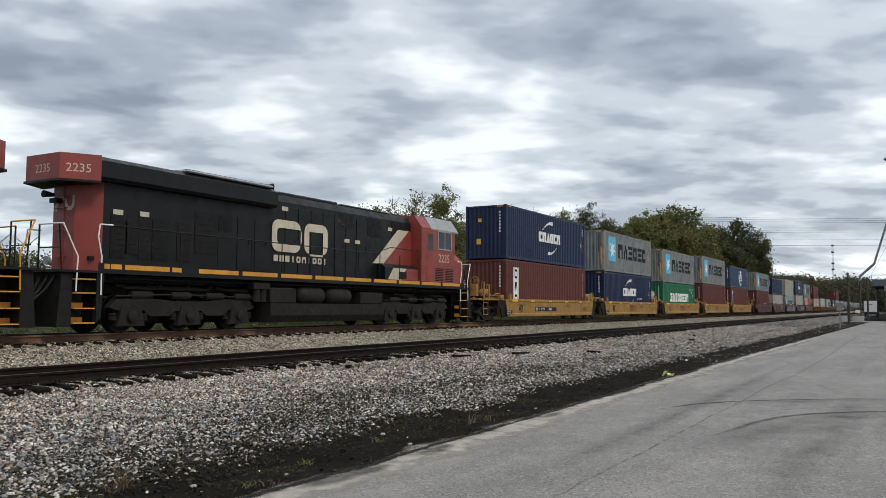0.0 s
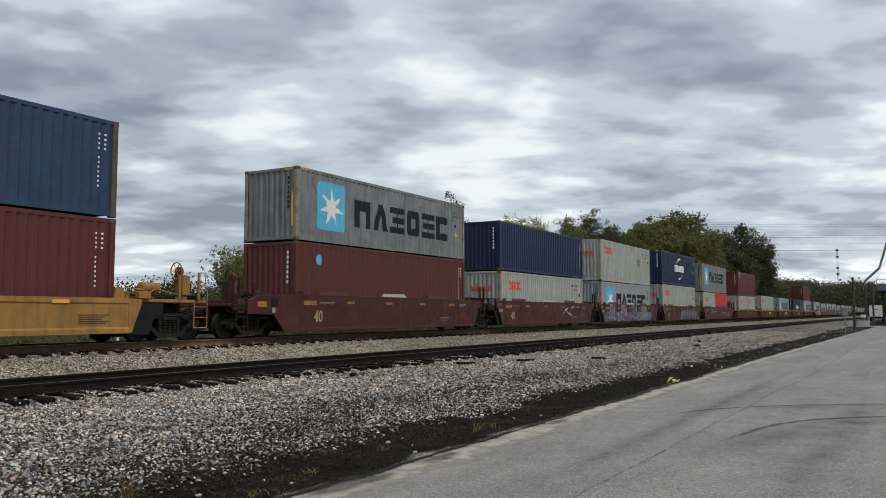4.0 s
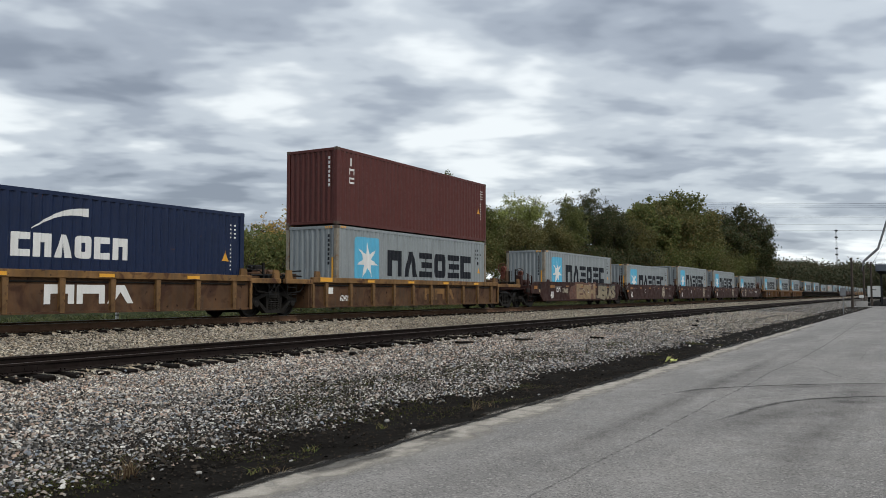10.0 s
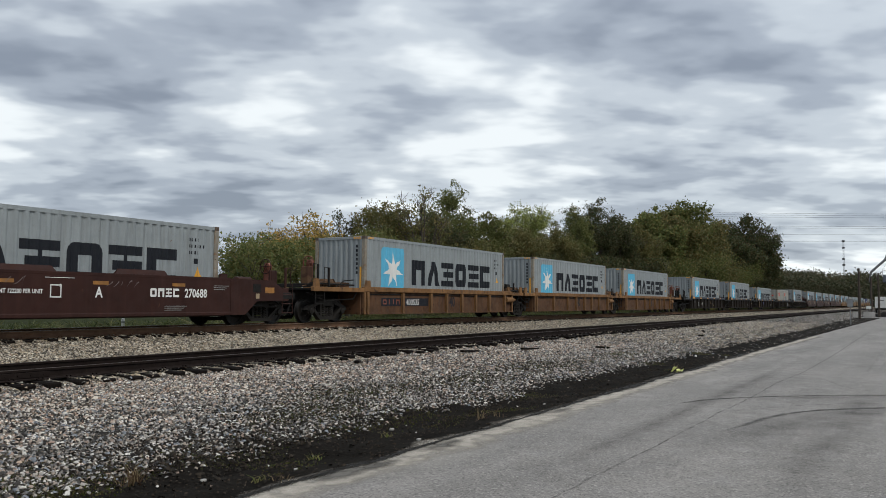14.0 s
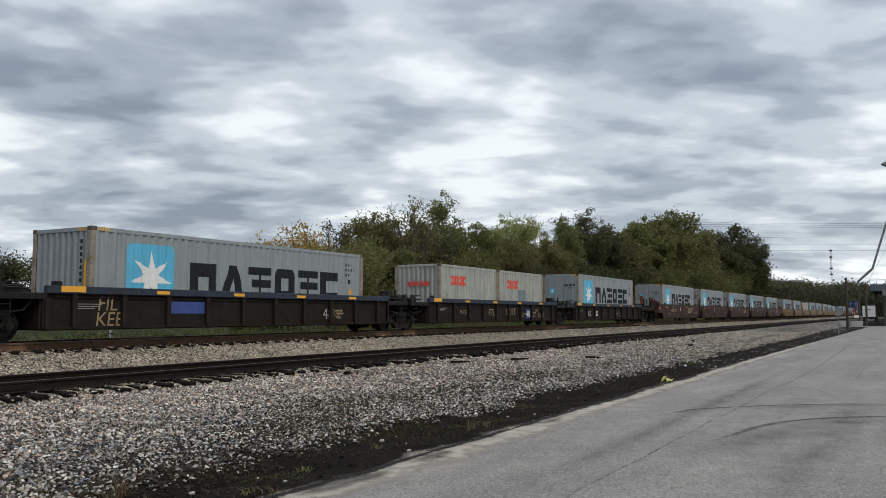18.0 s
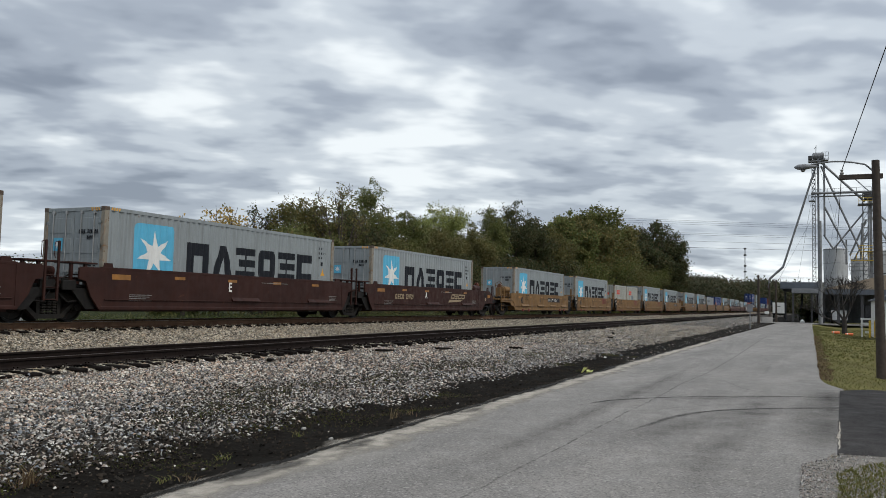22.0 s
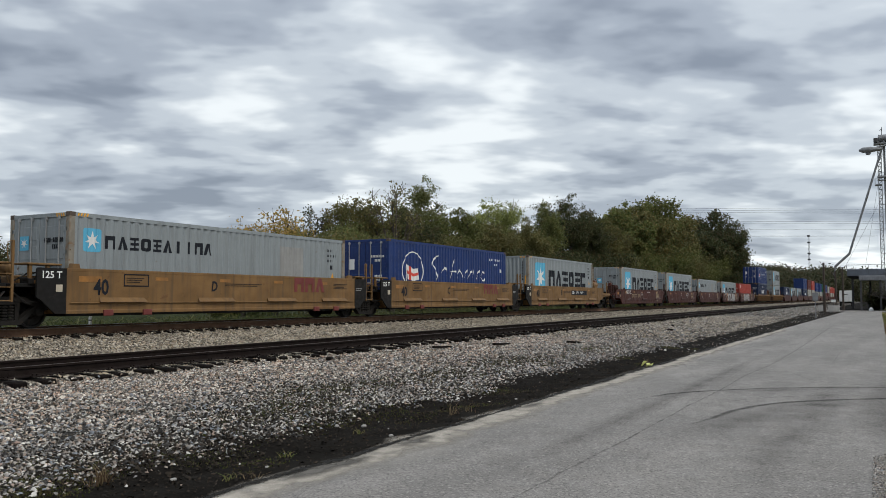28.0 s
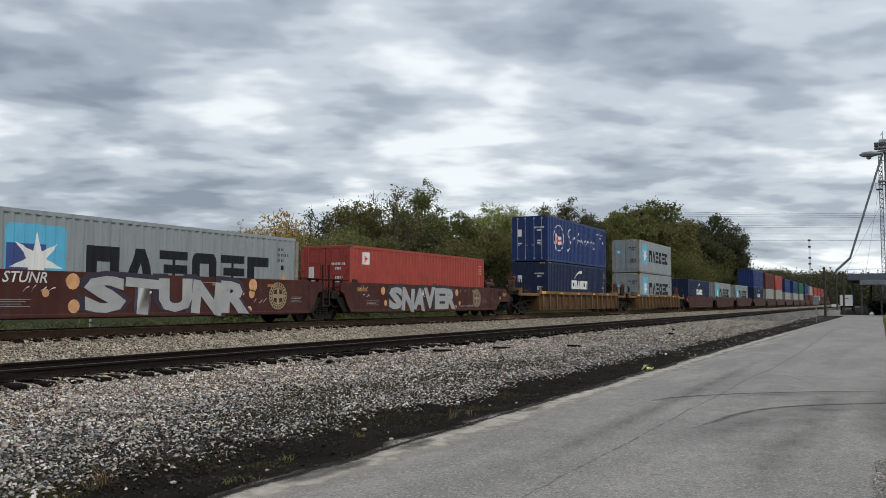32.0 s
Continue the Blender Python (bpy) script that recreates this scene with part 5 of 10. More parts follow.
        part("warning_stripe", b, YELLOW_MARK, ob, "yellow and black warning stripes")
    marks(ob, kind, L, H, look_of, far)
    return ob


# ---- well cars ----
STYLE = {
    # paint, chord paint, end paint, top, bottom, well length, build, deck height, label
    "ya": (YELLOW_CAR, YELLOW_CAR, GRIME, 1.20, 0.27, 12.7, "smooth", 1.19, "yellow low-sided well car with smooth steel sides"),
    "nk": (BRICK_CAR, BRICK_CAR, BRICK_CAR, 1.44, 0.20, 12.7, "smooth", 1.10, "brick-brown well car with smooth tall steel sides"),
    "gc": (RUST_CAR, OCHRE_CAR, GRIME, 1.33, 0.26, 14.6, "posts", 1.25, "rusty yellow-brown well car with upright side posts"),
    "bn": (BROWN_CAR, BROWN_CAR, BROWN_CAR, 1.46, 0.34, 12.7, "smooth", 1.06, "dark brown well car with smooth steel sides"),
    "ge": (BRONZE_CAR, BRONZE_CHORD, GRIME, 1.33, 0.28, 12.9, "posts", 1.28, "rusty ochre-brown well car with upright side posts"),
    "bk": (BLACK_CAR, BLUE_CHORD, BLACK_CAR, 1.40, 0.33, 14.9, "posts", 1.22, "sooty black well car with a worn blue top chord"),
    "bs": (BROWN_CAR, BROWN_CAR, BROWN_CAR, 1.55, 0.36, 12.7, "ledge", 1.04, "dark brown well car with narrow side ledges"),
    "yh": (MUSTARD_CAR, MUSTARD_CAR, GRIME, 1.52, 0.37, 12.7, "ledge", 1.12, "mustard yellow well car with side ledges and black ends"),
    "br": (BRICK_CAR, BRICK_CAR, BRICK_CAR, 1.50, 0.34, 12.7, "ledge", 1.02, "brick-brown well car with a round cream emblem"),
    "z5": (RUST_CAR, OCHRE_CAR, GRIME, 1.42, 0.28, 16.5, "posts", 1.28, "rusty ochre long well car with many side posts"),
}


def side_profile(top, bot, build):
    if build == "posts":
        return [(-1.36, top - 0.19), (-1.42, top - 0.19), (-1.42, bot + 0.06), (-1.50, bot + 0.06), (-1.50, bot), (-1.36, bot)]
    if build != "lip":
        return [(-1.40, top), (-1.50, top), (-1.504, top - 0.01), (-1.504, top - 0.07), (-1.50, top - 0.08), (-1.50, bot + 0.10), (-1.512, bot + 0.07), (-1.512, bot), (-1.38, bot),
                (-1.38, bot + 0.05), (-1.45, bot + 0.1), (-1.45, top - 0.2), (-1.40, top - 0.16)]
    return [(-1.40, top), (-1.525, top), (-1.53, top - 0.13), (-1.50, top - 0.17), (-1.50, bot + 0.17), (-1.535, bot + 0.12), (-1.535, bot), (-1.38, bot),
            (-1.38, bot + 0.05), (-1.45, bot + 0.1), (-1.45, top - 0.2), (-1.40, top - 0.16)]


def wheel_mesh():
    return Build().lathe([(-0.065, 0.14), (-0.03, 0.18), (-0.03, 0.34), (-0.07, 0.36), (-0.07, 0.41), (0.035, 0.424), (0.045, 0.45), (0.065, 0.45), (0.07, 0.2)], (0, 0, 0), "y", 20).smooth()


def truck_frame():
    """A cast side frame: an arched top member, slanting struts down to the spring seat, and boxes over the axle ends."""
    top = [(-1.14, 0.47), (-1.06, 0.60), (-0.80, 0.66), (-0.46, 0.80), (0.46, 0.80), (0.80, 0.66), (1.06, 0.60), (1.14, 0.47), (1.02, 0.44), (0.86, 0.52), (0.40, 0.68), (-0.40, 0.68), (-0.86, 0.52), (-1.02, 0.44)]
    b = Build().slab(top, -0.12, 0.05)
    b.slab([(-0.44, 0.23), (0.44, 0.23), (0.48, 0.17), (0.40, 0.11), (-0.40, 0.11), (-0.48, 0.17)], -0.13, 0.06)
    for e in (-1, 1):
        b.slab([(e * 0.88, 0.54), (e * 0.76, 0.56), (e * 0.36, 0.23), (e * 0.46, 0.15)], -0.12, 0.05)
        b.slab([(e * 0.36, 0.20), (e * 0.27, 0.20), (e * 0.27, 0.72), (e * 0.40, 0.72)], -0.10, 0.04)
        b.slab([(e * 1.08, 0.52), (e * 0.72, 0.52), (e * 0.74, 0.34), (e * 1.04, 0.34)], -0.10, 0.04)
        b.lathe([(-0.17, 0.05), (-0.155, 0.105), (-0.02, 0.13)], (e * 0.89, 0, 0.42), "y", 12)
    return b


def spring_mesh():
    b = Build()
    for x in (-0.17, 0.0, 0.17):
        for k in range(5):
            b.lathe([(0, 0.05), (0.02, 0.078), (0.045, 0.078), (0.065, 0.05)], (x, -0.075, 0.23 + 0.072 * k), "z", 8)
    return b.box(-0.27, 0.27, -0.14, 0.0, 0.60, 0.68, 0.01)


def truck(parent, x):
    t = part("truck", made(("truck_bolster",), lambda: Build().box(-0.24, 0.24, -0.95, 0.95, 0.42, 0.74, 0.03).rod((-0.89, -0.8, 0.42), (-0.89, 0.8, 0.42), 0.08)
                           .rod((0.89, -0.8, 0.42), (0.89, 0.8, 0.42), 0.08)), GRIME, parent, "greasy black four-wheel truck", (x, 0, 0))
    for y in (-0.98, 0.98):
        part("side_frame", made(("truck_frame",), truck_frame), TRUCK_STEEL, t, "", (0, y, 0) if y < 0 else Matrix.Translation((0, y, 0)) @ Matrix.Rotation(math.pi, 4, "Z"))
    part("spring", made(("truck_spring",), spring_mesh), TRUCK_STEEL, t, "", (0, -0.98, 0))
    for wx in (-0.89, 0.89):
        for y in (-0.75, 0.75):
            part("wheel", made(("wheel",), wheel_mesh), WHEEL_STEEL, t, "", (wx, y, 0.424) if y < 0 else Matrix.Translation((wx, y, 0.424)) @ Matrix.Rotation(math.pi, 4, "Z"))
    return t


def brake_wheel(parent, x, z, mat):
    b = Build().ring((x, -0.75, z), (1, 0, 0), 0.24, 0.018, 20, 5)
    for k in range(6):
        a = math.pi * k / 3
        b.rod((x, -0.75, z), (x, -0.75 + 0.26 * math.cos(a), z + 0.26 * math.sin(a)), 0.011, n=5)
    w = part("brake_wheel", b, mat, parent, "spoked hand brake wheel")
    part("gear_housing", Build().lathe([(0, 0.08), (0.03, 0.14), (0.13, 0.15), (0.16, 0.06)], (x + 0.02, -0.75, z - 0.02), "x", 14)
         .box(x + 0.05, x + 0.16, -0.86, -0.62, z - 0.55, z), RUST_RED, w, "rust-red gear housing")


def car_end(ob, st, x, s, reach, kind, detail):
    """The platform past a well's end at x, outward along s; reach: to the joint or coupler."""
    paint, chord, dark, top, bot, wl, build, deck, words = st
    sooty = paint is BLACK_CAR
    X = lambda a: x + s * a
    bx = lambda b, a0, a1, *r: b.box(min(X(a0), X(a1)), max(X(a0), X(a1)), *r)
    n = reach - 0.12
    part("end_bulkhead", bx(Build(), 0.02, 0.14, -1.40, 1.40, bot, deck, 0.01), paint, ob)
    if build == "posts":
        b = bx(Build(), 0.0, n, -1.50, -1.36, deck - 0.16, deck, 0.012)
        bx(b, 0.0, n, 1.36, 1.50, deck - 0.16, deck, 0.012)
        part("end_platform", b, GRIME if sooty else chord, ob)
        part("deck_plate", bx(Build(), 0.14, n, -1.36, 1.36, deck - 0.10, deck - 0.04), GRIME, ob, "dark deck plate")
        part("end_plate", bx(Build(), 0.0, 0.1, -1.47, -1.41, bot + 0.03, deck - 0.16), paint, ob)
        part("end_post", bx(Build(), -0.05, 0.05, -1.525, -1.47, bot, deck - 0.16, 0.01), paint if sooty else chord, ob)
    else:
        part("end_platform", bx(Build(), 0.14, n, -1.30, 1.30, deck - 0.09, deck, 0.012), GRIME if kind == "joint" else chord, ob)
        if paint is MUSTARD_CAR and kind == "joint":
            part("end_plate", Build().slab([(X(0.0), bot), (X(0.0), top - 0.01), (X(0.78), top - 0.01), (X(0.82), top - 0.06), (X(0.82), deck - 0.34), (X(0.70), 0.72), (X(0.30), bot)], -1.51, -1.45), GRIME, ob, "black end plate")
            if s > 0:
                part("small_print", made(("end_print",), lambda: Build().box(0, 0.42, -0.002, 0, 0, 0.025).box(0, 0.34, -0.002, 0, -0.06, -0.035)), GREY_MARK, ob, "two rows of small print", (X(0.08), -1.512, top - 0.4))
            else:
                part("decal", bx(Build(), 0.12, 0.3, -1.516, -1.51, deck - 0.2, deck - 0.02), CREAM_MARK, ob, "small pale decal")
        elif paint is MUSTARD_CAR:
            part("end_plate", Build().slab([(X(0.0), bot), (X(0.0), top), (X(1.15), top - 0.02), (X(1.2), deck + 0.02), (X(n), deck), (X(n), deck - 0.2), (X(1.35), deck - 0.24), (X(1.05), deck - 0.44), (X(0.55), 0.62), (X(0.3), bot)], -1.515, -1.45), paint, ob)
            part("side_pipe", Build().pipe([(X(0.0), -1.53, 0.64), (X(0.5), -1.53, 0.68), (X(0.9), -1.53, deck - 0.10), (X(n), -1.53, deck - 0.10)], 0.02, 6), paint, ob)
        elif dark is GRIME:
            part("end_plate", Build().slab([(X(0.0), bot), (X(0.0), top - 0.02), (X(0.35), top - 0.02), (X(0.42), deck - 0.02), (X(0.42), deck - 0.12), (X(0.12), bot + 0.02)], -1.51, -1.45), paint, ob)
            part("end_skirt", Build().slab([(X(0.08), bot - 0.02), (X(0.12), deck - 0.12), (X(1.2), deck - 0.12), (X(1.2), deck - 0.34), (X(0.9), deck - 0.5), (X(0.72), bot - 0.06)], -1.44, -1.38), GRIME, ob, "black end skirt")
            part("deck_box", bx(Build(), 0.42, 0.82, -1.40, -0.9, deck, deck + 0.20, 0.015), paint, ob, "low yellow box on the deck")
            if kind == "joint":
                part("deck_box", bx(Build(), 0.86, n, -1.2, 0.2, deck, deck + 0.26, 0.015), paint, ob, "low yellow box on the deck")
        elif kind == "joint":
            part("end_plate", Build().slab([(X(0.0), bot), (X(0.0), top - 0.02), (X(0.72), top - 0.03), (X(0.78), top - 0.07), (X(0.78), top - 0.36), (X(0.55), top - 0.42), (X(0.36), 0.72), (X(0.06), bot)], -1.51, -1.45), paint, ob)
            part("end_frame", bx(Build(), 0.78, n, -1.42, -1.34, deck - 0.16, deck + 0.1, 0.01), GRIME, ob)
            part("end_skirt", Build().slab([(X(0.0), bot + 0.02), (X(0.1), deck - 0.1), (X(0.95), deck - 0.1), (X(0.7), 0.66), (X(0.42), bot)], -1.40, -1.34), GRIME, ob, "black end skirt")
        else:
            e = min(2.35, n - 0.45)
            part("end_plate", Build().slab([(X(0.0), bot), (X(0.0), top - 0.02), (X(e - 0.5), top - 0.03), (X(e - 0.42), top - 0.08), (X(e), deck + 0.10), (X(e), 0.78), (X(1.15), 0.76), (X(0.62), bot)], -1.51, -1.45), paint, ob)
            part("end_frame", bx(Build(), e, n, -1.46, -1.38, deck - 0.22, deck - 0.02, 0.01), GRIME, ob)
            part("locker", bx(Build(), e + 0.06, e + 0.36, -1.44, -1.2, deck - 0.3, deck + 0.14, 0.012), paint, ob, "small step locker")
            part("placard", bx(Build(), 0.95, 1.3, -1.515, -1.51, top - 0.42, top - 0.16), GRIME, ob, "small dark placard")
            part("placard", bx(Build(), 1.08, 1.24, -1.515, -1.51, top - 0.62, top - 0.46), TAN_MARK, ob, "small tan placard")
            part("reflector", bx(Build(), 1.5, 1.92, -1.516, -1.51, top - 0.44, top - 0.26), REFLECT, ob, "faded reflector patch")
    part("centre_sill", bx(Build(), 0.1, reach - (0.25 if kind == "end" else 0.05), -0.33, 0.33, 0.62, deck - 0.1, 0.02), dark, ob)
    # guides that steer a container into the well: upright plates with an eye
    tall = 0.30 if (build == "smooth" and dark is GRIME) or build == "posts" else 0.15
    for a in ((-0.28, n - 0.2) if build == "posts" else (-0.26,)):
        z0 = deck - 0.01 if build == "posts" else top - 0.03
        g = Build().slab([(X(a) - 0.16, z0), (X(a) + 0.16, z0), (X(a) + 0.12, z0 + tall), (X(a) - 0.12, z0 + tall)], -1.47, -1.40)
        part("guide_bracket", g, (chord if not sooty else GRIME) if build == "posts" else paint if dark is GRIME else BROWN_CAR, ob)
    if not detail:
        return
    gear = (GRIME if sooty else RUST_CAR) if build == "posts" else paint if dark is GRIME else BROWN_CAR
    bar = GRIME if sooty or build == "posts" else paint if dark is GRIME else BROWN_CAR
    if kind == "joint" and s > 0 and build != "posts":
        # boarding ladder with two tall posts beside the joint
        a0, a1, y, up = (0.86, 1.26, -1.46, 0.62) if dark is not GRIME or build == "ledge" else (0.9, 1.25, -1.2, 0.55)
        for a in (a0, a1):
            b = bx(Build(), a - 0.03, a + 0.03, y - 0.03, y + 0.03, deck - (0.45 if build == "ledge" or dark is not GRIME else 0.0), top + up, 0.006)
            b.pipe([(X(a - 0.10), y, top + up * 0.25), (X(a - 0.13), y, top + up * 0.4), (X(a - 0.13), y, top + up * 0.92), (X(a), y, top + up)], 0.011, 5)
            part("stanchion", b, bar, ob)
        if y < -1.4:
            rungs = Build()
            for k in range(3):
                rungs.pipe([(X(a0), y - 0.01, deck - 0.42 + 0.32 * k), (X(a1), y - 0.01, deck - 0.42 + 0.32 * k)], 0.014, 5)
            part("ladder", rungs, bar, ob, "short ladder of thin bars")
    elif kind == "joint" and build == "posts" and s > 0:
        part("stanchion", bx(Build(), n - 0.6, n - 0.53, -1.25, -1.18, deck - 0.02, deck + 0.5, 0.008), GRIME, ob)
    elif kind == "end":
        for a, y, hgt in ((reach * 0.62, -1.3, 0.7), (reach * 0.84, -1.36, 0.8)):
            b = bx(Build(), a - 0.035, a + 0.035, y - 0.035, y + 0.035, deck - 0.02, deck + hgt, 0.008)
            b.pipe([(X(a + 0.03), y, deck + hgt), (X(a + 0.26), y, deck + hgt), (X(a + 0.26), y, deck + hgt * 0.3)], 0.012, 5)
            part("stanchion", b, bar, ob)
    if kind == "joint" and build != "posts" and not (build == "smooth" and dark is GRIME):
        # walkway across the joint, held above the deck
        b = bx(Build(), 0.3 if s > 0 else 0.0, reach if s > 0 else reach - 0.4, -1.32, -0.7, top + 0.06, top + 0.11, 0.01)
        bx(b, 0.32, 0.4, -1.28, -1.2, deck, top + 0.06)
        bx(b, reach - 0.55, reach - 0.47, -1.28, -1.2, deck, top + 0.06)
        part("walkway", b, bar, ob, "narrow walkway grating over the joint")
    part("valve_box", bx(Build(), 0.3, 0.95, -1.0, -0.3, deck, deck + 0.2, 0.02), gear, ob)
    if build == "ledge" and kind == "end":
        part("reservoir", Build().lathe([(0, 0.08), (0.08, 0.2), (0.95, 0.2), (1.03, 0.08)], (min(X(0.25), X(1.28)), -0.95, deck + 0.62), "x", 16).smooth(), gear, ob, "large air reservoir")
        part("saddle", bx(Build(), 0.45, 0.57, -1.15, -0.75, deck, deck + 0.45).box(min(X(0.95), X(1.07)), max(X(0.95), X(1.07)), -1.15, -0.75, deck, deck + 0.45), gear, ob)
    else:
        part("reservoir", Build().lathe([(0, 0.06), (0.06, 0.15), (0.66, 0.15), (0.72, 0.06)], (min(X(0.95), X(1.67)), -0.7, deck + (0.17 if build == "posts" else 0.34)), "x", 14).smooth(), gear, ob, "small air reservoir")
    part("brake_pipe", Build().pipe([(X(1.2), -1.05, deck + 0.02), (X(0.8), -1.12, deck + 0.26), (X(0.2), -1.1, deck + 0.3)], 0.022, 5), GRIME if build != "smooth" or dark is not GRIME else gear, ob)
    part("brake_pipe", Build().pipe([(X(0.9), -0.9, deck + 0.03), (X(1.3), -1.0, deck + 0.3), (X(reach - 0.2), -0.9, deck + 0.02)], 0.02, 5), gear, ob)
    part("brake_rod", Build().pipe([(X(0.3), -1.2, deck + 0.1), (X(n - 0.1), -1.24, deck + 0.13)], 0.03, 5), GRIME, ob)
    part("cross_beam", bx(Build(), n - 0.45, n - 0.3, -1.34, 1.34, deck - 0.02, deck + 0.12, 0.01), GRIME if dark is GRIME else dark, ob)
    part("air_hose", Build().pipe([(X(0.25), -1.3, deck - 0.15), (X(0.5), -1.32, deck - 0.42), (X(reach * 0.7), -1.3, deck - 0.48), (X(reach - 0.1), -1.2, deck - 0.2)], 0.026, 5), GRIME, ob)
    if kind == "joint" and s > 0:
        part("actuator", bx(Build(), n - 0.42, n - 0.02, -0.75, -0.35, deck + 0.22, deck + 0.46, 0.03).rod((X(n - 0.5), -0.6, deck + 0.36), (X(n + 0.12), -0.62, deck + 0.4), 0.05), GRIME, ob, "black brake actuator")
        part("jumper_hose", Build().pipe([(X(n - 0.3), -0.8, deck + 0.1), (X(n - 0.05), -1.0, deck - 0.3), (X(n + 0.2), -1.05, deck - 0.5), (X(n + 0.45), -0.95, deck - 0.1)], 0.028, 6), GRIME, ob, "slack black air hose")
    if kind == "end":
        b = Build()
        for k in range(3):
            z = 0.38 + 0.3 * k
            b.pipe([(X(reach - 0.75), -1.46, z), (X(reach - 0.25), -1.46, z)], 0.014, 5)
        b.pipe([(X(reach - 0.75), -1.46, 0.36), (X(reach - 0.75), -1.46, deck)], 0.014, 5).pipe([(X(reach - 0.25), -1.46, 0.36), (X(reach - 0.25), -1.46, deck + 0.3)], 0.014, 5)
        part("ladder", b, bar, ob, "end ladder of thin bars")
        cp = bx(Build(), reach - 0.3, reach + 0.18, -0.11, 0.11, 0.70, 0.92, 0.03)
        cp.pipe([(X(reach - 0.3), -0.3, 0.7), (X(reach - 0.1), -0.32, 0.35), (X(reach + 0.15), -0.3, 0.28), (X(reach + 0.4), -0.25, 0.4)], 0.03, 6)
        part("coupler", cp, GRIME, ob, "knuckle coupler with air hose")
        st_x = reach - 0.6 if build != "ledge" else 1.6
        part("brake_stand", bx(Build(), st_x - 0.12, st_x + 0.16, -0.95, -0.62, deck, deck + 0.72, 0.02), gear, ob, "upright housing of the hand brake")
        brake_wheel(ob, X(st_x) - (0.2 if s > 0 else -0.1), deck + 0.86, RUST_RED if build == "posts" else BROWN_CAR if dark is not GRIME else paint)
    elif build == "posts":
        b = Build()
        for k in range(3):
            b.pipe([(X(n - 0.55), -1.46, deck - 0.76 + 0.24 * k), (X(n - 0.12), -1.46, deck - 0.76 + 0.24 * k)], 0.014, 5)
        for a in (n - 0.55, n - 0.12):
            b.pipe([(X(a), -1.46, deck - 0.8), (X(a), -1.46, deck - 0.12)], 0.014, 5)
        part("ladder", b, GRIME, ob, "step ladder of thin bars below the deck")


def seal(x, z, r):
    """A round emblem: a rim with small strokes, and a disc quartered by a broad cross."""
    out = [disc(x, z, r, r, 28), disc(x, z, r * 0.70, r * 0.70, 28), disc(x, z, r * 0.64, r * 0.64, 28)]
    for k in range(22):
        a, w = 2 * math.pi * (k + 0.5) / 22, 0.085
        out.append([(x + r * p * math.cos(a + q), z + r * p * math.sin(a + q)) for p, q in ((0.77, -w), (0.93, -w * 0.85), (0.93, w * 0.85), (0.77, w))])
    for e in (-1, 1):
        for g in (-1, 1):
            out.append([(x + e * r * p, z + g * r * q) for p, q in ((0.14, 0.14), (0.50, 0.14), (0.44, 0.38), (0.36, 0.45), (0.14, 0.52))])
    return out


def sprayed_word(ob, words, x0, x1, z0, z1, fill, edge, seed):
    """Fat sprayed letters, each with a dark rim, crowded and uneven."""
    rnd = random.Random(seed)
    n, h = len(words), z1 - z0
    step = (x1 - x0) / n
    for k, c in enumerate(words):
        me = letters(c, h * 0.9, 0.0, 0.05)
        xs, zs = [v.co.x for v in me.vertices], [v.co.z for v in me.vertices]
        w, t = max(xs) - min(xs), max(zs) - min(zs)
        lean, drop = rnd.uniform(-0.1, 0.22), rnd.uniform(0, 0.05)
        for name, bold, grow, y, mat in (("sprayed_outline", 0.10, 1.2, -1.507 - 0.0008 * k, edge), ("sprayed_letter", 0.085, 0.94, -1.5135 - 0.0008 * k, fill)):
            m = Matrix.Translation((x0 + (k + 0.5) * step, y, z0 + drop * h)) @ Matrix(((step * 1.04 * grow / w, 0, lean, 0.05 * (1 - grow)), (0, 1, 0, 0), (0, 0, h * (0.94 - drop) * (0.5 + 0.5 * grow) / t, 0.03 * (1 - grow)), (0, 0, 0, 1))) @ Matrix.Translation((-(min(xs) + max(xs)) / 2, 0, -min(zs)))
            part(name, letters(c, h * 0.9, 0.0, bold), SPRAY[mat], ob, "dark sprayed rim of a letter" if name == "sprayed_outline" else "fat sprayed letter", m)


def scribble(ob, x, z, w, h, mat, seed):
    """A quick sprayed line of loops and strokes that spell nothing."""
    rnd = random.Random(seed)
    for k in range(max(3, round(w / 0.22))):
        a = x + w * k * 0.22 / max(w, 0.22)
        part("sprayed_stroke", conform([sickle(a, z + rnd.uniform(0, 0.2) * h, a + rnd.uniform(0.06, 0.24), z + h * rnd.uniform(0.7, 1.0), rnd.uniform(-0.25, 0.25) * h, 0.035)], lambda q: 0.0, [], -1.506, 0.003 + 0.0005 * k), SPRAY[mat], ob, "thin sprayed stroke")


def sprayed_dots(ob, spots, mat):
    for x, z, r in spots:
        part("sprayed_dot", conform([disc(x, z, r, r * 1.05, 12)], lambda q: 0.0, [], -1.506, 0.003), SPRAY[mat], ob)


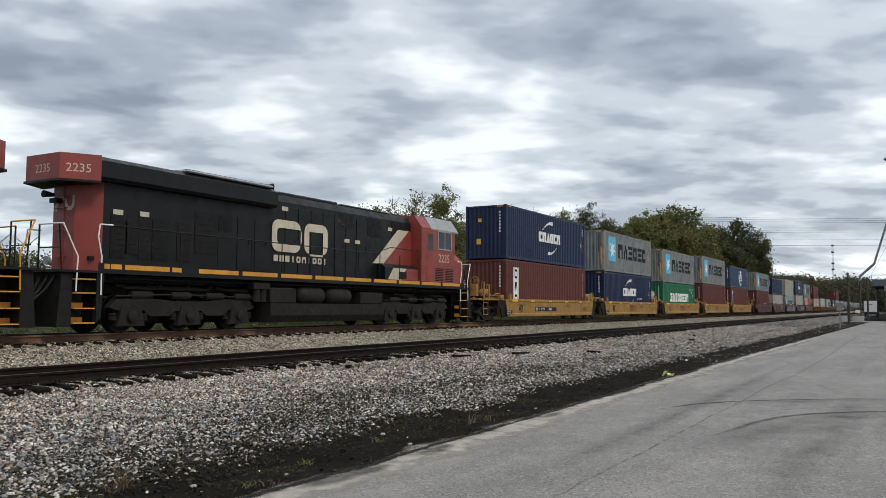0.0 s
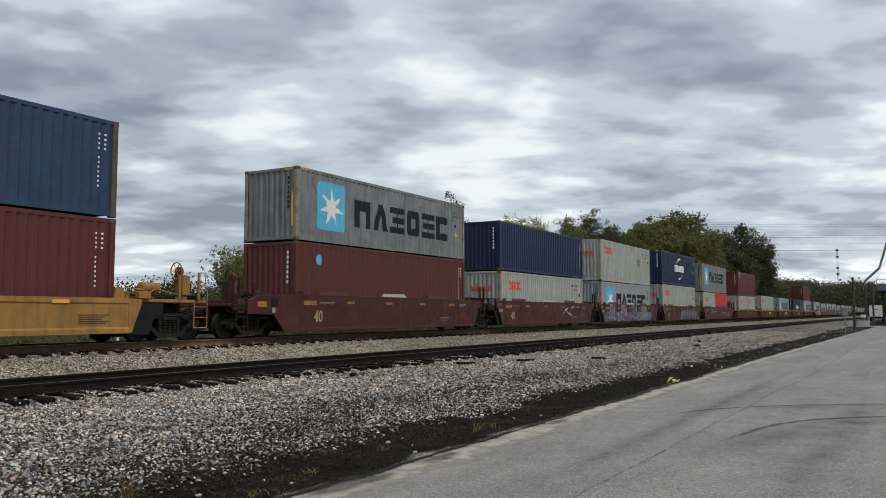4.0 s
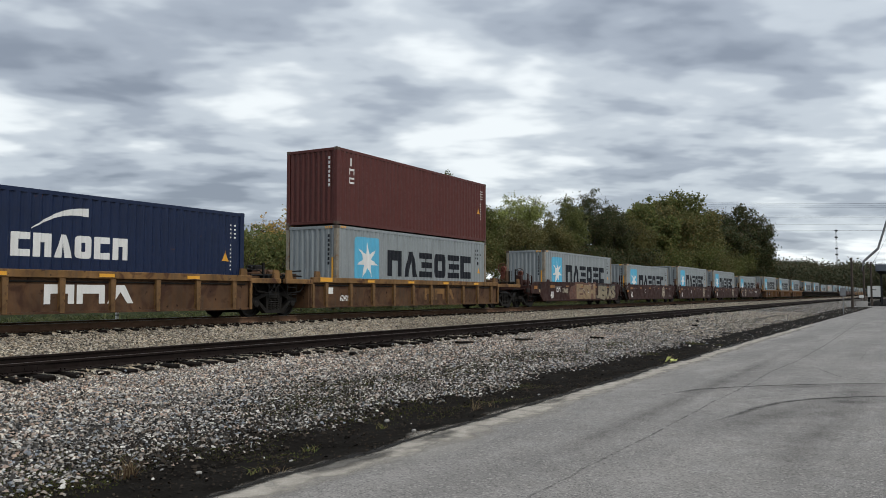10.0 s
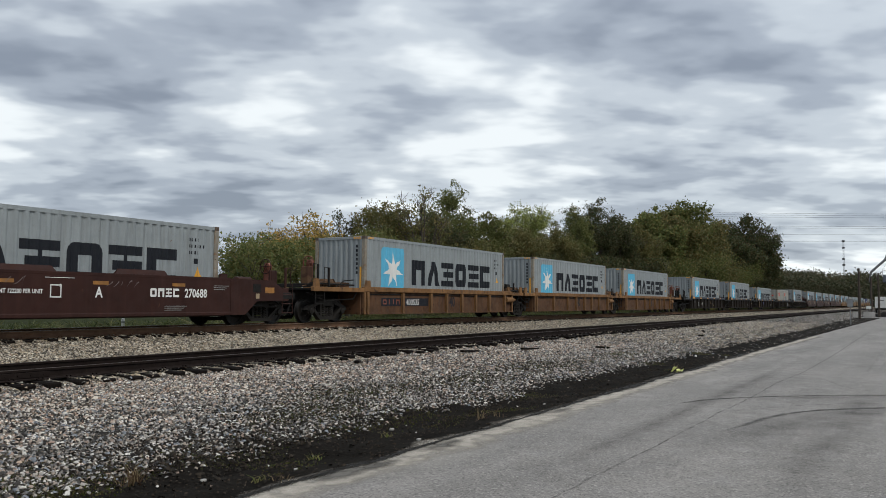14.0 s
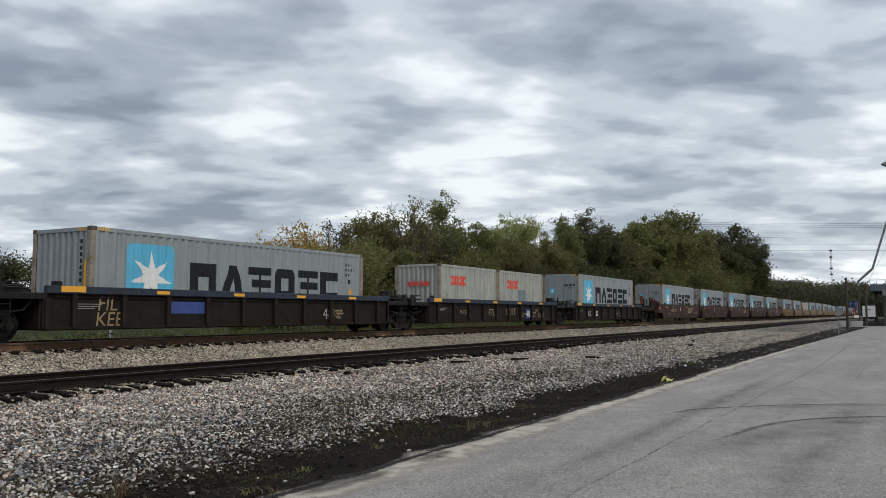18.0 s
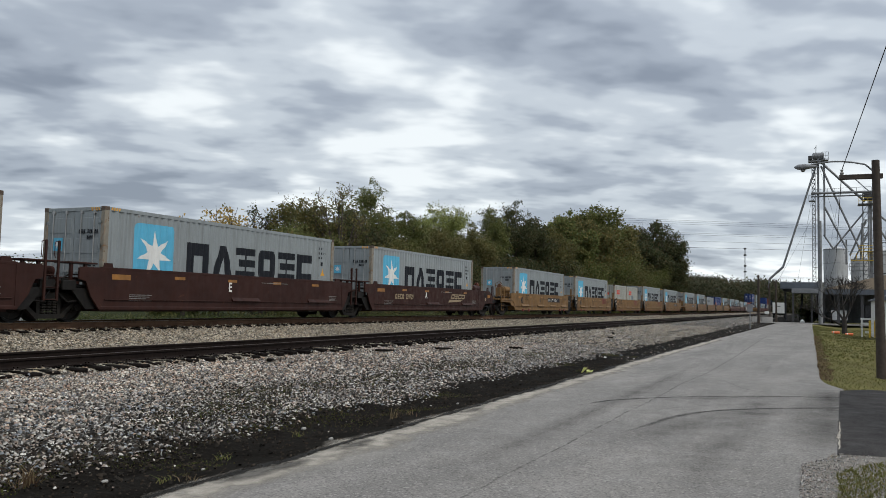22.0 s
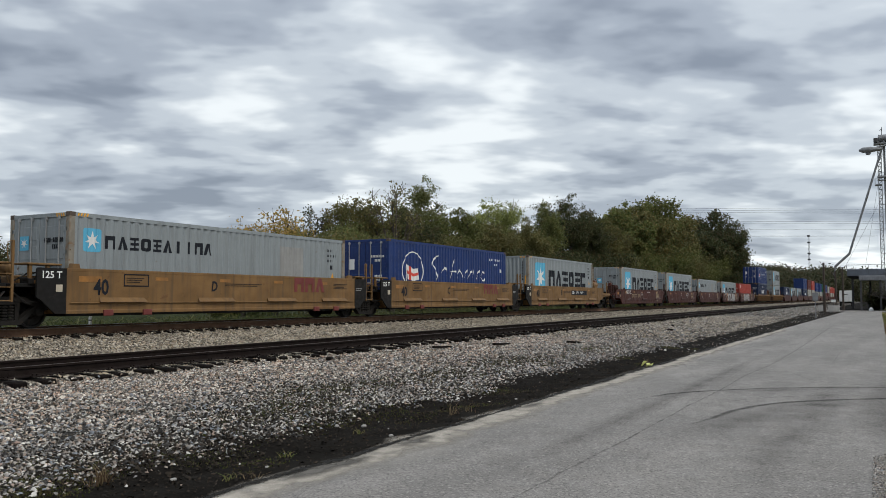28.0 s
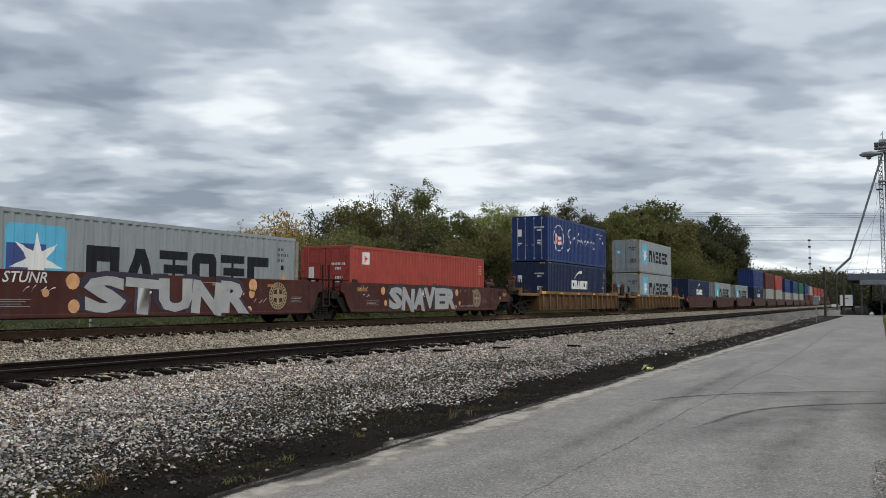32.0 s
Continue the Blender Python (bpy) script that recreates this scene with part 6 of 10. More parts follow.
def spray(ob, x0, x1, z0, z1, fill, edge, dots, seed):
    """Bulging sprayed shapes on a car's side."""
    rnd = random.Random(seed)
    n = max(2, round((x1 - x0) / 1.05))
    big, mid, cut = [], [], []
    for i in range(n):
        cx, cz = x0 + (i + 0.5) * (x1 - x0) / n + rnd.uniform(-0.1, 0.1), (z0 + z1) / 2 + rnd.uniform(-0.06, 0.06)
        rx, rz = (x1 - x0) / n * 0.56, (z1 - z0) * 0.46
        ph, k2 = rnd.uniform(0, 6), rnd.choice((2, 3, 3, 4))
        rad = lambda a: 0.86 + 0.2 * math.sin(k2 * a + ph) + 0.08 * math.sin(5 * a - ph)
        pts = [(math.cos(2 * math.pi * k / 26), math.sin(2 * math.pi * k / 26), rad(2 * math.pi * k / 26)) for k in range(26)]
        big.append([(cx + rx * 1.14 * c * r, min(z1 + 0.04, max(z0 - 0.04, cz + rz * 1.14 * s * r))) for c, s, r in pts])
        mid.append([(cx + rx * c * r, min(z1, max(z0, cz + rz * s * r))) for c, s, r in pts])
        side = rnd.choice((-1, 1))
        cut.append(sickle(cx - 0.3 * rx, cz + 0.55 * rz * side, cx + 0.35 * rx, cz - 0.35 * rz * side, 0.25 * rz * side, 0.16))
    flat = lambda x: 0.0
    for k, o in enumerate(big):
        part("sprayed_outline", conform([o], flat, [], -1.506, 0.003 + 0.0004 * k), SPRAY[edge], ob, "sprayed outline")
    for k, (o, c) in enumerate(zip(mid, cut)):
        part("sprayed_shape", conform([o], flat, [], -1.506, 0.0075 + 0.0004 * k), SPRAY[fill if isinstance(fill, str) else fill[k % len(fill)]], ob, "sprayed bulging shape")
        part("sprayed_outline", conform([c], flat, [], -1.506, 0.0125 + 0.0004 * k), SPRAY[edge], ob)
    spots = []
    for k in range(10 if dots else 0):
        spots.append(disc(rnd.uniform(x0, x1), rnd.uniform(z0, z1), rnd.uniform(0.06, 0.16), rnd.uniform(0.06, 0.14), 12))
        part("sprayed_dot", conform([spots[-1]], flat, [], -1.506, 0.017), SPRAY[dots], ob)


def well_car(style, left, right, gap_l, gap_r, unit="", note="", detail=True):
    st = STYLE[style]
    paint, chord, dark, top, bot, wl, build, deck, words = st
    ob = thing("well_car", words, "railway wagon", "well cars of the train")
    prof = made(("side_panel", style), lambda: Build().run(side_profile(top, bot, "lip" if style == "ya" else build), 0, wl))
    mirror = Matrix.Diagonal((1, -1, 1, 1))
    for m in (None, mirror):
        part("side_panel", prof, paint, ob, "", m)
        if build == "posts":
            part("top_chord", made(("top_chord", style), lambda: Build().box(-0.02, wl + 0.02, -1.52, -1.36, top - 0.19, top, 0.012)), chord, ob, "", m)
    part("floor", made(("floor", style), lambda: Build().box(0.1, wl - 0.1, -1.36, 1.36, 0.30, 0.41)), dark, ob)
    if build == "posts":
        n = 10 if wl < 15 else 14
        pm = made(("post", style), lambda: Build().slab([(-0.055, bot + 0.02), (0.055, bot + 0.02), (0.075, top - 0.2), (-0.075, top - 0.2)], -1.535, -1.42))
        for x in (0.2, 2.65, 4.85, 6.2, 7.6, 8.95, 10.35, 12.05) if style == "ge" else [wl * (i + 0.5) / n for i in range(n)]:
            part("post", pm, chord if style in ("gc", "ge", "z5") else paint, ob, "", (x, 0, 0))
        part("conduit", made(("conduit", style), lambda: Build().rod((0.2, -1.44, top - 0.28), (wl - 0.2, -1.44, top - 0.28), 0.02, n=6)), dark, ob)
    if build == "ledge" and note not in ("silver", "grey"):
        rl = made(("ledge_rail", style), lambda: Build().rod((0.1, -1.525, 0.80), (wl - 0.1, -1.525, 0.80), 0.016, n=6))
        part("side_pipe", rl, paint, ob, "", (0, 0, -0.16))
        lm = made(("ledge", style), lambda: Build().add([(0, -1.50, 0.98), (1.45, -1.50, 0.98), (1.5, -1.60, 0.86), (-0.05, -1.60, 0.86), (1.45, -1.50, 0.84), (0, -1.50, 0.84)],
                                                       [(0, 1, 2, 3), (3, 2, 4, 5), (0, 3, 5), (1, 4, 2)]))
        for x in ((1.0, 4.5, 7.6, 10.6) if style == "yh" else (5.6, 10.2)):
            part("ledge", lm, paint, ob, "", (x, 0, -0.2))
        if style == "yh":
            jm = made(("jacking_pad",), lambda: Build().box(0, 0.3, -1.56, -1.50, 0.30, 0.46, 0.01))
            for x in (1.1, 2.4, 10.1, 11.3):
                part("jacking_pad", jm, MAROON_MARK, ob, "", (x, 0, 0))
    car_end(ob, st, 0.0, -1, gap_l, left, detail)
    car_end(ob, st, wl, 1, gap_r, right, detail)
    if left == "end":
        truck(ob, -1.75)
    truck(ob, wl + (1.75 if right == "end" else gap_r))
    if not detail:
        return ob
    # reflectors and markings on the side towards the road
    yz = -1.524 if build == "posts" else -1.532
    rm = made(("reflector",), lambda: Build().box(0, 0.46, -0.003, 0.0, 0, 0.10))
    for k in range(5 if style != "ge" else 0):
        x, z = (0.35, top - 0.15) if k == 0 else (k * wl / 5 + 0.3, top - 0.15)
        if build == "smooth" and style != "ya":
            z = top - 0.30 if k else top - 0.36
        elif build == "ledge":
            z = top - 0.26 if k else top - 0.34
        if note == "teal":
            part("panel_patch", Build().box(x - 0.3, x + 0.76, -1.532, -1.50, top - 0.52, top - 0.01, 0.004), paint, ob, "clean brown patch round the reflector")
        part("reflector", rm, YELLOW_MARK if build == "posts" or style == "ya" else REFLECT, ob, "yellow reflector strip", Matrix.Translation((x, yz if build == "posts" or style == "ya" else -1.533 if note in ("teal", "tan") else -1.504, z)) @ Matrix.Diagonal((1.5 if k == 0 else 1, 1, 1.5 if k == 0 else 0.9, 1)))
    face = -1.5105 if build != "posts" else -1.4265
    txt = lambda words, h, x, z, mat, slant=0.0: tagged(part("lettering", letters(words, h, slant, 0.035, 0.82), mat, ob, "painted marking", (x, face, z)), kind="stuff")
    bars = lambda x, z, w, rows, mat: part("small_print", made(("small_print", round(w, 2), rows), lambda: [b for b in [Build()] for k in range(rows) if b.box(0, w * (1 - 0.25 * (k % 3) / 2), -0.002, 0, -0.055 * k, -0.055 * k + 0.015)][0]),
                                           mat, ob, "rows of small print", (x, face, z))
    plain = lambda codes, x, z, w, h, mat, name="lettering": part(name, conform(shape_row(codes, x, z, w, h), lambda q: 0.0, [], face, 0.001), mat, ob, "row of painted block shapes")
    ink = BLACK_MARK if style in ("ya", "yh", "ge") else WHITE_MARK
    mid = (top + bot) / 2
    if style == "nk" or style == "bn" and unit == "A":
        for k, x in enumerate((1.2, 5.2, 8.6)):
            part("top_flap", made(("top_flap",), lambda: Build().add([(0, -1.50, 0), (1.7, -1.50, 0), (1.62, -1.44, 0.13), (0.08, -1.44, 0.13), (1.7, -1.40, 0), (0, -1.40, 0)], [(0, 1, 2, 3), (3, 2, 4, 5), (0, 3, 5), (1, 4, 2), (0, 5, 4, 1)])),
                 paint if k != 1 or unit else GREY_MARK, ob, "" if k != 1 or unit else "pale bare flap on the top edge", (x, 0, top + 0.002))
    if style == "ya":
        txt("40", 0.42, 1.2, 0.48, BLACK_MARK, 0.12)
        part("plate", Build().box(-0.35, 0.35, face - 0.004, face, 0.36, 0.58), BLACK_MARK, ob, "small black plate")
        part("lettering", letters("125-T", 0.15), WHITE_MARK, ob, "white marking", (-0.32, face - 0.006, 0.40))
        if note == "num":
            part("plate", Build().box(3.4, 6.6, face - 0.003, face, 0.55, 0.76), BLACK_MARK, ob, "black number plate")
            part("lettering", conform(shape_row("oiin", 3.55, 0.59, 1.2, 0.14), lambda q: 0, [], face - 0.003, 0.002), WHITE_MARK, ob, "white block shapes")
            part("lettering", letters("74588", 0.14, 0.2), WHITE_MARK, ob, "white number", (5.3, face - 0.006, 0.59))
        else:
            part("emblem", conform(shape_row("nna", 5.35, 0.50, 1.7, 0.46, 0.1, 0.34), lambda q: 0, [], face, 0.001), MAROON_MARK, ob, "maroon block shapes")
        bars(1.0, 0.92, 1.1, 2, BLACK_MARK), bars(8.2, 0.9, 0.9, 3, BLACK_MARK), bars(11.2, 0.75, 0.9, 5, BLACK_MARK)
    elif style == "yh":
        txt("40", 0.40, 0.8, 0.86, BLACK_MARK)
        if unit:
            txt(unit, 0.3, 5.0, 0.98, BLACK_MARK, 0.15)
        part("frame_box", conform([rect(1.75, 1.08, 0.85, 0.34), rect(1.78, 1.11, 0.79, 0.28)], lambda q: 0, [], face, 0.001), BLACK_MARK, ob)
        bars(1.84, 1.3, 0.6, 3, BLACK_MARK), bars(5.6, 1.2, 1.7, 2, BLACK_MARK), bars(11.3, 1.28, 0.9, 4, BLACK_MARK)
        if note == "num":
            part("plate", Build().box(7.0, 10.2, face - 0.003, face, 0.98, 1.28), BLACK_MARK, ob, "black number plate")
            part("lettering", conform(shape_row("oiin", 7.2, 1.04, 1.2, 0.18), lambda q: 0, [], face - 0.003, 0.002), WHITE_MARK, ob, "white block shapes")
            part("lettering", letters("760816" if unit == "A" else "759399", 0.18), WHITE_MARK, ob, "white number", (8.7, face - 0.006, 1.04))
        else:
            part("emblem", conform(shape_row("nna", 9.0, 0.98, 1.75, 0.5, 0.08, 0.34), lambda q: 0, [], face, 0.001), MAROON_MARK, ob, "maroon block shapes")
        if left == "joint":
            tagged(part("lettering", letters("125 T", 0.17, 0, 0.03), WHITE_MARK, ob, "white marking", (-0.72, -1.516, top - 0.26)), kind="stuff")
    elif style in ("nk", "bn"):
        txt("40", 0.40, 11.5 if style == "nk" and unit else 0.9 if style == "nk" else 0.42, 0.5, WHITE_MARK if style == "bn" else TAN_MARK, 0.1)
        bars(12.0 if unit == "A" else 11.4, 1.2, 0.6, 3, GREY_MARK), bars(10.2 if unit == "A" else 11.4 if style == "bn" else 9.6, 0.6, 0.8, 3, GREY_MARK), bars(1.2, 1.18, 0.9, 2, GREY_MARK)
        if unit:
            txt(unit, 0.26, 7.6 if style == "nk" else 8.0 if unit == "A" else 5.0 if unit == "B" else 4.1, 0.84 if style == "bn" else 0.78, WHITE_MARK)
        if left == "joint":
            tagged(part("lettering", letters("125 T", 0.13, 0, 0.02), GREY_MARK, ob, "faded marking", (-0.66, -1.516, top - 0.28)), kind="stuff")
            part("reflector", Build().box(-0.5, -0.06, -1.515, -1.51, top - 0.58, top - 0.42), REFLECT, ob, "faded reflector patch")
        if style == "bn" and unit != "B":
            part("emblem", conform(seal(9.65 if unit != "A" else 2.7, 0.90, 0.46), lambda q: 0, [], face, 0.001), CREAM_MARK, ob, "round cream emblem with a cross")
        if style == "bn":
            bars(6.6, 1.30, 0.8, 1, WHITE_MARK), bars(7.0, 1.14, 0.04, 2, WHITE_MARK)
        if style == "bn" and unit in "AB":
            txt("LD LMT 122200 PER UNIT", 0.10, 5.25, 0.92, WHITE_MARK)
            part("frame_box", conform([rect(6.75, 0.82, 0.30, 0.32), rect(6.78, 0.85, 0.24, 0.26)], lambda q: 0, [], face, 0.001), WHITE_MARK, ob)
        if style == "bn" and unit == "B":
            plain("on", 1.35, 0.86, 0.6, 0.26, WHITE_MARK)
            txt("270688", 0.26, 2.3, 0.82, CREAM_MARK)
        if style == "bn" and unit == "A":
            for x, z, w, h in ((3.5, 0.98, 1.6, 0.36), (5.6, 1.08, 0.7, 0.26), (8.3, 1.1, 1.2, 0.2)):
                scribble(ob, x, z, w, h, "faded", int(x * 10))
        if note == "num":
            plain("onzc", 8.75 if style == "nk" else 1.0 if unit != "A" else 9.7, 0.72 if style == "nk" else 0.86, 1.0, 0.24, TAN_MARK if style == "nk" else WHITE_MARK)
            if style == "nk":
                txt("LD LMT 120,700 PER UNIT", 0.085, 4.1, 0.92, WHITE_MARK)
                part("sprayed_word", letters("DEPOE", 0.44, 0.1, 0.02, 0.72), SPRAY["teal"], ob, "hand-sprayed word", (2.55, face - 0.002, 0.84))
            txt("270688" if style == "bn" else "252218", 0.24, 10.0 if style == "nk" else 2.15 if unit != "A" else 10.9, 0.72 if style == "nk" else 0.86, WHITE_MARK if style == "bn" else TAN_MARK)
    elif style in ("bs", "br"):
        if unit:
            txt(unit, 0.3, 5.4, 0.98, WHITE_MARK)
        bars(1.0, 0.78, 0.9, 4, GREY_MARK), bars(7.2, 1.32, 1.6, 1, GREY_MARK), bars(11.7, 0.9, 0.6, 4, GREY_MARK)
        if style == "br":
            part("emblem", conform(seal(11.0, 0.94, 0.46), lambda q: 0, [], face, 0.001), TAN_MARK, ob, "round cream emblem with a cross")
            if note == "num":
                plain("ozco", 2.3, 0.84, 1.5, 0.26, TAN_MARK)
                txt("237762", 0.26, 4.1, 0.84, TAN_MARK)
                txt("WELL LD LMT 121,000", 0.07, 7.3, 1.24, WHITE_MARK)
                part("sprayed_word", letters("MILDUE...", 0.3, 0.15), SPRAY["white"], ob, "hand-sprayed word", (0.5, face - 0.002, 1.12))
        else:
            if note == "num":
                plain("ozco", 2.1, 0.9, 0.9, 0.24, TAN_MARK)
                txt("239729", 0.24, 3.2, 0.9, TAN_MARK)
            if unit in "BDA":
                part("emblem", conform([[(x + (z - 0.9) * 0.5, z) for x, z in o] for o in shape_row("ozco", 8.6, 0.98, 1.9, 0.26, 0.08, 0.28)], lambda q: 0, [], face, 0.001), TAN_MARK, ob, "slanted tan block shapes")
                part("emblem_bar", conform([[(8.3, 0.78), (10.0, 0.84), (10.3, 0.93), (8.5, 0.93)]], lambda q: 0, [], face, 0.001), TAN_MARK, ob)
    elif style == "gc":
        part("emblem", conform(shape_row("nna", 7.6, 0.50, 2.6, 0.48, 0.08, 0.36), lambda q: 0, [], face, 0.001), WHITE_MARK if unit != "n" else OCHRE_CAR, ob, "white block shapes")
        part("plate", Build().box(0.9, 1.2, face - 0.003, face, 0.75, 0.98), WHITE_MARK, ob, "small white plate")
        if note == "num":
            txt("62405", 0.2, 1.6, 0.5, WHITE_MARK, 0.15)
    elif style == "ge":
        txt("40", 0.42, 6.55, 0.58, BLACK_MARK)
        part("actuator", Build().rod((12.2, -1.47, 0.90), (13.0, -1.47, 0.90), 0.13, n=12).rod((13.0, -1.47, 0.90), (13.3, -1.47, 0.90), 0.05, n=8), BRONZE_CHORD, ob, "rusty air cylinder at the car's end")
        if note == "num":
            part("plate", Build().box(1.2, 4.7, face - 0.003, face, 0.60, 0.92), BLACK_MARK, ob, "black number plate")
            part("lettering", conform(shape_row("oiin", 1.3, 0.66, 1.2, 0.20), lambda q: 0, [], face - 0.003, 0.002), RUST_RED, ob, "faded block shapes")
            part("lettering", letters("400535", 0.24, 0.15), WHITE_MARK, ob, "white number", (2.95, face - 0.006, 0.64))
    elif style == "bk":
        rnd = random.Random(unit + note)
        if note == "num":
            txt("15283", 0.32, 3.6, 0.58, WHITE_MARK)
            plain("nic", 2.2, 0.58, 0.9, 0.32, GREY_MARK)
        elif unit:
            part("lettering", letters("48", 0.38), WHITE_MARK if unit == "w" else GREY_MARK, ob, "painted marking", (10.55 if unit == "w" else 10.8, face - 0.006, 0.53))
        bars(0.8, 0.95, 0.8, 3, GREY_MARK)
        if unit == "b":
            for words, h, x, z in (("FIL", 0.36, 1.45, 0.80), ("KEE", 0.36, 1.4, 0.40)):
                part("sprayed_word", letters(words, h, 0.1), SPRAY["tan"], ob, "hand-sprayed word", (x, face - 0.002, z))
            part("plate", Build().box(3.75, 5.2, face - 0.003, face, 0.72, 1.06), BLUE_MARK, ob, "dark blue plate")
        if unit == "w":
            part("plate", Build().box(10.52, 11.1, face - 0.003, face, 0.45, 1.0), BLUE_BOX, ob, "blue panel")
            for words, h, x, z in (("FTL", 0.34, 5.9, 0.62), ("COST", 0.34, 7.9, 0.66), ("SAME", 0.26, 12.2, 0.5), ("HX", 0.2, 11.85, 0.8), ("WOK", 0.2, 2.9, 0.7)):
                part("sprayed_word", letters(words, h, 0.12), SPRAY["tan"], ob, "hand-sprayed word", (x, face - 0.002, z))
        for k in range(2):
            x = rnd.uniform(6, 13)
            b = [sickle(x, 0.5, x + rnd.uniform(0.1, 0.5), rnd.uniform(0.8, 1.0), rnd.uniform(-0.1, 0.1), 0.07), sickle(x + 0.3, 0.9, x + rnd.uniform(0.4, 0.9), 0.55, rnd.uniform(-0.1, 0.1), 0.06),
                 rect(x + 0.55, rnd.uniform(0.5, 0.8), 0.4, 0.06)]
            for o in b:
                part("sprayed_stroke", conform([o], lambda q: 0, [], face, 0.001 + 0.001 * b.index(o)), SPRAY["tan"], ob, "sprayed pale stroke")
    for words, h, x, z in {"C": (("420", 0.5, 7.95, 0.86), ("666", 0.18, 11.6, 1.18)), "D": (("666", 0.2, 0.9, 0.84),)}.get(unit, ()) if style == "br" else ():
        tagged(part("sprayed_word", letters(words, h, 0.2), SPRAY["silver"], ob, "hand-sprayed figures", (x, face - 0.002, z)), kind="stuff")
    if note == "teal":
        part("sprayed_field", conform([[(0.02, 0.22), (7.5, 0.22), (7.7, 0.9), (7.4, 1.42), (0.02, 1.42)]], lambda q: 0, [], -1.506, 0.002), SPRAY["dusk"], ob, "dusky purple sprayed field")
        part("sprayed_field", conform([[(7.5, 0.22), (11.2, 0.22), (11.5, 0.8), (11.2, 1.36), (7.42, 1.42), (7.7, 0.9)]], lambda q: 0, [], -1.506, 0.002), SPRAY["blue"], ob, "pale blue sprayed field")
        spray(ob, 0.1, 4.0, 0.22, 1.4, ("dusk", "lilac"), "silver", "black", 3)
        spray(ob, 3.8, 7.4, 0.22, 1.4, ("lilac", "dusk", "dusk"), "silver", "black", 5)
        spray(ob, 7.5, 11.4, 0.22, 1.36, ("blue", "tan", "cream"), "black", "teal", 8)
    elif note == "lilac":
        part("sprayed_field", conform([[(5.0, 0.24), (6.0, 0.24), (6.4, 1.0), (5.6, 1.0)], [(11.4, 0.24), (12.4, 0.24), (12.0, 0.6)]], lambda q: 0, [], face, 0.001), SPRAY["teal"], ob, "teal sprayed field")
        spray(ob, 6.3, 11.4, 0.24, 1.25, "lilac", "black", "", 11)
    elif note == "tan":
        part("sprayed_field", conform([[(3.5, 0.40), (7.9, 0.40), (8.3, 0.7), (8.2, 1.30), (7.4, 1.43), (5.2, 1.44), (4.9, 1.36), (3.7, 1.2), (3.4, 0.8)]], lambda q: 0, [], -1.506, 0.002), SPRAY["russet"], ob, "russet sprayed field")
        sprayed_word(ob, "ESH", 4.7, 8.1, 0.42, 1.42, "tan", "russet", 13)
        sprayed_word(ob, "JERAS", 8.4, 12.3, 0.44, 1.36, "cream", "black", 17)
    elif note == "silver":
        sprayed_word(ob, "STUNR", 3.45, 9.5, 0.42, 1.46, "silver", "purple", 21)
        sprayed_dots(ob, [(3.05, 1.25, 0.2), (3.1, 0.62, 0.17), (2.3, 0.95, 0.1), (9.75, 1.28, 0.2), (9.2, 0.55, 0.08), (9.6, 0.5, 0.1), (9.7, 1.0, 0.14), (8.9, 1.05, 0.07), (7.35, 0.6, 0.09), (5.6, 1.2, 0.09), (9.3, 1.0, 0.05)], "peach")
        tagged(part("sprayed_word", letters("STUNR", 0.26, 0.25, 0.02), SPRAY["white"], ob, "hand-sprayed word", (1.15, face - 0.003, 1.2)), kind="stuff")
        for k, (x, z, w, h, mat) in enumerate(((1.7, 0.96, 0.8, 0.18, "white"), (0.1, 0.95, 1.1, 0.34, "silver"), (0.2, 0.5, 1.0, 0.36, "navy"), (9.8, 0.7, 0.6, 0.16, "white"))):
            scribble(ob, x, z, w, h, mat, 60 + k)
    elif note == "grey":
        sprayed_word(ob, "SNAVER", 2.7, 8.6, 0.42, 1.44, "silver", "black", 25)
        sprayed_dots(ob, [(2.2, 1.2, 0.16), (2.4, 0.7, 0.12), (8.8, 1.2, 0.16), (9.1, 0.7, 0.1), (8.7, 0.5, 0.09)], "peach")
        for k, (x, z, w, h) in enumerate(((0.5, 1.2, 0.7, 0.2), (0.7, 0.9, 0.6, 0.2), (9.1, 1.2, 0.7, 0.18), (9.0, 0.5, 1.6, 0.12))):
            scribble(ob, x, z, w, h, "white", 70 + k)
    elif note == "white":
        for o in (sickle(8.0, 0.6, 9.0, 1.1, 0.1, 0.1), sickle(8.3, 1.2, 9.6, 0.7, -0.1, 0.08), sickle(9.2, 0.7, 9.9, 1.2, 0.15, 0.08)):
            part("sprayed_stroke", conform([o], lambda q: 0, [], face, 0.001), SPRAY["white"], ob, "white sprayed stroke")
    return ob


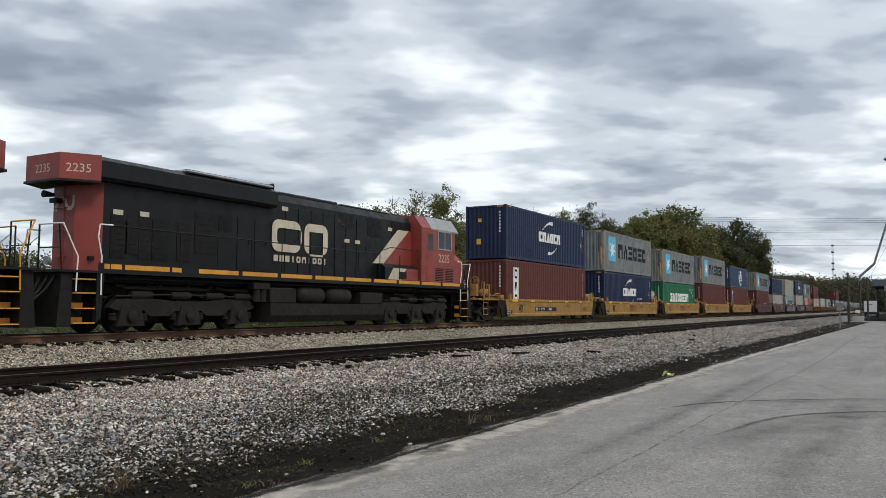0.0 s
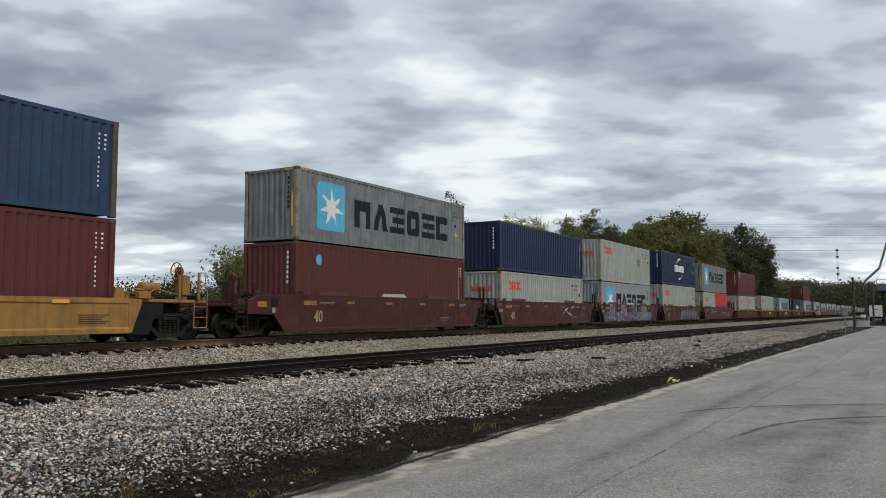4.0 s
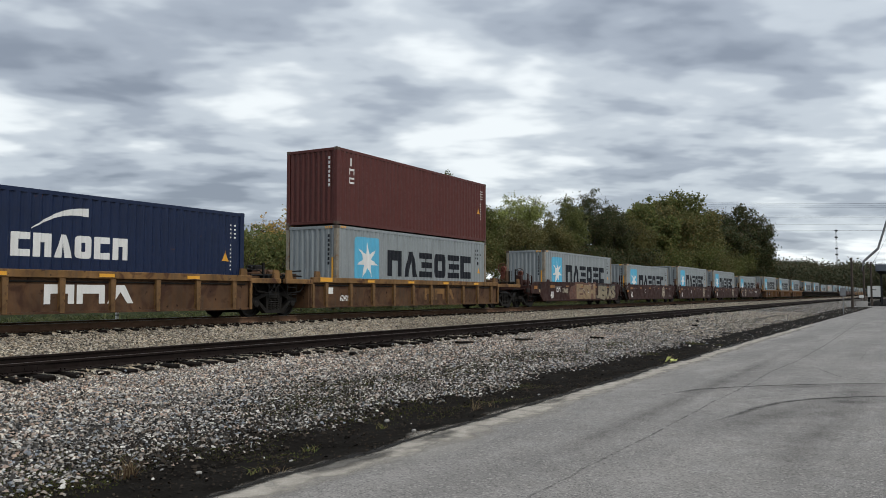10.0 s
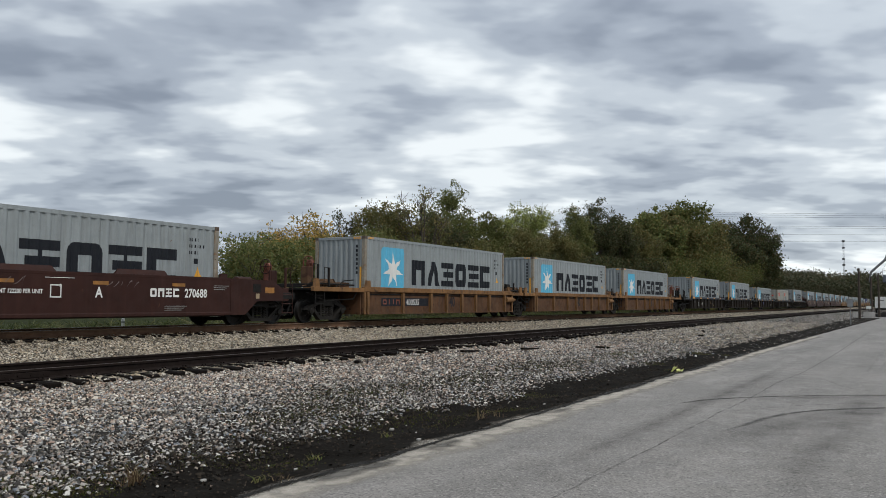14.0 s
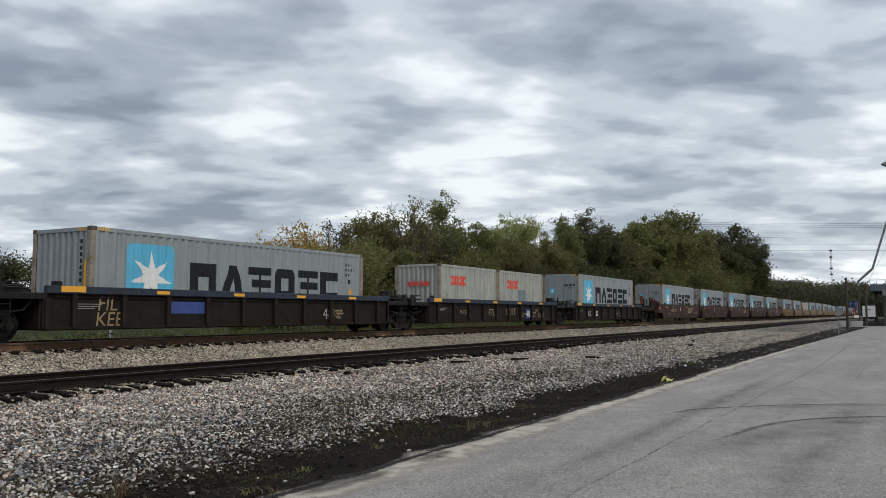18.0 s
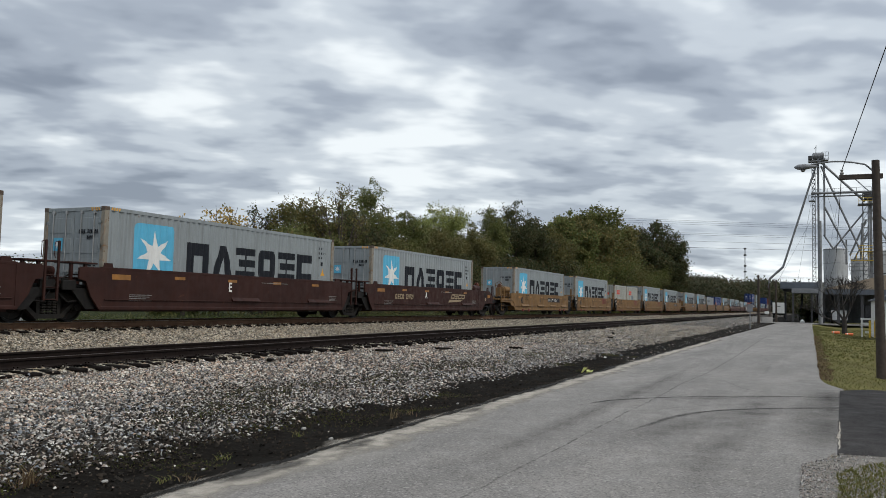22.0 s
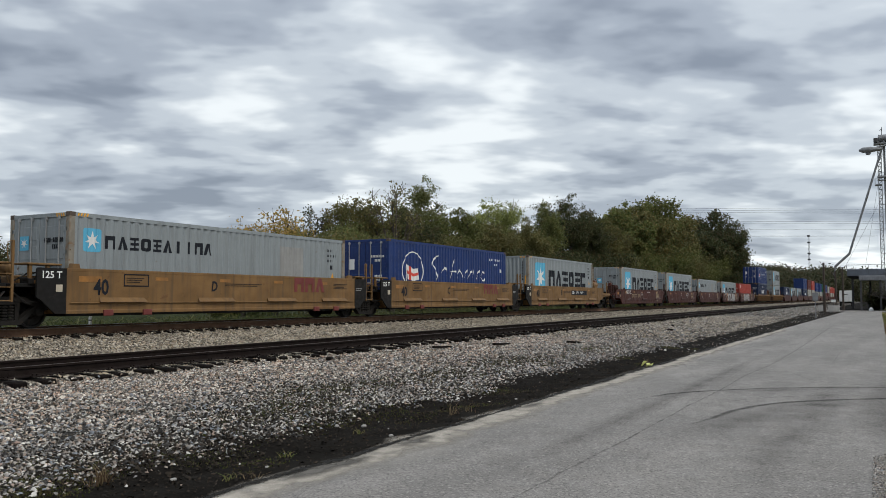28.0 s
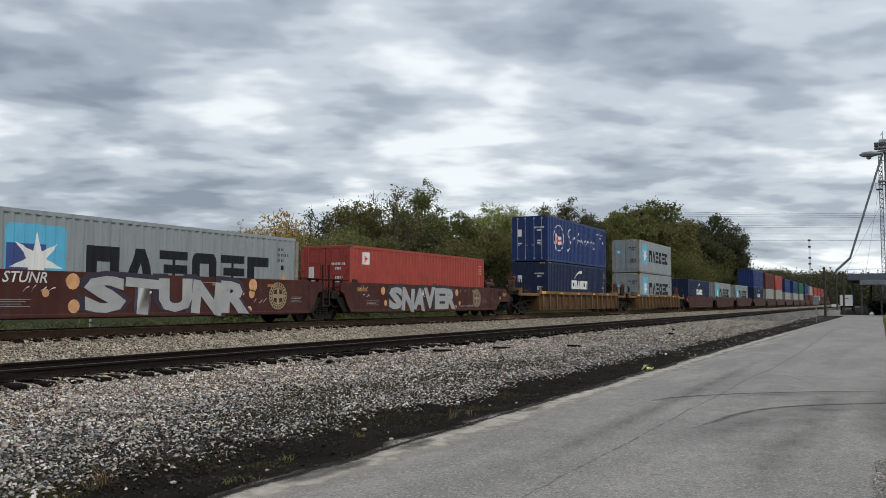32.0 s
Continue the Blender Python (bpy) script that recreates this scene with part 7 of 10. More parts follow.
# ---- locomotive ----
def locomotive():
    """Long hood at x = 0, cab at x = 21.9; rail top at z = 0."""
    ob = thing("locomotive", "black and red diesel locomotive with a cream stripe, trailing cab", "locomotive", "locomotives of the train")
    part("underframe", Build().box(1.8, 21.6, -1.05, 1.05, 1.36, 1.58, 0.02).box(1.4, 21.7, -0.6, 0.6, 1.05, 1.36, 0.02), GRIME, ob)
    part("walkway", Build().box(0.65, 22.4, -1.54, 1.54, 1.58, 1.64), LOCO_BLACK, ob)
    for x0, x1 in [(1.9, 2.06), (2.1, 2.44), (2.54, 4.04), (4.13, 4.47)] + [(5.13 + 1.8 * k, 6.75 + 1.8 * k) for k in range(9)]:
        part("stripe", Build().box(x0, x1, -1.546, -1.54, 1.70, 1.83), LOCO_YELLOW, ob, "yellow edge stripe")
    for x in (2.6, 3.6, 4.5, 6.2, 7.4, 16.2, 19.0):
        part("pipework", Build().pipe([(x, -1.1, 1.3), (x + 0.3, -1.2, 1.24), (x + 1.3, -1.2, 1.22), (x + 1.6, -1.05, 1.36)], 0.05, 6), GRIME, ob)
    part("conduit", Build().rod((2.2, -1.3, 1.48), (21.4, -1.3, 1.48), 0.04, n=6), GRIME, ob)
    part("sill_plate", Build().box(1.75, 21.4, -1.54, -1.50, 1.60, 1.85), LOCO_BLACK, ob)
    hood = part("hood", Build().run([(-0.92, 1.64), (-0.92, 4.35), (-0.72, 4.62), (0.72, 4.62), (0.92, 4.35), (0.92, 1.64)], 2.28, 17.8), LOCO_BLACK, ob)
    def wedge(x0, x1, inner, outer, z0, z1):
        """An end with bevelled corners, seen from above as half a hexagon."""
        o = [(x1, -outer), (x0, -inner), (x0, inner), (x1, outer)]
        v = [(x, y, z) for z in (z0, z1) for x, y in o]
        return Build().add(v, [(0, 1, 5, 4), (1, 2, 6, 5), (2, 3, 7, 6), (3, 0, 4, 7), (3, 2, 1, 0), (4, 5, 6, 7)])

    part("hood_end", wedge(1.77, 2.28, 0.45, 0.925, 1.64, 4.5), LOCO_RED, ob, "red hood end with bevelled corners")
    part("seam", Build().box(1.755, 1.77, -0.02, 0.02, 1.7, 4.0), LOCO_RED, ob)
    for z in (2.05, 2.75, 3.35):
        part("grab_iron", Build().pipe([(1.77, -0.15, z), (1.70, -0.15, z), (1.70, 0.3, z), (1.77, 0.3, z)], 0.014, 5), LOCO_RED, ob)
    part("latch", Build().box(2.0, 2.2, -0.80, -0.70, 1.95, 2.05), GRIME, ob)
    part("horn_bracket", Build().box(1.6, 1.77, 0.1, 0.4, 3.5, 3.62).lathe([(-0.3, 0.10), (0, 0.05)], (1.62, 0.25, 3.7), "x", 10), GRIME, ob)
    rad = part("radiator", Build().run([(-1.12, 4.06), (-1.2, 4.15), (-1.2, 4.58), (-0.95, 4.72), (0.95, 4.72), (1.2, 4.58), (1.2, 4.15), (1.12, 4.06)], 1.97, 8.9), LOCO_BLACK, ob, "overhanging radiator housing")
    part("radiator_end", wedge(1.1, 1.96, 0.7, 1.22, 4.02, 4.70), LOCO_RED, rad, "red bevelled end of the radiator housing")
    part("radiator_lip", wedge(1.05, 1.96, 0.72, 1.23, 3.96, 4.02), LOCO_BLACK, rad)
    part("radiator_roof", Build().box(5.0, 8.8, -1.1, 1.1, 4.72, 4.80, 0.03), LOCO_ROOF, rad, "grey radiator shutters")
    b = Build()
    for k in range(5):
        b.box(5.1 + 0.75 * k, 5.75 + 0.75 * k, -1.0, 1.0, 4.8, 4.83)
    part("shutter", b, DARK_STEEL, rad)
    # doors, grilles and latches on the hood
    for x, w, z0, z1 in ((7.3, 0.6, 1.9, 3.6), (8.1, 0.6, 1.9, 3.6), (9.6, 0.62, 1.75, 4.2), (10.3, 0.62, 1.75, 4.2), (11.0, 0.62, 1.75, 4.2), (11.7, 0.62, 1.75, 4.2), (12.4, 0.62, 1.75, 4.2),
                         (13.1, 0.62, 1.75, 4.2), (13.8, 0.7, 1.75, 4.2)):
        part("hood_door", Build().box(x, x + w, -0.94, -0.92, z0, z1, 0.006).box(x + w - 0.1, x + w - 0.04, -0.955, -0.94, (z0 + z1) / 2, (z0 + z1) / 2 + 0.14), LOCO_BLACK, hood)
    for x, w, z0, z1 in ((2.56, 0.45, 2.07, 3.2), (3.05, 0.33, 2.2, 3.05), (3.46, 0.36, 2.07, 3.22), (3.96, 0.5, 2.07, 3.19), (4.86, 0.42, 2.07, 3.18), (5.54, 0.84, 2.36, 3.57), (6.52, 0.48, 3.14, 3.58), (12.7, 0.9, 3.75, 4.25), (14.5, 0.9, 3.6, 4.25), (16.3, 0.75, 3.75, 4.3)):
        b = Build()
        for k in range(7):
            z = z0 + k * (z1 - z0) / 7
            b.box(x, x + w, -0.945, -0.925, z, z + (z1 - z0) / 11)
        part("grille", b.box(x - 0.04, x + w + 0.04, -0.935, -0.921, z0 - 0.04, z1 + 0.04), GRIME, hood, "dark louvred grille")
    for x, z in ((2.58, 3.22), (3.46, 3.25), (9.4, 4.05), (13.0, 3.2), (13.7, 3.2), (16.0, 3.9)):
        part("notice", Build().box(x, x + 0.32, -0.945, -0.94, z, z + 0.14), LOCO_CREAM, hood, "small pale notice")
    part("equipment_box", Build().run([(-1.35, 1.64), (-1.35, 2.35), (-1.15, 2.5), (-0.92, 2.5), (-0.92, 1.64)], 15.2, 17.8), LOCO_BLACK, ob)
    part("roof_hatch", Build().box(9.6, 13.0, -0.6, 0.6, 4.62, 4.76, 0.04).box(13.2, 16.6, -0.65, 0.65, 4.62, 4.72, 0.04), LOCO_BLACK, hood)
    b = Build()
    for k in range(3):
        b.lathe([(0, 0.03), (0.25, 0.05), (0.4, 0.11)], (9.2 + 0.22 * k, -0.3 + 0.2 * k, 4.95), "x", 10)
        b.rod((9.3 + 0.22 * k, -0.3 + 0.2 * k, 4.6), (9.3 + 0.22 * k, -0.3 + 0.2 * k, 4.95), 0.03)
    part("air_horn", b, GRIME, ob, "cluster of dark air horns")
    # large cream block shapes and the stripe before the cab
    part("lettering", conform([soft_rect(8.9, 2.62, 1.5, 1.1, 0.3), soft_rect(9.16, 2.9, 1.3, 0.54, 0.14)], lambda q: 0, [], -0.945, 0.014), LOCO_CREAM, ob, "cream curved bracket shape")
    part("lettering", conform([soft_rect(10.6, 2.62, 1.35, 1.1, 0.3), rect(10.88, 2.55, 0.79, 0.88)], lambda q: 0, [], -0.945, 0.014), LOCO_CREAM, ob, "cream arch shape")
    part("small_print", conform(shape_row("uuuioniooi", 9.0, 2.28, 2.9, 0.22, 0.25, 0.3), lambda q: 0, [], -0.945, 0.014), LOCO_CREAM, ob, "row of small cream shapes")
    part("stripe", conform([[(14.9, 2.5), (15.65, 2.5), (17.6, 4.0), (16.75, 4.0)]], lambda q: 0, [], -0.945, 0.003), LOCO_CREAM, ob, "slanted cream stripe")
    part("stripe", conform([[(15.65, 2.5), (17.79, 2.5), (17.79, 4.0), (17.6, 4.0)]], lambda q: 0, [], -0.945, 0.003), LOCO_RED, ob, "red field before the cab")
    part("stripe", conform([[(15.25, 1.66), (16.2, 1.66), (16.8, 2.34), (15.8, 2.34)]], lambda q: 0, [], -1.35, 0.004), LOCO_CREAM, ob, "slanted cream stripe")
    part("stripe", conform([[(16.25, 1.66), (17.79, 1.66), (17.79, 2.34), (16.85, 2.34)]], lambda q: 0, [], -1.35, 0.004), LOCO_RED, ob, "red field before the cab")
    # a cream ribbon that folds over the end, and the numbers above it
    ribbon = [[(-0.40, 3.28), (-0.30, 3.28), (-0.22, 3.50), (-0.10, 3.58), (0.0, 3.50), (0.06, 3.36), (0.16, 3.28), (0.30, 3.28), (0.40, 3.36), (0.44, 3.50), (0.44, 3.68), (0.34, 3.68),
               (0.34, 3.50), (0.30, 3.40), (0.20, 3.38), (0.14, 3.46), (0.06, 3.62), (-0.10, 3.70), (-0.26, 3.64), (-0.36, 3.48)]]
    part("emblem", conform(ribbon, lambda q: 0, [], 0, 0.004), LOCO_CREAM, ob, "cream ribbon shape on red", Matrix.Translation((1.768, 0, 0)) @ Matrix.Rotation(radians(-90), 4, "Z"))
    part("lettering", letters("2235", 0.22), LOCO_CREAM, ob, "cream number", Matrix.Translation((1.22, -0.778, 4.22)) @ Matrix.Rotation(radians(-31.2), 4, "Z"))
    part("lettering", letters("2235", 0.22), LOCO_CREAM, ob, "cream number", Matrix.Translation((1.095, 0.3, 4.22)) @ Matrix.Rotation(radians(-90), 4, "Z"))
    # cab and nose
    cab = part("cab", Build().run([(-1.48, 1.64), (-1.48, 4.2), (-1.1, 4.72), (1.1, 4.72), (1.48, 4.2), (1.48, 1.64)], 17.8, 20.75), LOCO_RED, ob, "red driver's cab")
    part("cab_roof", Build().run([(-1.5, 4.2), (-1.12, 4.75), (1.12, 4.75), (1.5, 4.2), (1.5, 4.14), (1.12, 4.69), (-1.12, 4.69), (-1.5, 4.14)], 18.6, 21.05), LOCO_ROOF, cab, "pale grey cab roof")
    for x, w in ((18.25, 0.5),):
        part("cab_door", Build().box(x, x + w + 0.1, -1.495, -1.48, 1.7, 4.1, 0.01), LOCO_RED, cab)
        part("pane", Build().box(x + 0.1, x + w, -1.50, -1.494, 3.2, 3.95), GLASS, cab, "dark door window")
    for x in (19.25, 19.85):
        part("pane", Build().box(x, x + 0.52, -1.492, -1.484, 3.35, 4.1), GLASS, cab, "cab side window")
    b = Build()
    for x in (19.2, 19.79, 20.39):
        b.box(x, x + 0.05, -1.50, -1.48, 3.3, 4.15)
    part("window_frame", b.box(19.2, 20.44, -1.50, -1.48, 4.1, 4.15).box(19.2, 20.44, -1.50, -1.48, 3.3, 3.35), LOCO_ROOF, cab)
    part("pane", Build().box(20.75, 20.76, -1.2, 1.2, 3.5, 4.2), GLASS, cab, "dark windscreen")
    part("lettering", letters("2235", 0.36), LOCO_CREAM, ob, "cream number", (19.25, -1.484, 2.75))
    part("nose", Build().run([(-1.3, 1.64), (-1.3, 2.9), (-0.8, 3.3), (0.8, 3.3), (1.3, 2.9), (1.3, 1.64)], 20.75, 21.85).add([], []), LOCO_RED, ob, "red short nose")
    for x in (19, 19.9):
        b = Build()
        for k in range(8):
            b.box(x, x + 0.7, -1.49, -1.482, 1.9 + 0.075 * k, 1.94 + 0.075 * k)
        part("grille", b, GRIME, cab, "louvred vent")
    part("vent", Build().box(16.2, 16.8, -1.36, -1.352, 1.9, 2.2), GRIME, ob)
    # handrails
    rail_z = 2.84
    for k in range(11):
        x = 3.0 + k * 1.45
        part("handrail_post", made(("handrail_post",), lambda: Build().rod((0, -1.5, 1.64), (0, -1.5, rail_z), 0.018, n=6)), LOCO_BLACK, ob, "", (x, 0, 0))
    part("handrail", Build().pipe([(2.1, -1.5, rail_z), (14.2, -1.5, rail_z), (15.4, -1.5, 3.15), (17.8, -1.5, 3.1)], 0.018), LOCO_BLACK, ob, "long side handrail")
    for x0, s in ((0.75, 1), (22.35, -1)):
        b = Build().pipe([(x0 + s * 0.0, -0.5, 2.8), (x0 + s * 0.0, -0.5, 1.64)], 0.024).pipe([(x0, 0.5, 2.8), (x0, 0.5, 1.64)], 0.024).pipe([(x0, -0.5, 2.2), (x0, -1.3, 2.2)], 0.018)
        b.pipe([(x0, 0.5, 2.2), (x0, 1.3, 2.2)], 0.018).pipe([(x0 + s * 0.1, -1.3, 1.64), (x0, -1.3, 2.78)], 0.02).pipe([(x0 + s * 0.1, 1.3, 1.64), (x0, 1.3, 2.78)], 0.02)
        part("handrail", b, LOCO_BLACK, ob, "end handrail")
        part("chain", Build().pipe([(x0, -0.5, 2.5), (x0, 0, 2.25), (x0, 0.5, 2.5)], 0.012, 5), GALV, ob)
        for e in (-1, 1):
            part("grab_rail", Build().pipe([(x0, e * 0.5, 2.8), (x0, e * 1.45, 2.79), (x0 + s * 0.39, e * 1.52, 1.98), (x0 + s * 0.36, e * 1.52, 1.10)], 0.02), WHITE_PAINT if e < 0 else LOCO_YELLOW, ob, "pale grab rail")
            part("grab_rail", Build().pipe([(x0 + s * 1.4, e * 1.52, 2.85), (x0 + s * 1.0, e * 1.52, 2.84), (x0 + s * 0.96, e * 1.52, 2.52), (x0 + s * 1.08, e * 1.52, 2.02), (x0 + s * 1.09, e * 1.52, 1.02)], 0.02), WHITE_PAINT, ob, "white grab rail")
            xa, xb = sorted((x0 + s * 0.33, x0 + s * 0.95))
            ya, yb = sorted((e * 1.12, e * 1.5))
            steps = part("step_well", Build().box(xa, xb, min(e * 0.9, e * 0.95), max(e * 0.9, e * 0.95), 0.3, 1.6), GRIME, ob)
            part("side_plate", Build().slab([(x0 + s * 0.97, 1.64), (x0 + s * 1.2, 1.64), (x0 + s * 1.12, 0.42), (x0 + s * 0.97, 0.3)], min(e * 1.5, e * 1.46), max(e * 1.5, e * 1.46)), LOCO_BLACK, ob)
            for z in (0.32, 0.69, 1.08, 1.43):
                part("step", Build().box(xa, xb, ya, yb, z - 0.03, z), LOCO_YELLOW, steps, "yellow-edged step")
                if z < 0.8:
                    part("riser", Build().box(xa, xb - 0.1, e * 1.12 - 0.01, e * 1.12 + 0.01, z, z + 0.13), LOCO_YELLOW, steps)
        part("pilot", Build().slab([(x0 - s * 0.1, 0.22), (x0 + s * 0.0, 1.58), (x0 + s * 0.3, 1.58), (x0 + s * 0.3, 0.22)], -1.45, 1.45), GRIME, ob, "black end plate")
        xa, xb = sorted((x0 - s * 0.6, x0 + s * 0.2))
        part("coupler", Build().box(xa, xb, -0.13, 0.13, 0.72, 0.98, 0.04).pipe([(x0, -0.5, 1.2), (x0 - s * 0.3, -0.55, 0.7), (x0 - s * 0.5, -0.5, 0.5)], 0.035).pipe([(x0, -0.7, 1.3), (x0 - s * 0.35, -0.75, 0.75), (x0 - s * 0.55, -0.7, 0.6)], 0.035), GRIME, ob, "coupler with hanging hoses")
        part("headlamp", Build().lathe([(0, 0.12), (0.08, 0.12)], (x0 + s * 0.82 - 0.04, 0.35, 1.95), "x", 14), GALV, ob)
        b = Build()
        for k in range(5):
            y = -1.2 + 0.28 * k
            b.pipe([(x0, y, 1.5), (x0 - s * 0.25, y, 1.15 - 0.06 * k), (x0 - s * 0.55, y + 0.05, 0.85), (x0 - s * 0.75, y, 0.95)], 0.03, 6)
        part("jumper_hoses", b, GRIME, ob, "row of black hoses")
    # trucks, tank and reservoirs
    for c in (5.05, 17.75):
        t = part("truck", Build().box(c - 2.75, c + 2.75, -0.62, 0.62, 0.24, 0.95, 0.03), GRIME, ob, "six-wheel truck with black side frames")
        for y in (-1.15, 1.15):
            e = -1 if y < 0 else 1
            f = Build().slab([(c - 2.75, 0.80), (c - 2.55, 1.02), (c - 1.5, 1.06), (c - 0.5, 0.98), (c + 0.5, 0.98), (c + 1.5, 1.06), (c + 2.55, 1.02), (c + 2.75, 0.80), (c + 2.45, 0.72), (c + 1.6, 0.72),
                              (c + 1.4, 0.56), (c + 0.7, 0.56), (c + 0.5, 0.70), (c - 0.5, 0.70), (c - 0.7, 0.56), (c - 1.4, 0.56), (c - 1.6, 0.72), (c - 2.45, 0.72)], y - 0.1, y + 0.1)
            for k in (-2.05, 0, 2.05):
                f.slab([(c + k - 0.46, 0.30), (c + k + 0.46, 0.30), (c + k + 0.40, 0.46), (c + k + 0.30, 0.86), (c + k - 0.30, 0.86), (c + k - 0.40, 0.46)], y - 0.14, y + 0.14)
                f.lathe([(-0.24, 0.06), (-0.22, 0.15), (-0.13, 0.17)] if e < 0 else [(0.13, 0.17), (0.22, 0.15), (0.24, 0.06)], (c + k, y, 0.56), "y", 16)
                for d in (-0.52, 0.52):
                    for z in (0.46, 0.53, 0.60):
                        f.rod((c + k + d, y, z), (c + k + d, y, z + 0.05), 0.10, n=10)
            f.pipe([(c - 2.6, y + e * 0.12, 1.1), (c - 0.9, y + e * 0.12, 1.16), (c + 0.9, y + e * 0.12, 1.16), (c + 2.6, y + e * 0.12, 1.1)], 0.03, 5)
            for k in (-1.7, -0.3, 1.0, 2.2):
                f.rod((c + k - 0.35, y + e * 0.05, 1.14), (c + k + 0.35, y + e * 0.05, 1.14), 0.11, n=10)
            part("side_frame", f, TRUCK_STEEL, t, "", (0, 0, -0.1))
        for k in (-2.05, 0, 2.05):
            for y in (-0.75, 0.75):
                part("wheel", made(("wheel",), wheel_mesh), WHEEL_STEEL, t, "", Matrix.Translation((c + k, y, 0.53)) @ Matrix.Rotation(0 if y < 0 else math.pi, 4, "Z") @ Matrix.Scale(1.25, 4))
    part("fuel_tank", Build().run([(-1.35, 0.22), (-1.5, 0.45), (-1.5, 0.85), (1.5, 0.85), (1.5, 0.45), (1.35, 0.22)], 8.3, 14.9).box(8.3, 9.6, -1.48, 1.48, 0.85, 1.36, 0.03).box(13.4, 14.9, -1.45, 1.45, 0.85, 1.30, 0.03), TRUCK_STEEL, ob, "black fuel tank")
    for x in (9.85, 11.45):
        part("air_reservoir", Build().lathe([(0, 0.1), (0.06, 0.24), (0.16, 0.31), (1.25, 0.31), (1.35, 0.24), (1.41, 0.1)], (x, -1.22, 1.12), "x", 18).smooth(), TRUCK_STEEL, ob, "black air reservoir")
    part("filter", Build().rod((7.75, -1.35, 0.9), (7.75, -1.35, 1.35), 0.13, n=12).rod((8.05, -1.35, 0.9), (8.05, -1.35, 1.35), 0.13, n=12).box(7.5, 8.25, -1.5, -1.2, 1.3, 1.5), TRUCK_STEEL, ob, "pair of dark filters")
    return ob


# ---- the train, in its order; u: how far its containers' leading end stands along the track at the start ----
SPEED = 25.113
MOVERS = []
HC, GP = 2.896, 2.591
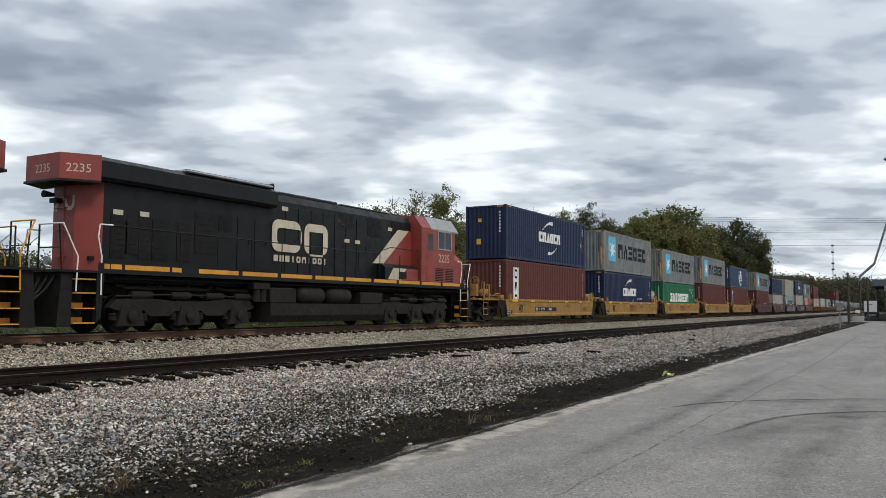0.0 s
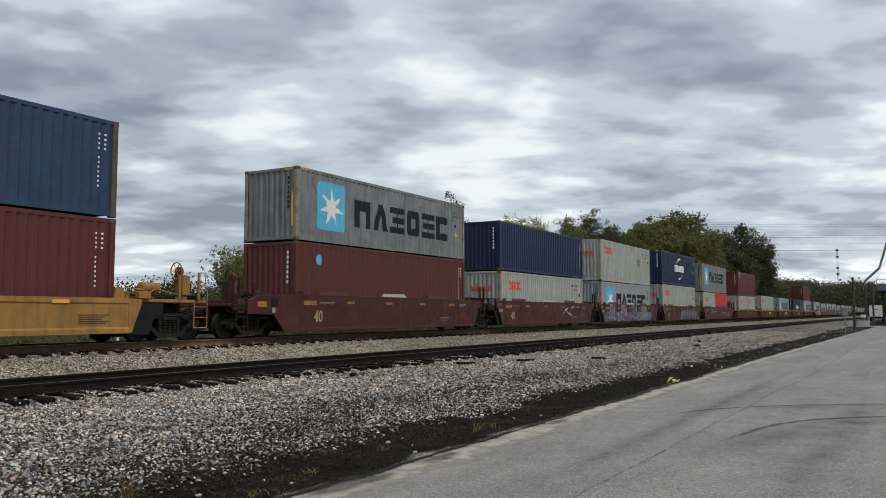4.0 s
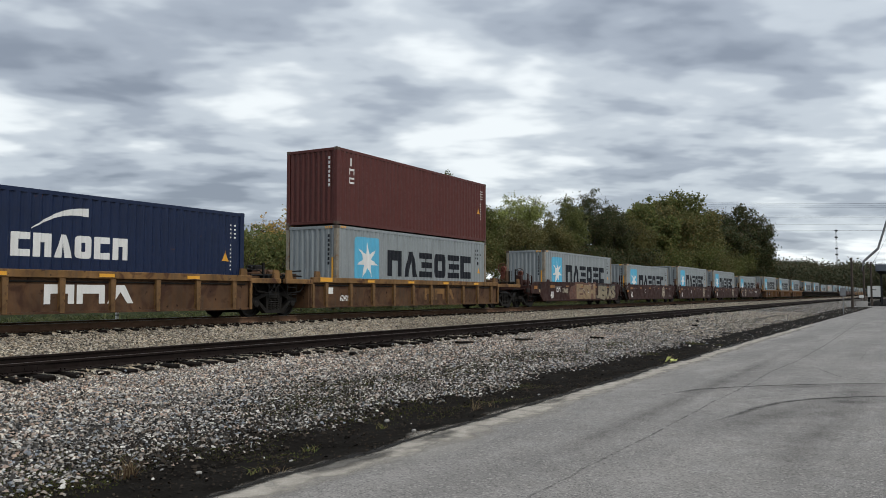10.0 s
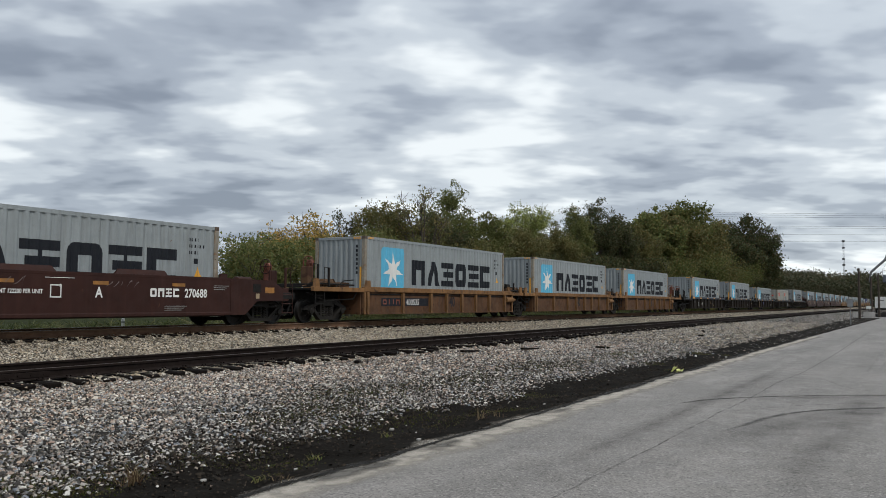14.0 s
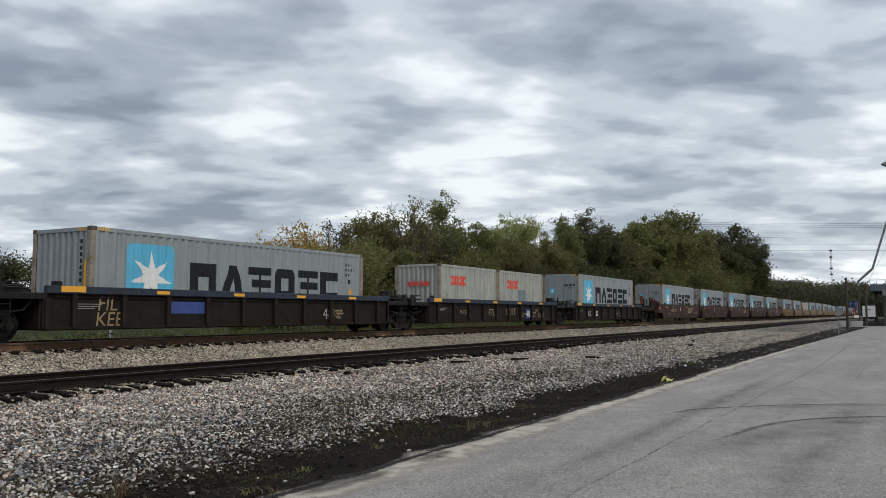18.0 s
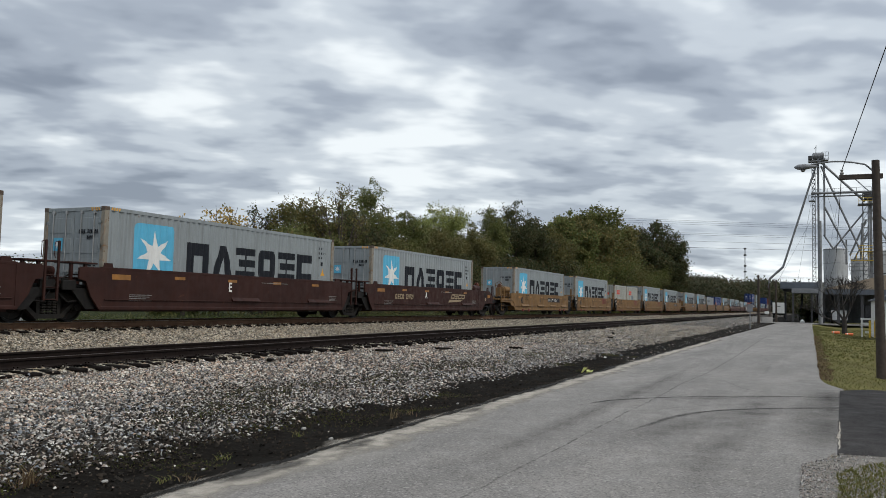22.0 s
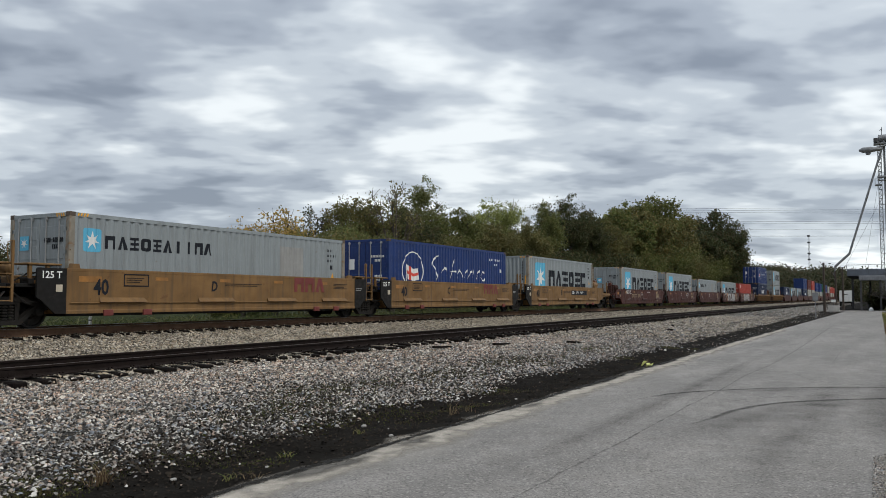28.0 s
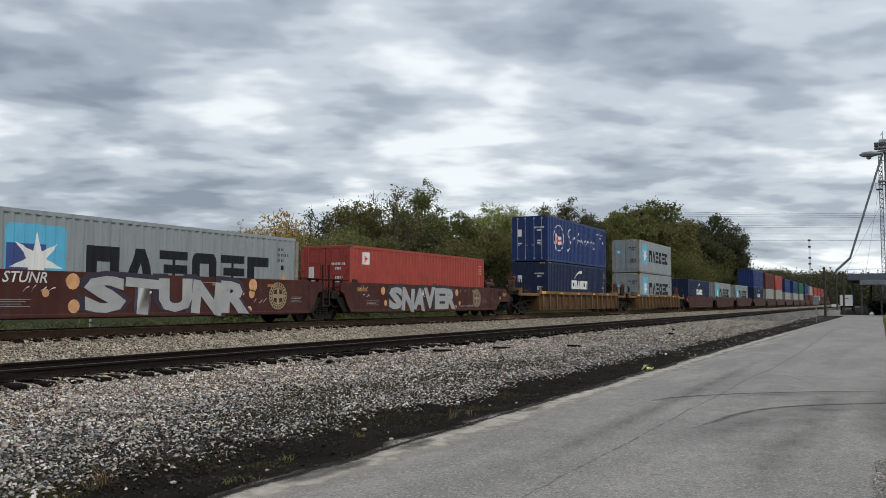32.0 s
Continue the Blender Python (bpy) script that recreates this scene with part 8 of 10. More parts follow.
# u, style, unit letter, note, lower load, upper load; a load: kind, height, doors, look
TRAIN = [
    (38.79, "ya", "", "num", ("B", HC, 0, "upright"), ("C", HC, 0, "")),
    (54.83, "ya", "", "", ("C", HC, 0, "eco"), ("M", HC, 0, "dirty")),
    (70.73, "ya", "", "", ("E", GP, 0, ""), ("M", HC, 0, "dirty")),
    (86.71, "ya", "", "", ("B", HC, 0, ""), ("M", HC, 0, "dirty")),
    (102.48, "ya", "", "num", ("B", HC, 0, "blue"), ("G", GP, 0, "")),
    (121.99, "nk", "", "", ("B", HC, 0, "dot"), ("M", GP, 0, "dirty")),
    (138.03, "nk", "", "white", ("O", GP, 0, ""), ("N", GP, 0, "")),
    (153.74, "nk", "", "teal", ("M", GP, 0, ""), ("O", HC, 0, "old")),
    (169.53, "nk", "", "lilac", ("O", HC, 0, ""), ("C", HC, 0, "")),
    (185.13, "nk", "A", "num", ("OH", GP, 0, ""), ("M", HC, 0, "dirty")),
    (204.88, "gc", "n", "", ("OO", GP, 0, ""), ("R", HC, 0, "")),
    (221.96, "gc", "", "", ("O", HC, 0, ""), None),
    (239.87, "gc", "", "", ("M", HC, 0, ""), None),
    (258.02, "gc", "", "", ("C", HC, 0, "one"), None),
    (275.01, "gc", "n", "num", ("M", HC, 0, ""), ("X", HC, 0, "")),
    (294.69, "bn", "B", "tan", ("M", HC, 0, ""), None),
    (310.35, "bn", "C", "", ("M", GP, 0, ""), None),
    (325.90, "bn", "D", "", ("M", HC, 0, ""), None),
    (341.55, "bn", "E", "", ("M", HC, 0, ""), None),
    (357.12, "bn", "A", "num", ("M", GP, 0, ""), None),
    (376.86, "ge", "", "num", ("M", HC, 0, ""), None),
    (392.73, "ge", "", "", ("M", HC, 0, ""), None),
    (408.69, "ge", "", "", ("M", HC, 0, ""), None),
    (429.55, "bk", "", "num", ("M", HC, 0, ""), None),
    (447.63, "bk", "a", "", ("M", HC, 0, ""), None),
    (465.69, "bk", "b", "", ("M", GP, 0, ""), None),
    (483.89, "bk", "w", "", ("OO", GP, 0, "patch"), None),
    (501.99, "bk", "", "num", ("M", HC, 1, ""), None),
    (523.01, "bs", "B", "num", ("M", HC, 1, ""), None),
    (538.44, "bs", "C", "", ("M", HC, 1, ""), None),
    (553.97, "bs", "D", "", ("M", HC, 1, ""), None),
    (569.36, "bs", "E", "", ("M", HC, 1, ""), None),
    (584.81, "bs", "A", "num", ("M", HC, 1, ""), None),
    (604.48, "yh", "A", "num", ("M", HC, 1, ""), None),
    (620.07, "yh", "E", "", ("M", HC, 1, ""), None),
    (635.41, "yh", "D", "", ("OO", GP, 0, "patch"), None),
    (650.98, "yh", "C", "", ("M", HC, 1, ""), None),
    (666.50, "yh", "A", "num", ("M", HC, 1, ""), None),
    (686.19, "yh", "A", "num", ("M", HC, 1, ""), None),
    (701.45, "yh", "E", "", ("M", HC, 1, ""), None),
    (716.84, "yh", "D", "", ("M", GP, 1, "line"), None),
    (732.24, "yh", "C", "", ("S", HC, 1, ""), None),
    (747.75, "yh", "B", "num", ("M", HC, 0, ""), None),
    (767.40, "br", "B", "num", ("M", HC, 1, ""), None),
    (783.10, "br", "C", "", ("M", HC, 1, ""), None),
    (798.85, "br", "D", "", ("M", GP, 1, "line"), None),
    (814.40, "br", "E", "silver", ("M", GP, 1, "blue"), None),
    (829.80, "br", "A", "grey", ("D", GP, 1, ""), None),
    (851.33, "z5", "", "", ("C", HC, 1, ""), ("S", HC, 1, "")),
    (873.34, "z5", "", "", ("M", HC, 1, ""), ("M", HC, 1, "")),
    (893.6, "nk", "", "far", ("C", HC, 1, ""), None),
    (909.6, "nk", "", "far", ("M", HC, 0, ""), None),
    (926.2, "nk", "", "far", ("M", HC, 0, ""), None),
    (945.5, "nk", "", "far", ("C", HC, 0, "one"), ("U", HC, 0, "")),
    (961.5, "nk", "", "far", ("W", HC, 0, ""), ("B", HC, 0, "")),
    (977.5, "nk", "", "far", ("W", HC, 0, ""), ("D", HC, 0, "")),
    (995.5, "nk", "", "far", ("W", GP, 0, ""), ("U", HC, 0, "")),
    (1014.5, "nk", "", "far", ("W", GP, 0, ""), ("U", HC, 0, "")),
    (1031.5, "nk", "", "far", ("W", GP, 0, ""), ("K", HC, 0, "")),
    (1049.0, "nk", "", "far", ("B", GP, 0, ""), ("U", HC, 0, "")),
    (1066.0, "nk", "", "far", ("B", GP, 0, ""), ("W", GP, 0, "")),
    (1085.5, "nk", "", "far", ("W", GP, 0, ""), ("D", GP, 0, "")),
    (1102.0, "nk", "", "far", ("W", GP, 0, ""), ("D", GP, 0, "")),
    (1120.0, "nk", "", "far", ("B", GP, 0, ""), ("D", GP, 0, "")),
    (1138.0, "nk", "", "far", ("B", GP, 0, ""), ("W", GP, 0, "")),
    (1156.0, "nk", "", "far", ("B", GP, 0, ""), None),
]


def mover(ob, x, z):
    ob.matrix_basis = Matrix.Translation((x, TRACK_Y, z))
    MOVERS.append((ob, x, z))


def load(kind, height, doors, look_of, x, z, far):
    if len(kind) == 2:                      # two short containers
        for i, k in enumerate(kind):
            mover(shipping_container(k, 6.058, height, False, look_of if i else "", far), x + 6.134 * i, z)
    else:
        mover(shipping_container(kind, 12.192, height, bool(doors), look_of, far), x, z)


def train():
    wells = []
    for u, style, unit, note, low, high in TRAIN:
        wl = STYLE[style][5]
        k = sum(w[2] == "gc" for w in wells)
        wells.append((202.54 + 17.7 * k if style == "gc" else u - (wl - 12.192) / 2, wl, style))
    for i, (u, style, unit, note, low, high) in enumerate(TRAIN):
        x, wl = wells[i][:2]
        gaps, kinds = [], []
        for j in (i - 1, i + 1):
            if 0 <= j < len(TRAIN):
                g = (x - wells[j][0] - wells[j][1]) if j < i else (wells[j][0] - x - wl)
            else:
                g = 7.0
            single = style == "z5" or (0 <= j < len(TRAIN) and TRAIN[j][1] == "z5")
            kinds.append("end" if g > 4.6 or single else "joint")
            gaps.append(g / 2 - (0.35 if kinds[-1] == "end" else 0.0))
        far = note == "far"
        if far:
            gaps = [max(1.2, g) for g in gaps]
        car = well_car(style, kinds[0], kinds[1], gaps[0], gaps[1], unit, note, not far)
        mover(car, x, RAIL_Z)
        z = RAIL_Z + 0.41
        load(*low, u, z, far)
        if high:
            load(*high, u, z + low[1] + 0.03, far)
    loco = locomotive()
    mover(loco, 11.9, RAIL_Z)
    lead = copy_thing(loco, Matrix.Identity(4))
    tagged(lead, "black and red diesel locomotive that leads the train")
    MOVERS.append((lead, 12.65, RAIL_Z))
    lead.matrix_basis = Matrix.Translation((12.65, TRACK_Y, RAIL_Z)) @ Matrix.Rotation(math.pi, 4, "Z")


train()


# ---- trees and plants ----
def cards(centres, size, rng, squash=1.0, single=False):
    """Vertices and faces of many small leaves, each bent along its middle; single: plain three-cornered leaves."""
    n = len(centres)
    a = rng.normal(size=(n, 3))
    a[:, 2] *= squash
    a /= np.linalg.norm(a, axis=1)[:, None]
    b = rng.normal(size=(n, 3))
    b -= a * (a * b).sum(1)[:, None]
    b /= np.linalg.norm(b, axis=1)[:, None]
    c = np.cross(a, b)
    s = (size * rng.uniform(0.6, 1.35, n))[:, None]
    if single:
        v = np.stack([centres - a * s * 0.62, centres + a * s * 0.5 + b * s * 0.42, centres + a * s * 0.5 - b * s * 0.42], 1).reshape(-1, 3)
        return v, np.arange(3 * n).reshape(-1, 3)
    v = np.stack([centres - a * s * 0.62, centres + b * s * 0.40 + c * s * 0.14, centres + a * s * 0.62, centres - b * s * 0.40 + c * s * 0.14], 1).reshape(-1, 3)
    q = np.arange(n)[:, None] * 4
    return v, np.concatenate([q + np.array([[0, 1, 2]]), q + np.array([[0, 2, 3]])], 1).reshape(-1, 3)


def raw_mesh(name, v, f, mat):
    me = bpy.data.meshes.new(name)
    k = f.shape[1]
    me.vertices.add(len(v))
    me.vertices.foreach_set("co", np.asarray(v, np.float32).ravel())
    me.loops.add(f.size)
    me.loops.foreach_set("vertex_index", np.asarray(f, np.int32).ravel())
    me.polygons.add(len(f))
    me.polygons.foreach_set("loop_start", np.arange(0, f.size, k, dtype=np.int32))
    me.update(calc_edges=True)
    me.materials.append(mat)
    return me


def tree(name, x, y, top, half, mat, label, seed, leaves=5200, low=0.12, sparse=0.0, size=0.30, category="tree"):
    """A tapered trunk with forking limbs and a crown of many leaf cards in uneven lobes."""
    rnd, rng = random.Random(seed), np.random.default_rng(seed)
    ob = thing(name, label, category, "trees behind the tracks", (x, y, ground_z(y) - 0.05))
    h = top - ground_z(y)
    wood, tips = Build(), []
    fork = h * rnd.uniform(0.18, 0.28)
    lean = Vector((rnd.uniform(-0.3, 0.3), rnd.uniform(-0.3, 0.3), fork))
    r0 = 0.016 * h + 0.05
    wood.rod((0, 0, 0), lean, r0 * 1.25, r0, 9)
    n = rnd.randint(5, 7)
    for i in range(n):
        a = 2 * math.pi * (i + rnd.uniform(-0.3, 0.3)) / n
        out = half * rnd.uniform(0.25, 0.75) * (0.35 if i == 0 else 1)
        p1 = lean + Vector((math.cos(a) * out * 0.5, math.sin(a) * out * 0.5, (h - fork) * rnd.uniform(0.25, 0.4)))
        p2 = p1 + Vector((math.cos(a) * out * 0.6, math.sin(a) * out * 0.6, (h - fork) * rnd.uniform(0.2, 0.4) * (1.25 if i == 0 else 1)))
        wood.rod(lean, p1, r0 * 0.6, r0 * 0.36, 6, False).rod(p1, p2, r0 * 0.36, r0 * 0.12, 6, False)
        tips += [p1, p2]
        for k in range(5):
            b = a + rnd.uniform(-1.2, 1.2)
            q0 = p1.lerp(p2, rnd.uniform(0.0, 1.0))
            q1 = q0 + Vector((math.cos(b), math.sin(b), rnd.uniform(0.5, 1.6))) * half * rnd.uniform(0.2, 0.42)
            q1.z = min(q1.z, h * 0.97)
            wood.rod(q0, q1, r0 * 0.18, r0 * (0.1 if sparse else 0.05), 5, False)
            tips.append(q1)
            if sparse:
                for m in range(4):
                    q2 = q1 + Vector((rnd.uniform(-1, 1), rnd.uniform(-1, 1), rnd.uniform(0.3, 1.5))) * half * 0.28
                    q2.z = min(q2.z, h)
                    wood.rod(q1, q2, r0 * 0.10, r0 * 0.05, 4, False)
    part("trunk", wood.smooth(), BARK, ob, "forking trunk and limbs")
    lobes = []
    for t in tips:
        lobes.append((np.array(t), half * rnd.uniform(0.26, 0.46)))
    for i in range(20 if sparse < 0.5 else 0):     # fill the outline: rounded above, ragged at the rim
        a, u = rnd.uniform(0, 2 * math.pi), rnd.uniform(low, 0.86)
        wide = half * (math.sin(math.pi * min(1, 0.25 + 0.70 * u)) ** 0.6) * rnd.uniform(0.35, 0.85)
        lobes.append((np.array((math.cos(a) * wide, math.sin(a) * wide, h * u)), half * rnd.uniform(0.28, 0.5)))
    for k in range(3):
        lobes.append((np.array((rnd.uniform(-0.3, 0.3) * half, rnd.uniform(-0.3, 0.3) * half, h * (0.84 + 0.05 * k))), half * (0.34 - 0.07 * k)))
    take = int(leaves * (1 - sparse))
    size3 = np.array([l[1] for l in lobes])
    pick = rng.choice(len(lobes), take, p=size3 ** 2 / (size3 ** 2).sum())
    # leaves stand in tufts on the skin of each lobe, with a few between
    tufts = 22
    d = rng.normal(size=(len(lobes) * tufts, 3))
    d /= np.linalg.norm(d, axis=1)[:, None]
    d *= (rng.random(len(d)) ** 0.33 * rng.uniform(0.75, 1.12, len(d)))[:, None]
    at = pick * tufts + rng.integers(0, tufts, take)
    spread = size3[pick] * np.where(rng.random(take) < 0.14, 0.3, 0.15)
    pos = np.array([l[0] for l in lobes])[pick] + (d[at] * size3[pick][:, None] + rng.normal(size=(take, 3)) * spread[:, None]) * np.array((1, 1, 0.85))
    # small gaps and sprigs
    gx, gy, gz = (pos * 2.6 + seed).T
    gaps = 0.42 * (np.sin(gx + 1.3 * np.sin(gy)) * np.sin(gy + 1.1 * np.sin(gz)) + np.sin(gz + 1.2 * np.sin(gx)) * np.sin(0.7 * gx + gy))
    pos = pos[(pos[:, 2] < h * 1.03) & (pos[:, 2] > 0.3) & (gaps > -0.27 - 0.2 * rng.random(len(pos)))]
    v, f = cards(pos, size, rng, single=leaves > 6000)
    part("crown", raw_mesh("crown", v, f, mat), mat, ob, "crown of small leaves")
    return ob


def woods():
    T = [  # x, y, top, half width, leaves, words, sparse
        (45.5, 38, 8.4, 2.9, LEAF_YELLOW, "yellowing small tree with thin leaves", 0.66), (40.5, 37, 5.4, 2.4, LEAF_GREEN, "low green bushy tree", 0),
        (49.5, 37, 6.6, 2.8, LEAF_GREEN, "low green bushy tree", 0), (56.9, 44, 10.6, 1.9, LEAF_DARK, "nearly bare thin tree with few leaf tufts", 0.9),
        (54.5, 37.5, 8.0, 2.8, LEAF_GREEN, "green broadleaf tree", 0.1), (59.5, 40, 11.0, 3.1, LEAF_OLIVE, "olive green broadleaf tree", 0.1), (59.2, 37, 12.4, 2.3, LEAF_OLIVE, "tall nearly bare tree with fine branches", 0.93),
        (70.0, 40, 14.4, 2.9, LEAF_GREEN, "tall green broadleaf tree with gaps", 0.35), (65.0, 38.5, 10.2, 3.0, LEAF_DARK, "dark green broadleaf tree", 0.15), (73.5, 38, 11.2, 2.9, LEAF_GREEN, "green broadleaf tree", 0.1),
        (80.0, 38, 10.4, 3.4, LEAF_OLIVE, "olive brown broadleaf tree", 0.05), (88.8, 41, 14.0, 3.4, LEAF_LIGHT, "light green feathery tree", 0.15), (88.1, 36.5, 11.4, 3.2, LEAF_OLIVE, "olive brown broadleaf tree", 0),
        (97.0, 38, 14.4, 3.4, LEAF_GREEN, "green broadleaf tree", 0), (105.4, 38, 16.6, 4.2, LEAF_DARK, "tall dark green tree", 0), (111.5, 37, 14.8, 3.4, LEAF_DARK, "dark green tree", 0.1),
        (116.0, 35, 13.6, 3.4, LEAF_OLIVE, "olive brown broadleaf tree", 0.05), (127.0, 36, 16.4, 4.4, LEAF_GREEN, "green broadleaf tree", 0), (137.0, 36, 17.6, 4.6, LEAF_OLIVE, "olive brown broadleaf tree", 0),
        (147.0, 36.5, 20.8, 5.6, LEAF_GREEN, "tall green broadleaf tree", 0), (158.0, 36, 18.6, 5.2, LEAF_OLIVE, "olive brown broadleaf tree", 0), (170.0, 36, 20.6, 5.4, LEAF_OLIVE, "olive brown broadleaf tree", 0.05),
        (180.0, 35, 16.5, 5.0, LEAF_DARK, "dark green tree", 0), (190.0, 34, 17.5, 5.2, LEAF_DARK, "dark green tree", 0), (201.0, 34, 23.6, 6.8, LEAF_DARK, "tall dark oak with a broad crown", 0.05),
        (206.0, 32, 15.2, 5.4, LEAF_DARK, "dark green tree", 0), (215.0, 32, 10.0, 4.5, LEAF_DARK, "low dark green tree", 0.1)]
    for i, (x, y, top, half, mat, words, sparse) in enumerate(T):
        far = x > 120
        tree("tree", x, y, top, half, mat, words + " behind the tracks", 100 + i, int((3600 + 460 * top) * (2.3 if far else 3.9)), 0.04 if not sparse > 0.5 else 0.35, sparse, 0.155 if not far else 0.35)
    rnd = random.Random(4)
    for i in range(22):                     # undergrowth that closes the gaps
        x = 40 + 8 * i + rnd.uniform(-2, 2)
        tree("bush", x, 36.5 + rnd.uniform(-1.5, 2.5) - (x > 120) * 1.5, 4.2 + x * 0.035 + rnd.uniform(-0.8, 1.2), 3.6 + x * 0.01, rnd.choice((LEAF_GREEN, LEAF_OLIVE, LEAF_DARK)), "dense leafy bush at the foot of the trees", 300 + i, 13000, 0.02, 0, 0.16 if x < 90 else 0.24, "bush")


woods()


def far_woods():
    """Distant tree lines, far beyond the field and along the track."""
    rng, rnd = np.random.default_rng(7), random.Random(7)
    pts, big = [], []
    for a in np.arange(43, 72, 0.55):
        dist = 150 + 10 * rnd.random()
        h = dist * math.tan(radians(2.4 + 1.5 * abs(noise.noise((a * 0.35, 0, 1))) + (1.2 if 56 < a < 60 else 0)))
        c = np.array((dist * math.cos(radians(a)), dist * math.sin(radians(a)), 0))
        for k in range(5):
            o = c + np.array((rnd.uniform(-2, 2), rnd.uniform(-2, 2), h * rnd.uniform(0.15, 0.9)))
            d = rng.normal(size=(300, 3)) * (1.3, 1.3, 1.0)
            pts.append(o + d)
    v, f = cards(np.concatenate(pts), 0.36, rng, single=True)
    tagged(new("distant_trees", raw_mesh("distant_trees", v, f, LEAF_DARK)), "low line of dark trees beyond the field", "trees", kind="stuff")
    pts = []
    for k in range(230):
        a = 10.0 - 15.5 * k / 230
        dist = rnd.uniform(430, 560)
        h = (16.5 + 0.55 * max(0.0, a)) * dist / 500 + 3.0 * noise.noise((a * 1.3, 3, 0)) + rnd.uniform(-1.5, 1.5)
        c = np.array((dist * math.cos(radians(a)), dist * math.sin(radians(a)), -1.0))
        for j in range(5):
            o = c + np.array((rnd.uniform(-4, 4), rnd.uniform(-4, 4), h * (0.16 + 0.18 * j)))
            pts.append(o + rng.normal(size=(100, 3)) * (2.6, 2.6, 1.5))
    v, f = cards(np.concatenate(pts), 1.0, rng, single=True)
    tagged(new("distant_trees", raw_mesh("distant_trees", v, f, LEAF_FAR)), "wooded ridge far along the track", "trees", kind="stuff")


far_woods()


def blades(name, spots, height, width, mat, label, seed, kind="stuff", category="grass"):
    """Thin tapering blades at spots of (x, y, z)."""
    rng = np.random.default_rng(seed)
    s = np.asarray(spots, float)
    n = len(s)
    a = rng.uniform(0, 2 * np.pi, n)
    lean = rng.normal(0, 0.35, (n, 2))
    h = height * rng.uniform(0.5, 1.25, n)
    side = np.stack([np.cos(a), np.sin(a), np.zeros(n)], 1) * (width * rng.uniform(0.6, 1.3, n))[:, None]
    up = np.stack([lean[:, 0] * h, lean[:, 1] * h, h], 1)
    bend = np.stack([lean[:, 0] * h, lean[:, 1] * h, -0.12 * h], 1)
    v = np.stack([s - side, s + side, s + up * 0.55 + side * 0.6, s + up * 0.55 - side * 0.6, s + up + bend], 1).reshape(-1, 3)
    q = np.arange(n)[:, None] * 5
    f = np.concatenate([q + np.array([[0, 1, 2]]), q + np.array([[0, 2, 3]]), q + np.array([[3, 2, 4]])], 1).reshape(-1, 3)
    return tagged(new(name, raw_mesh(name, v, f, mat)), label, category, kind=kind)


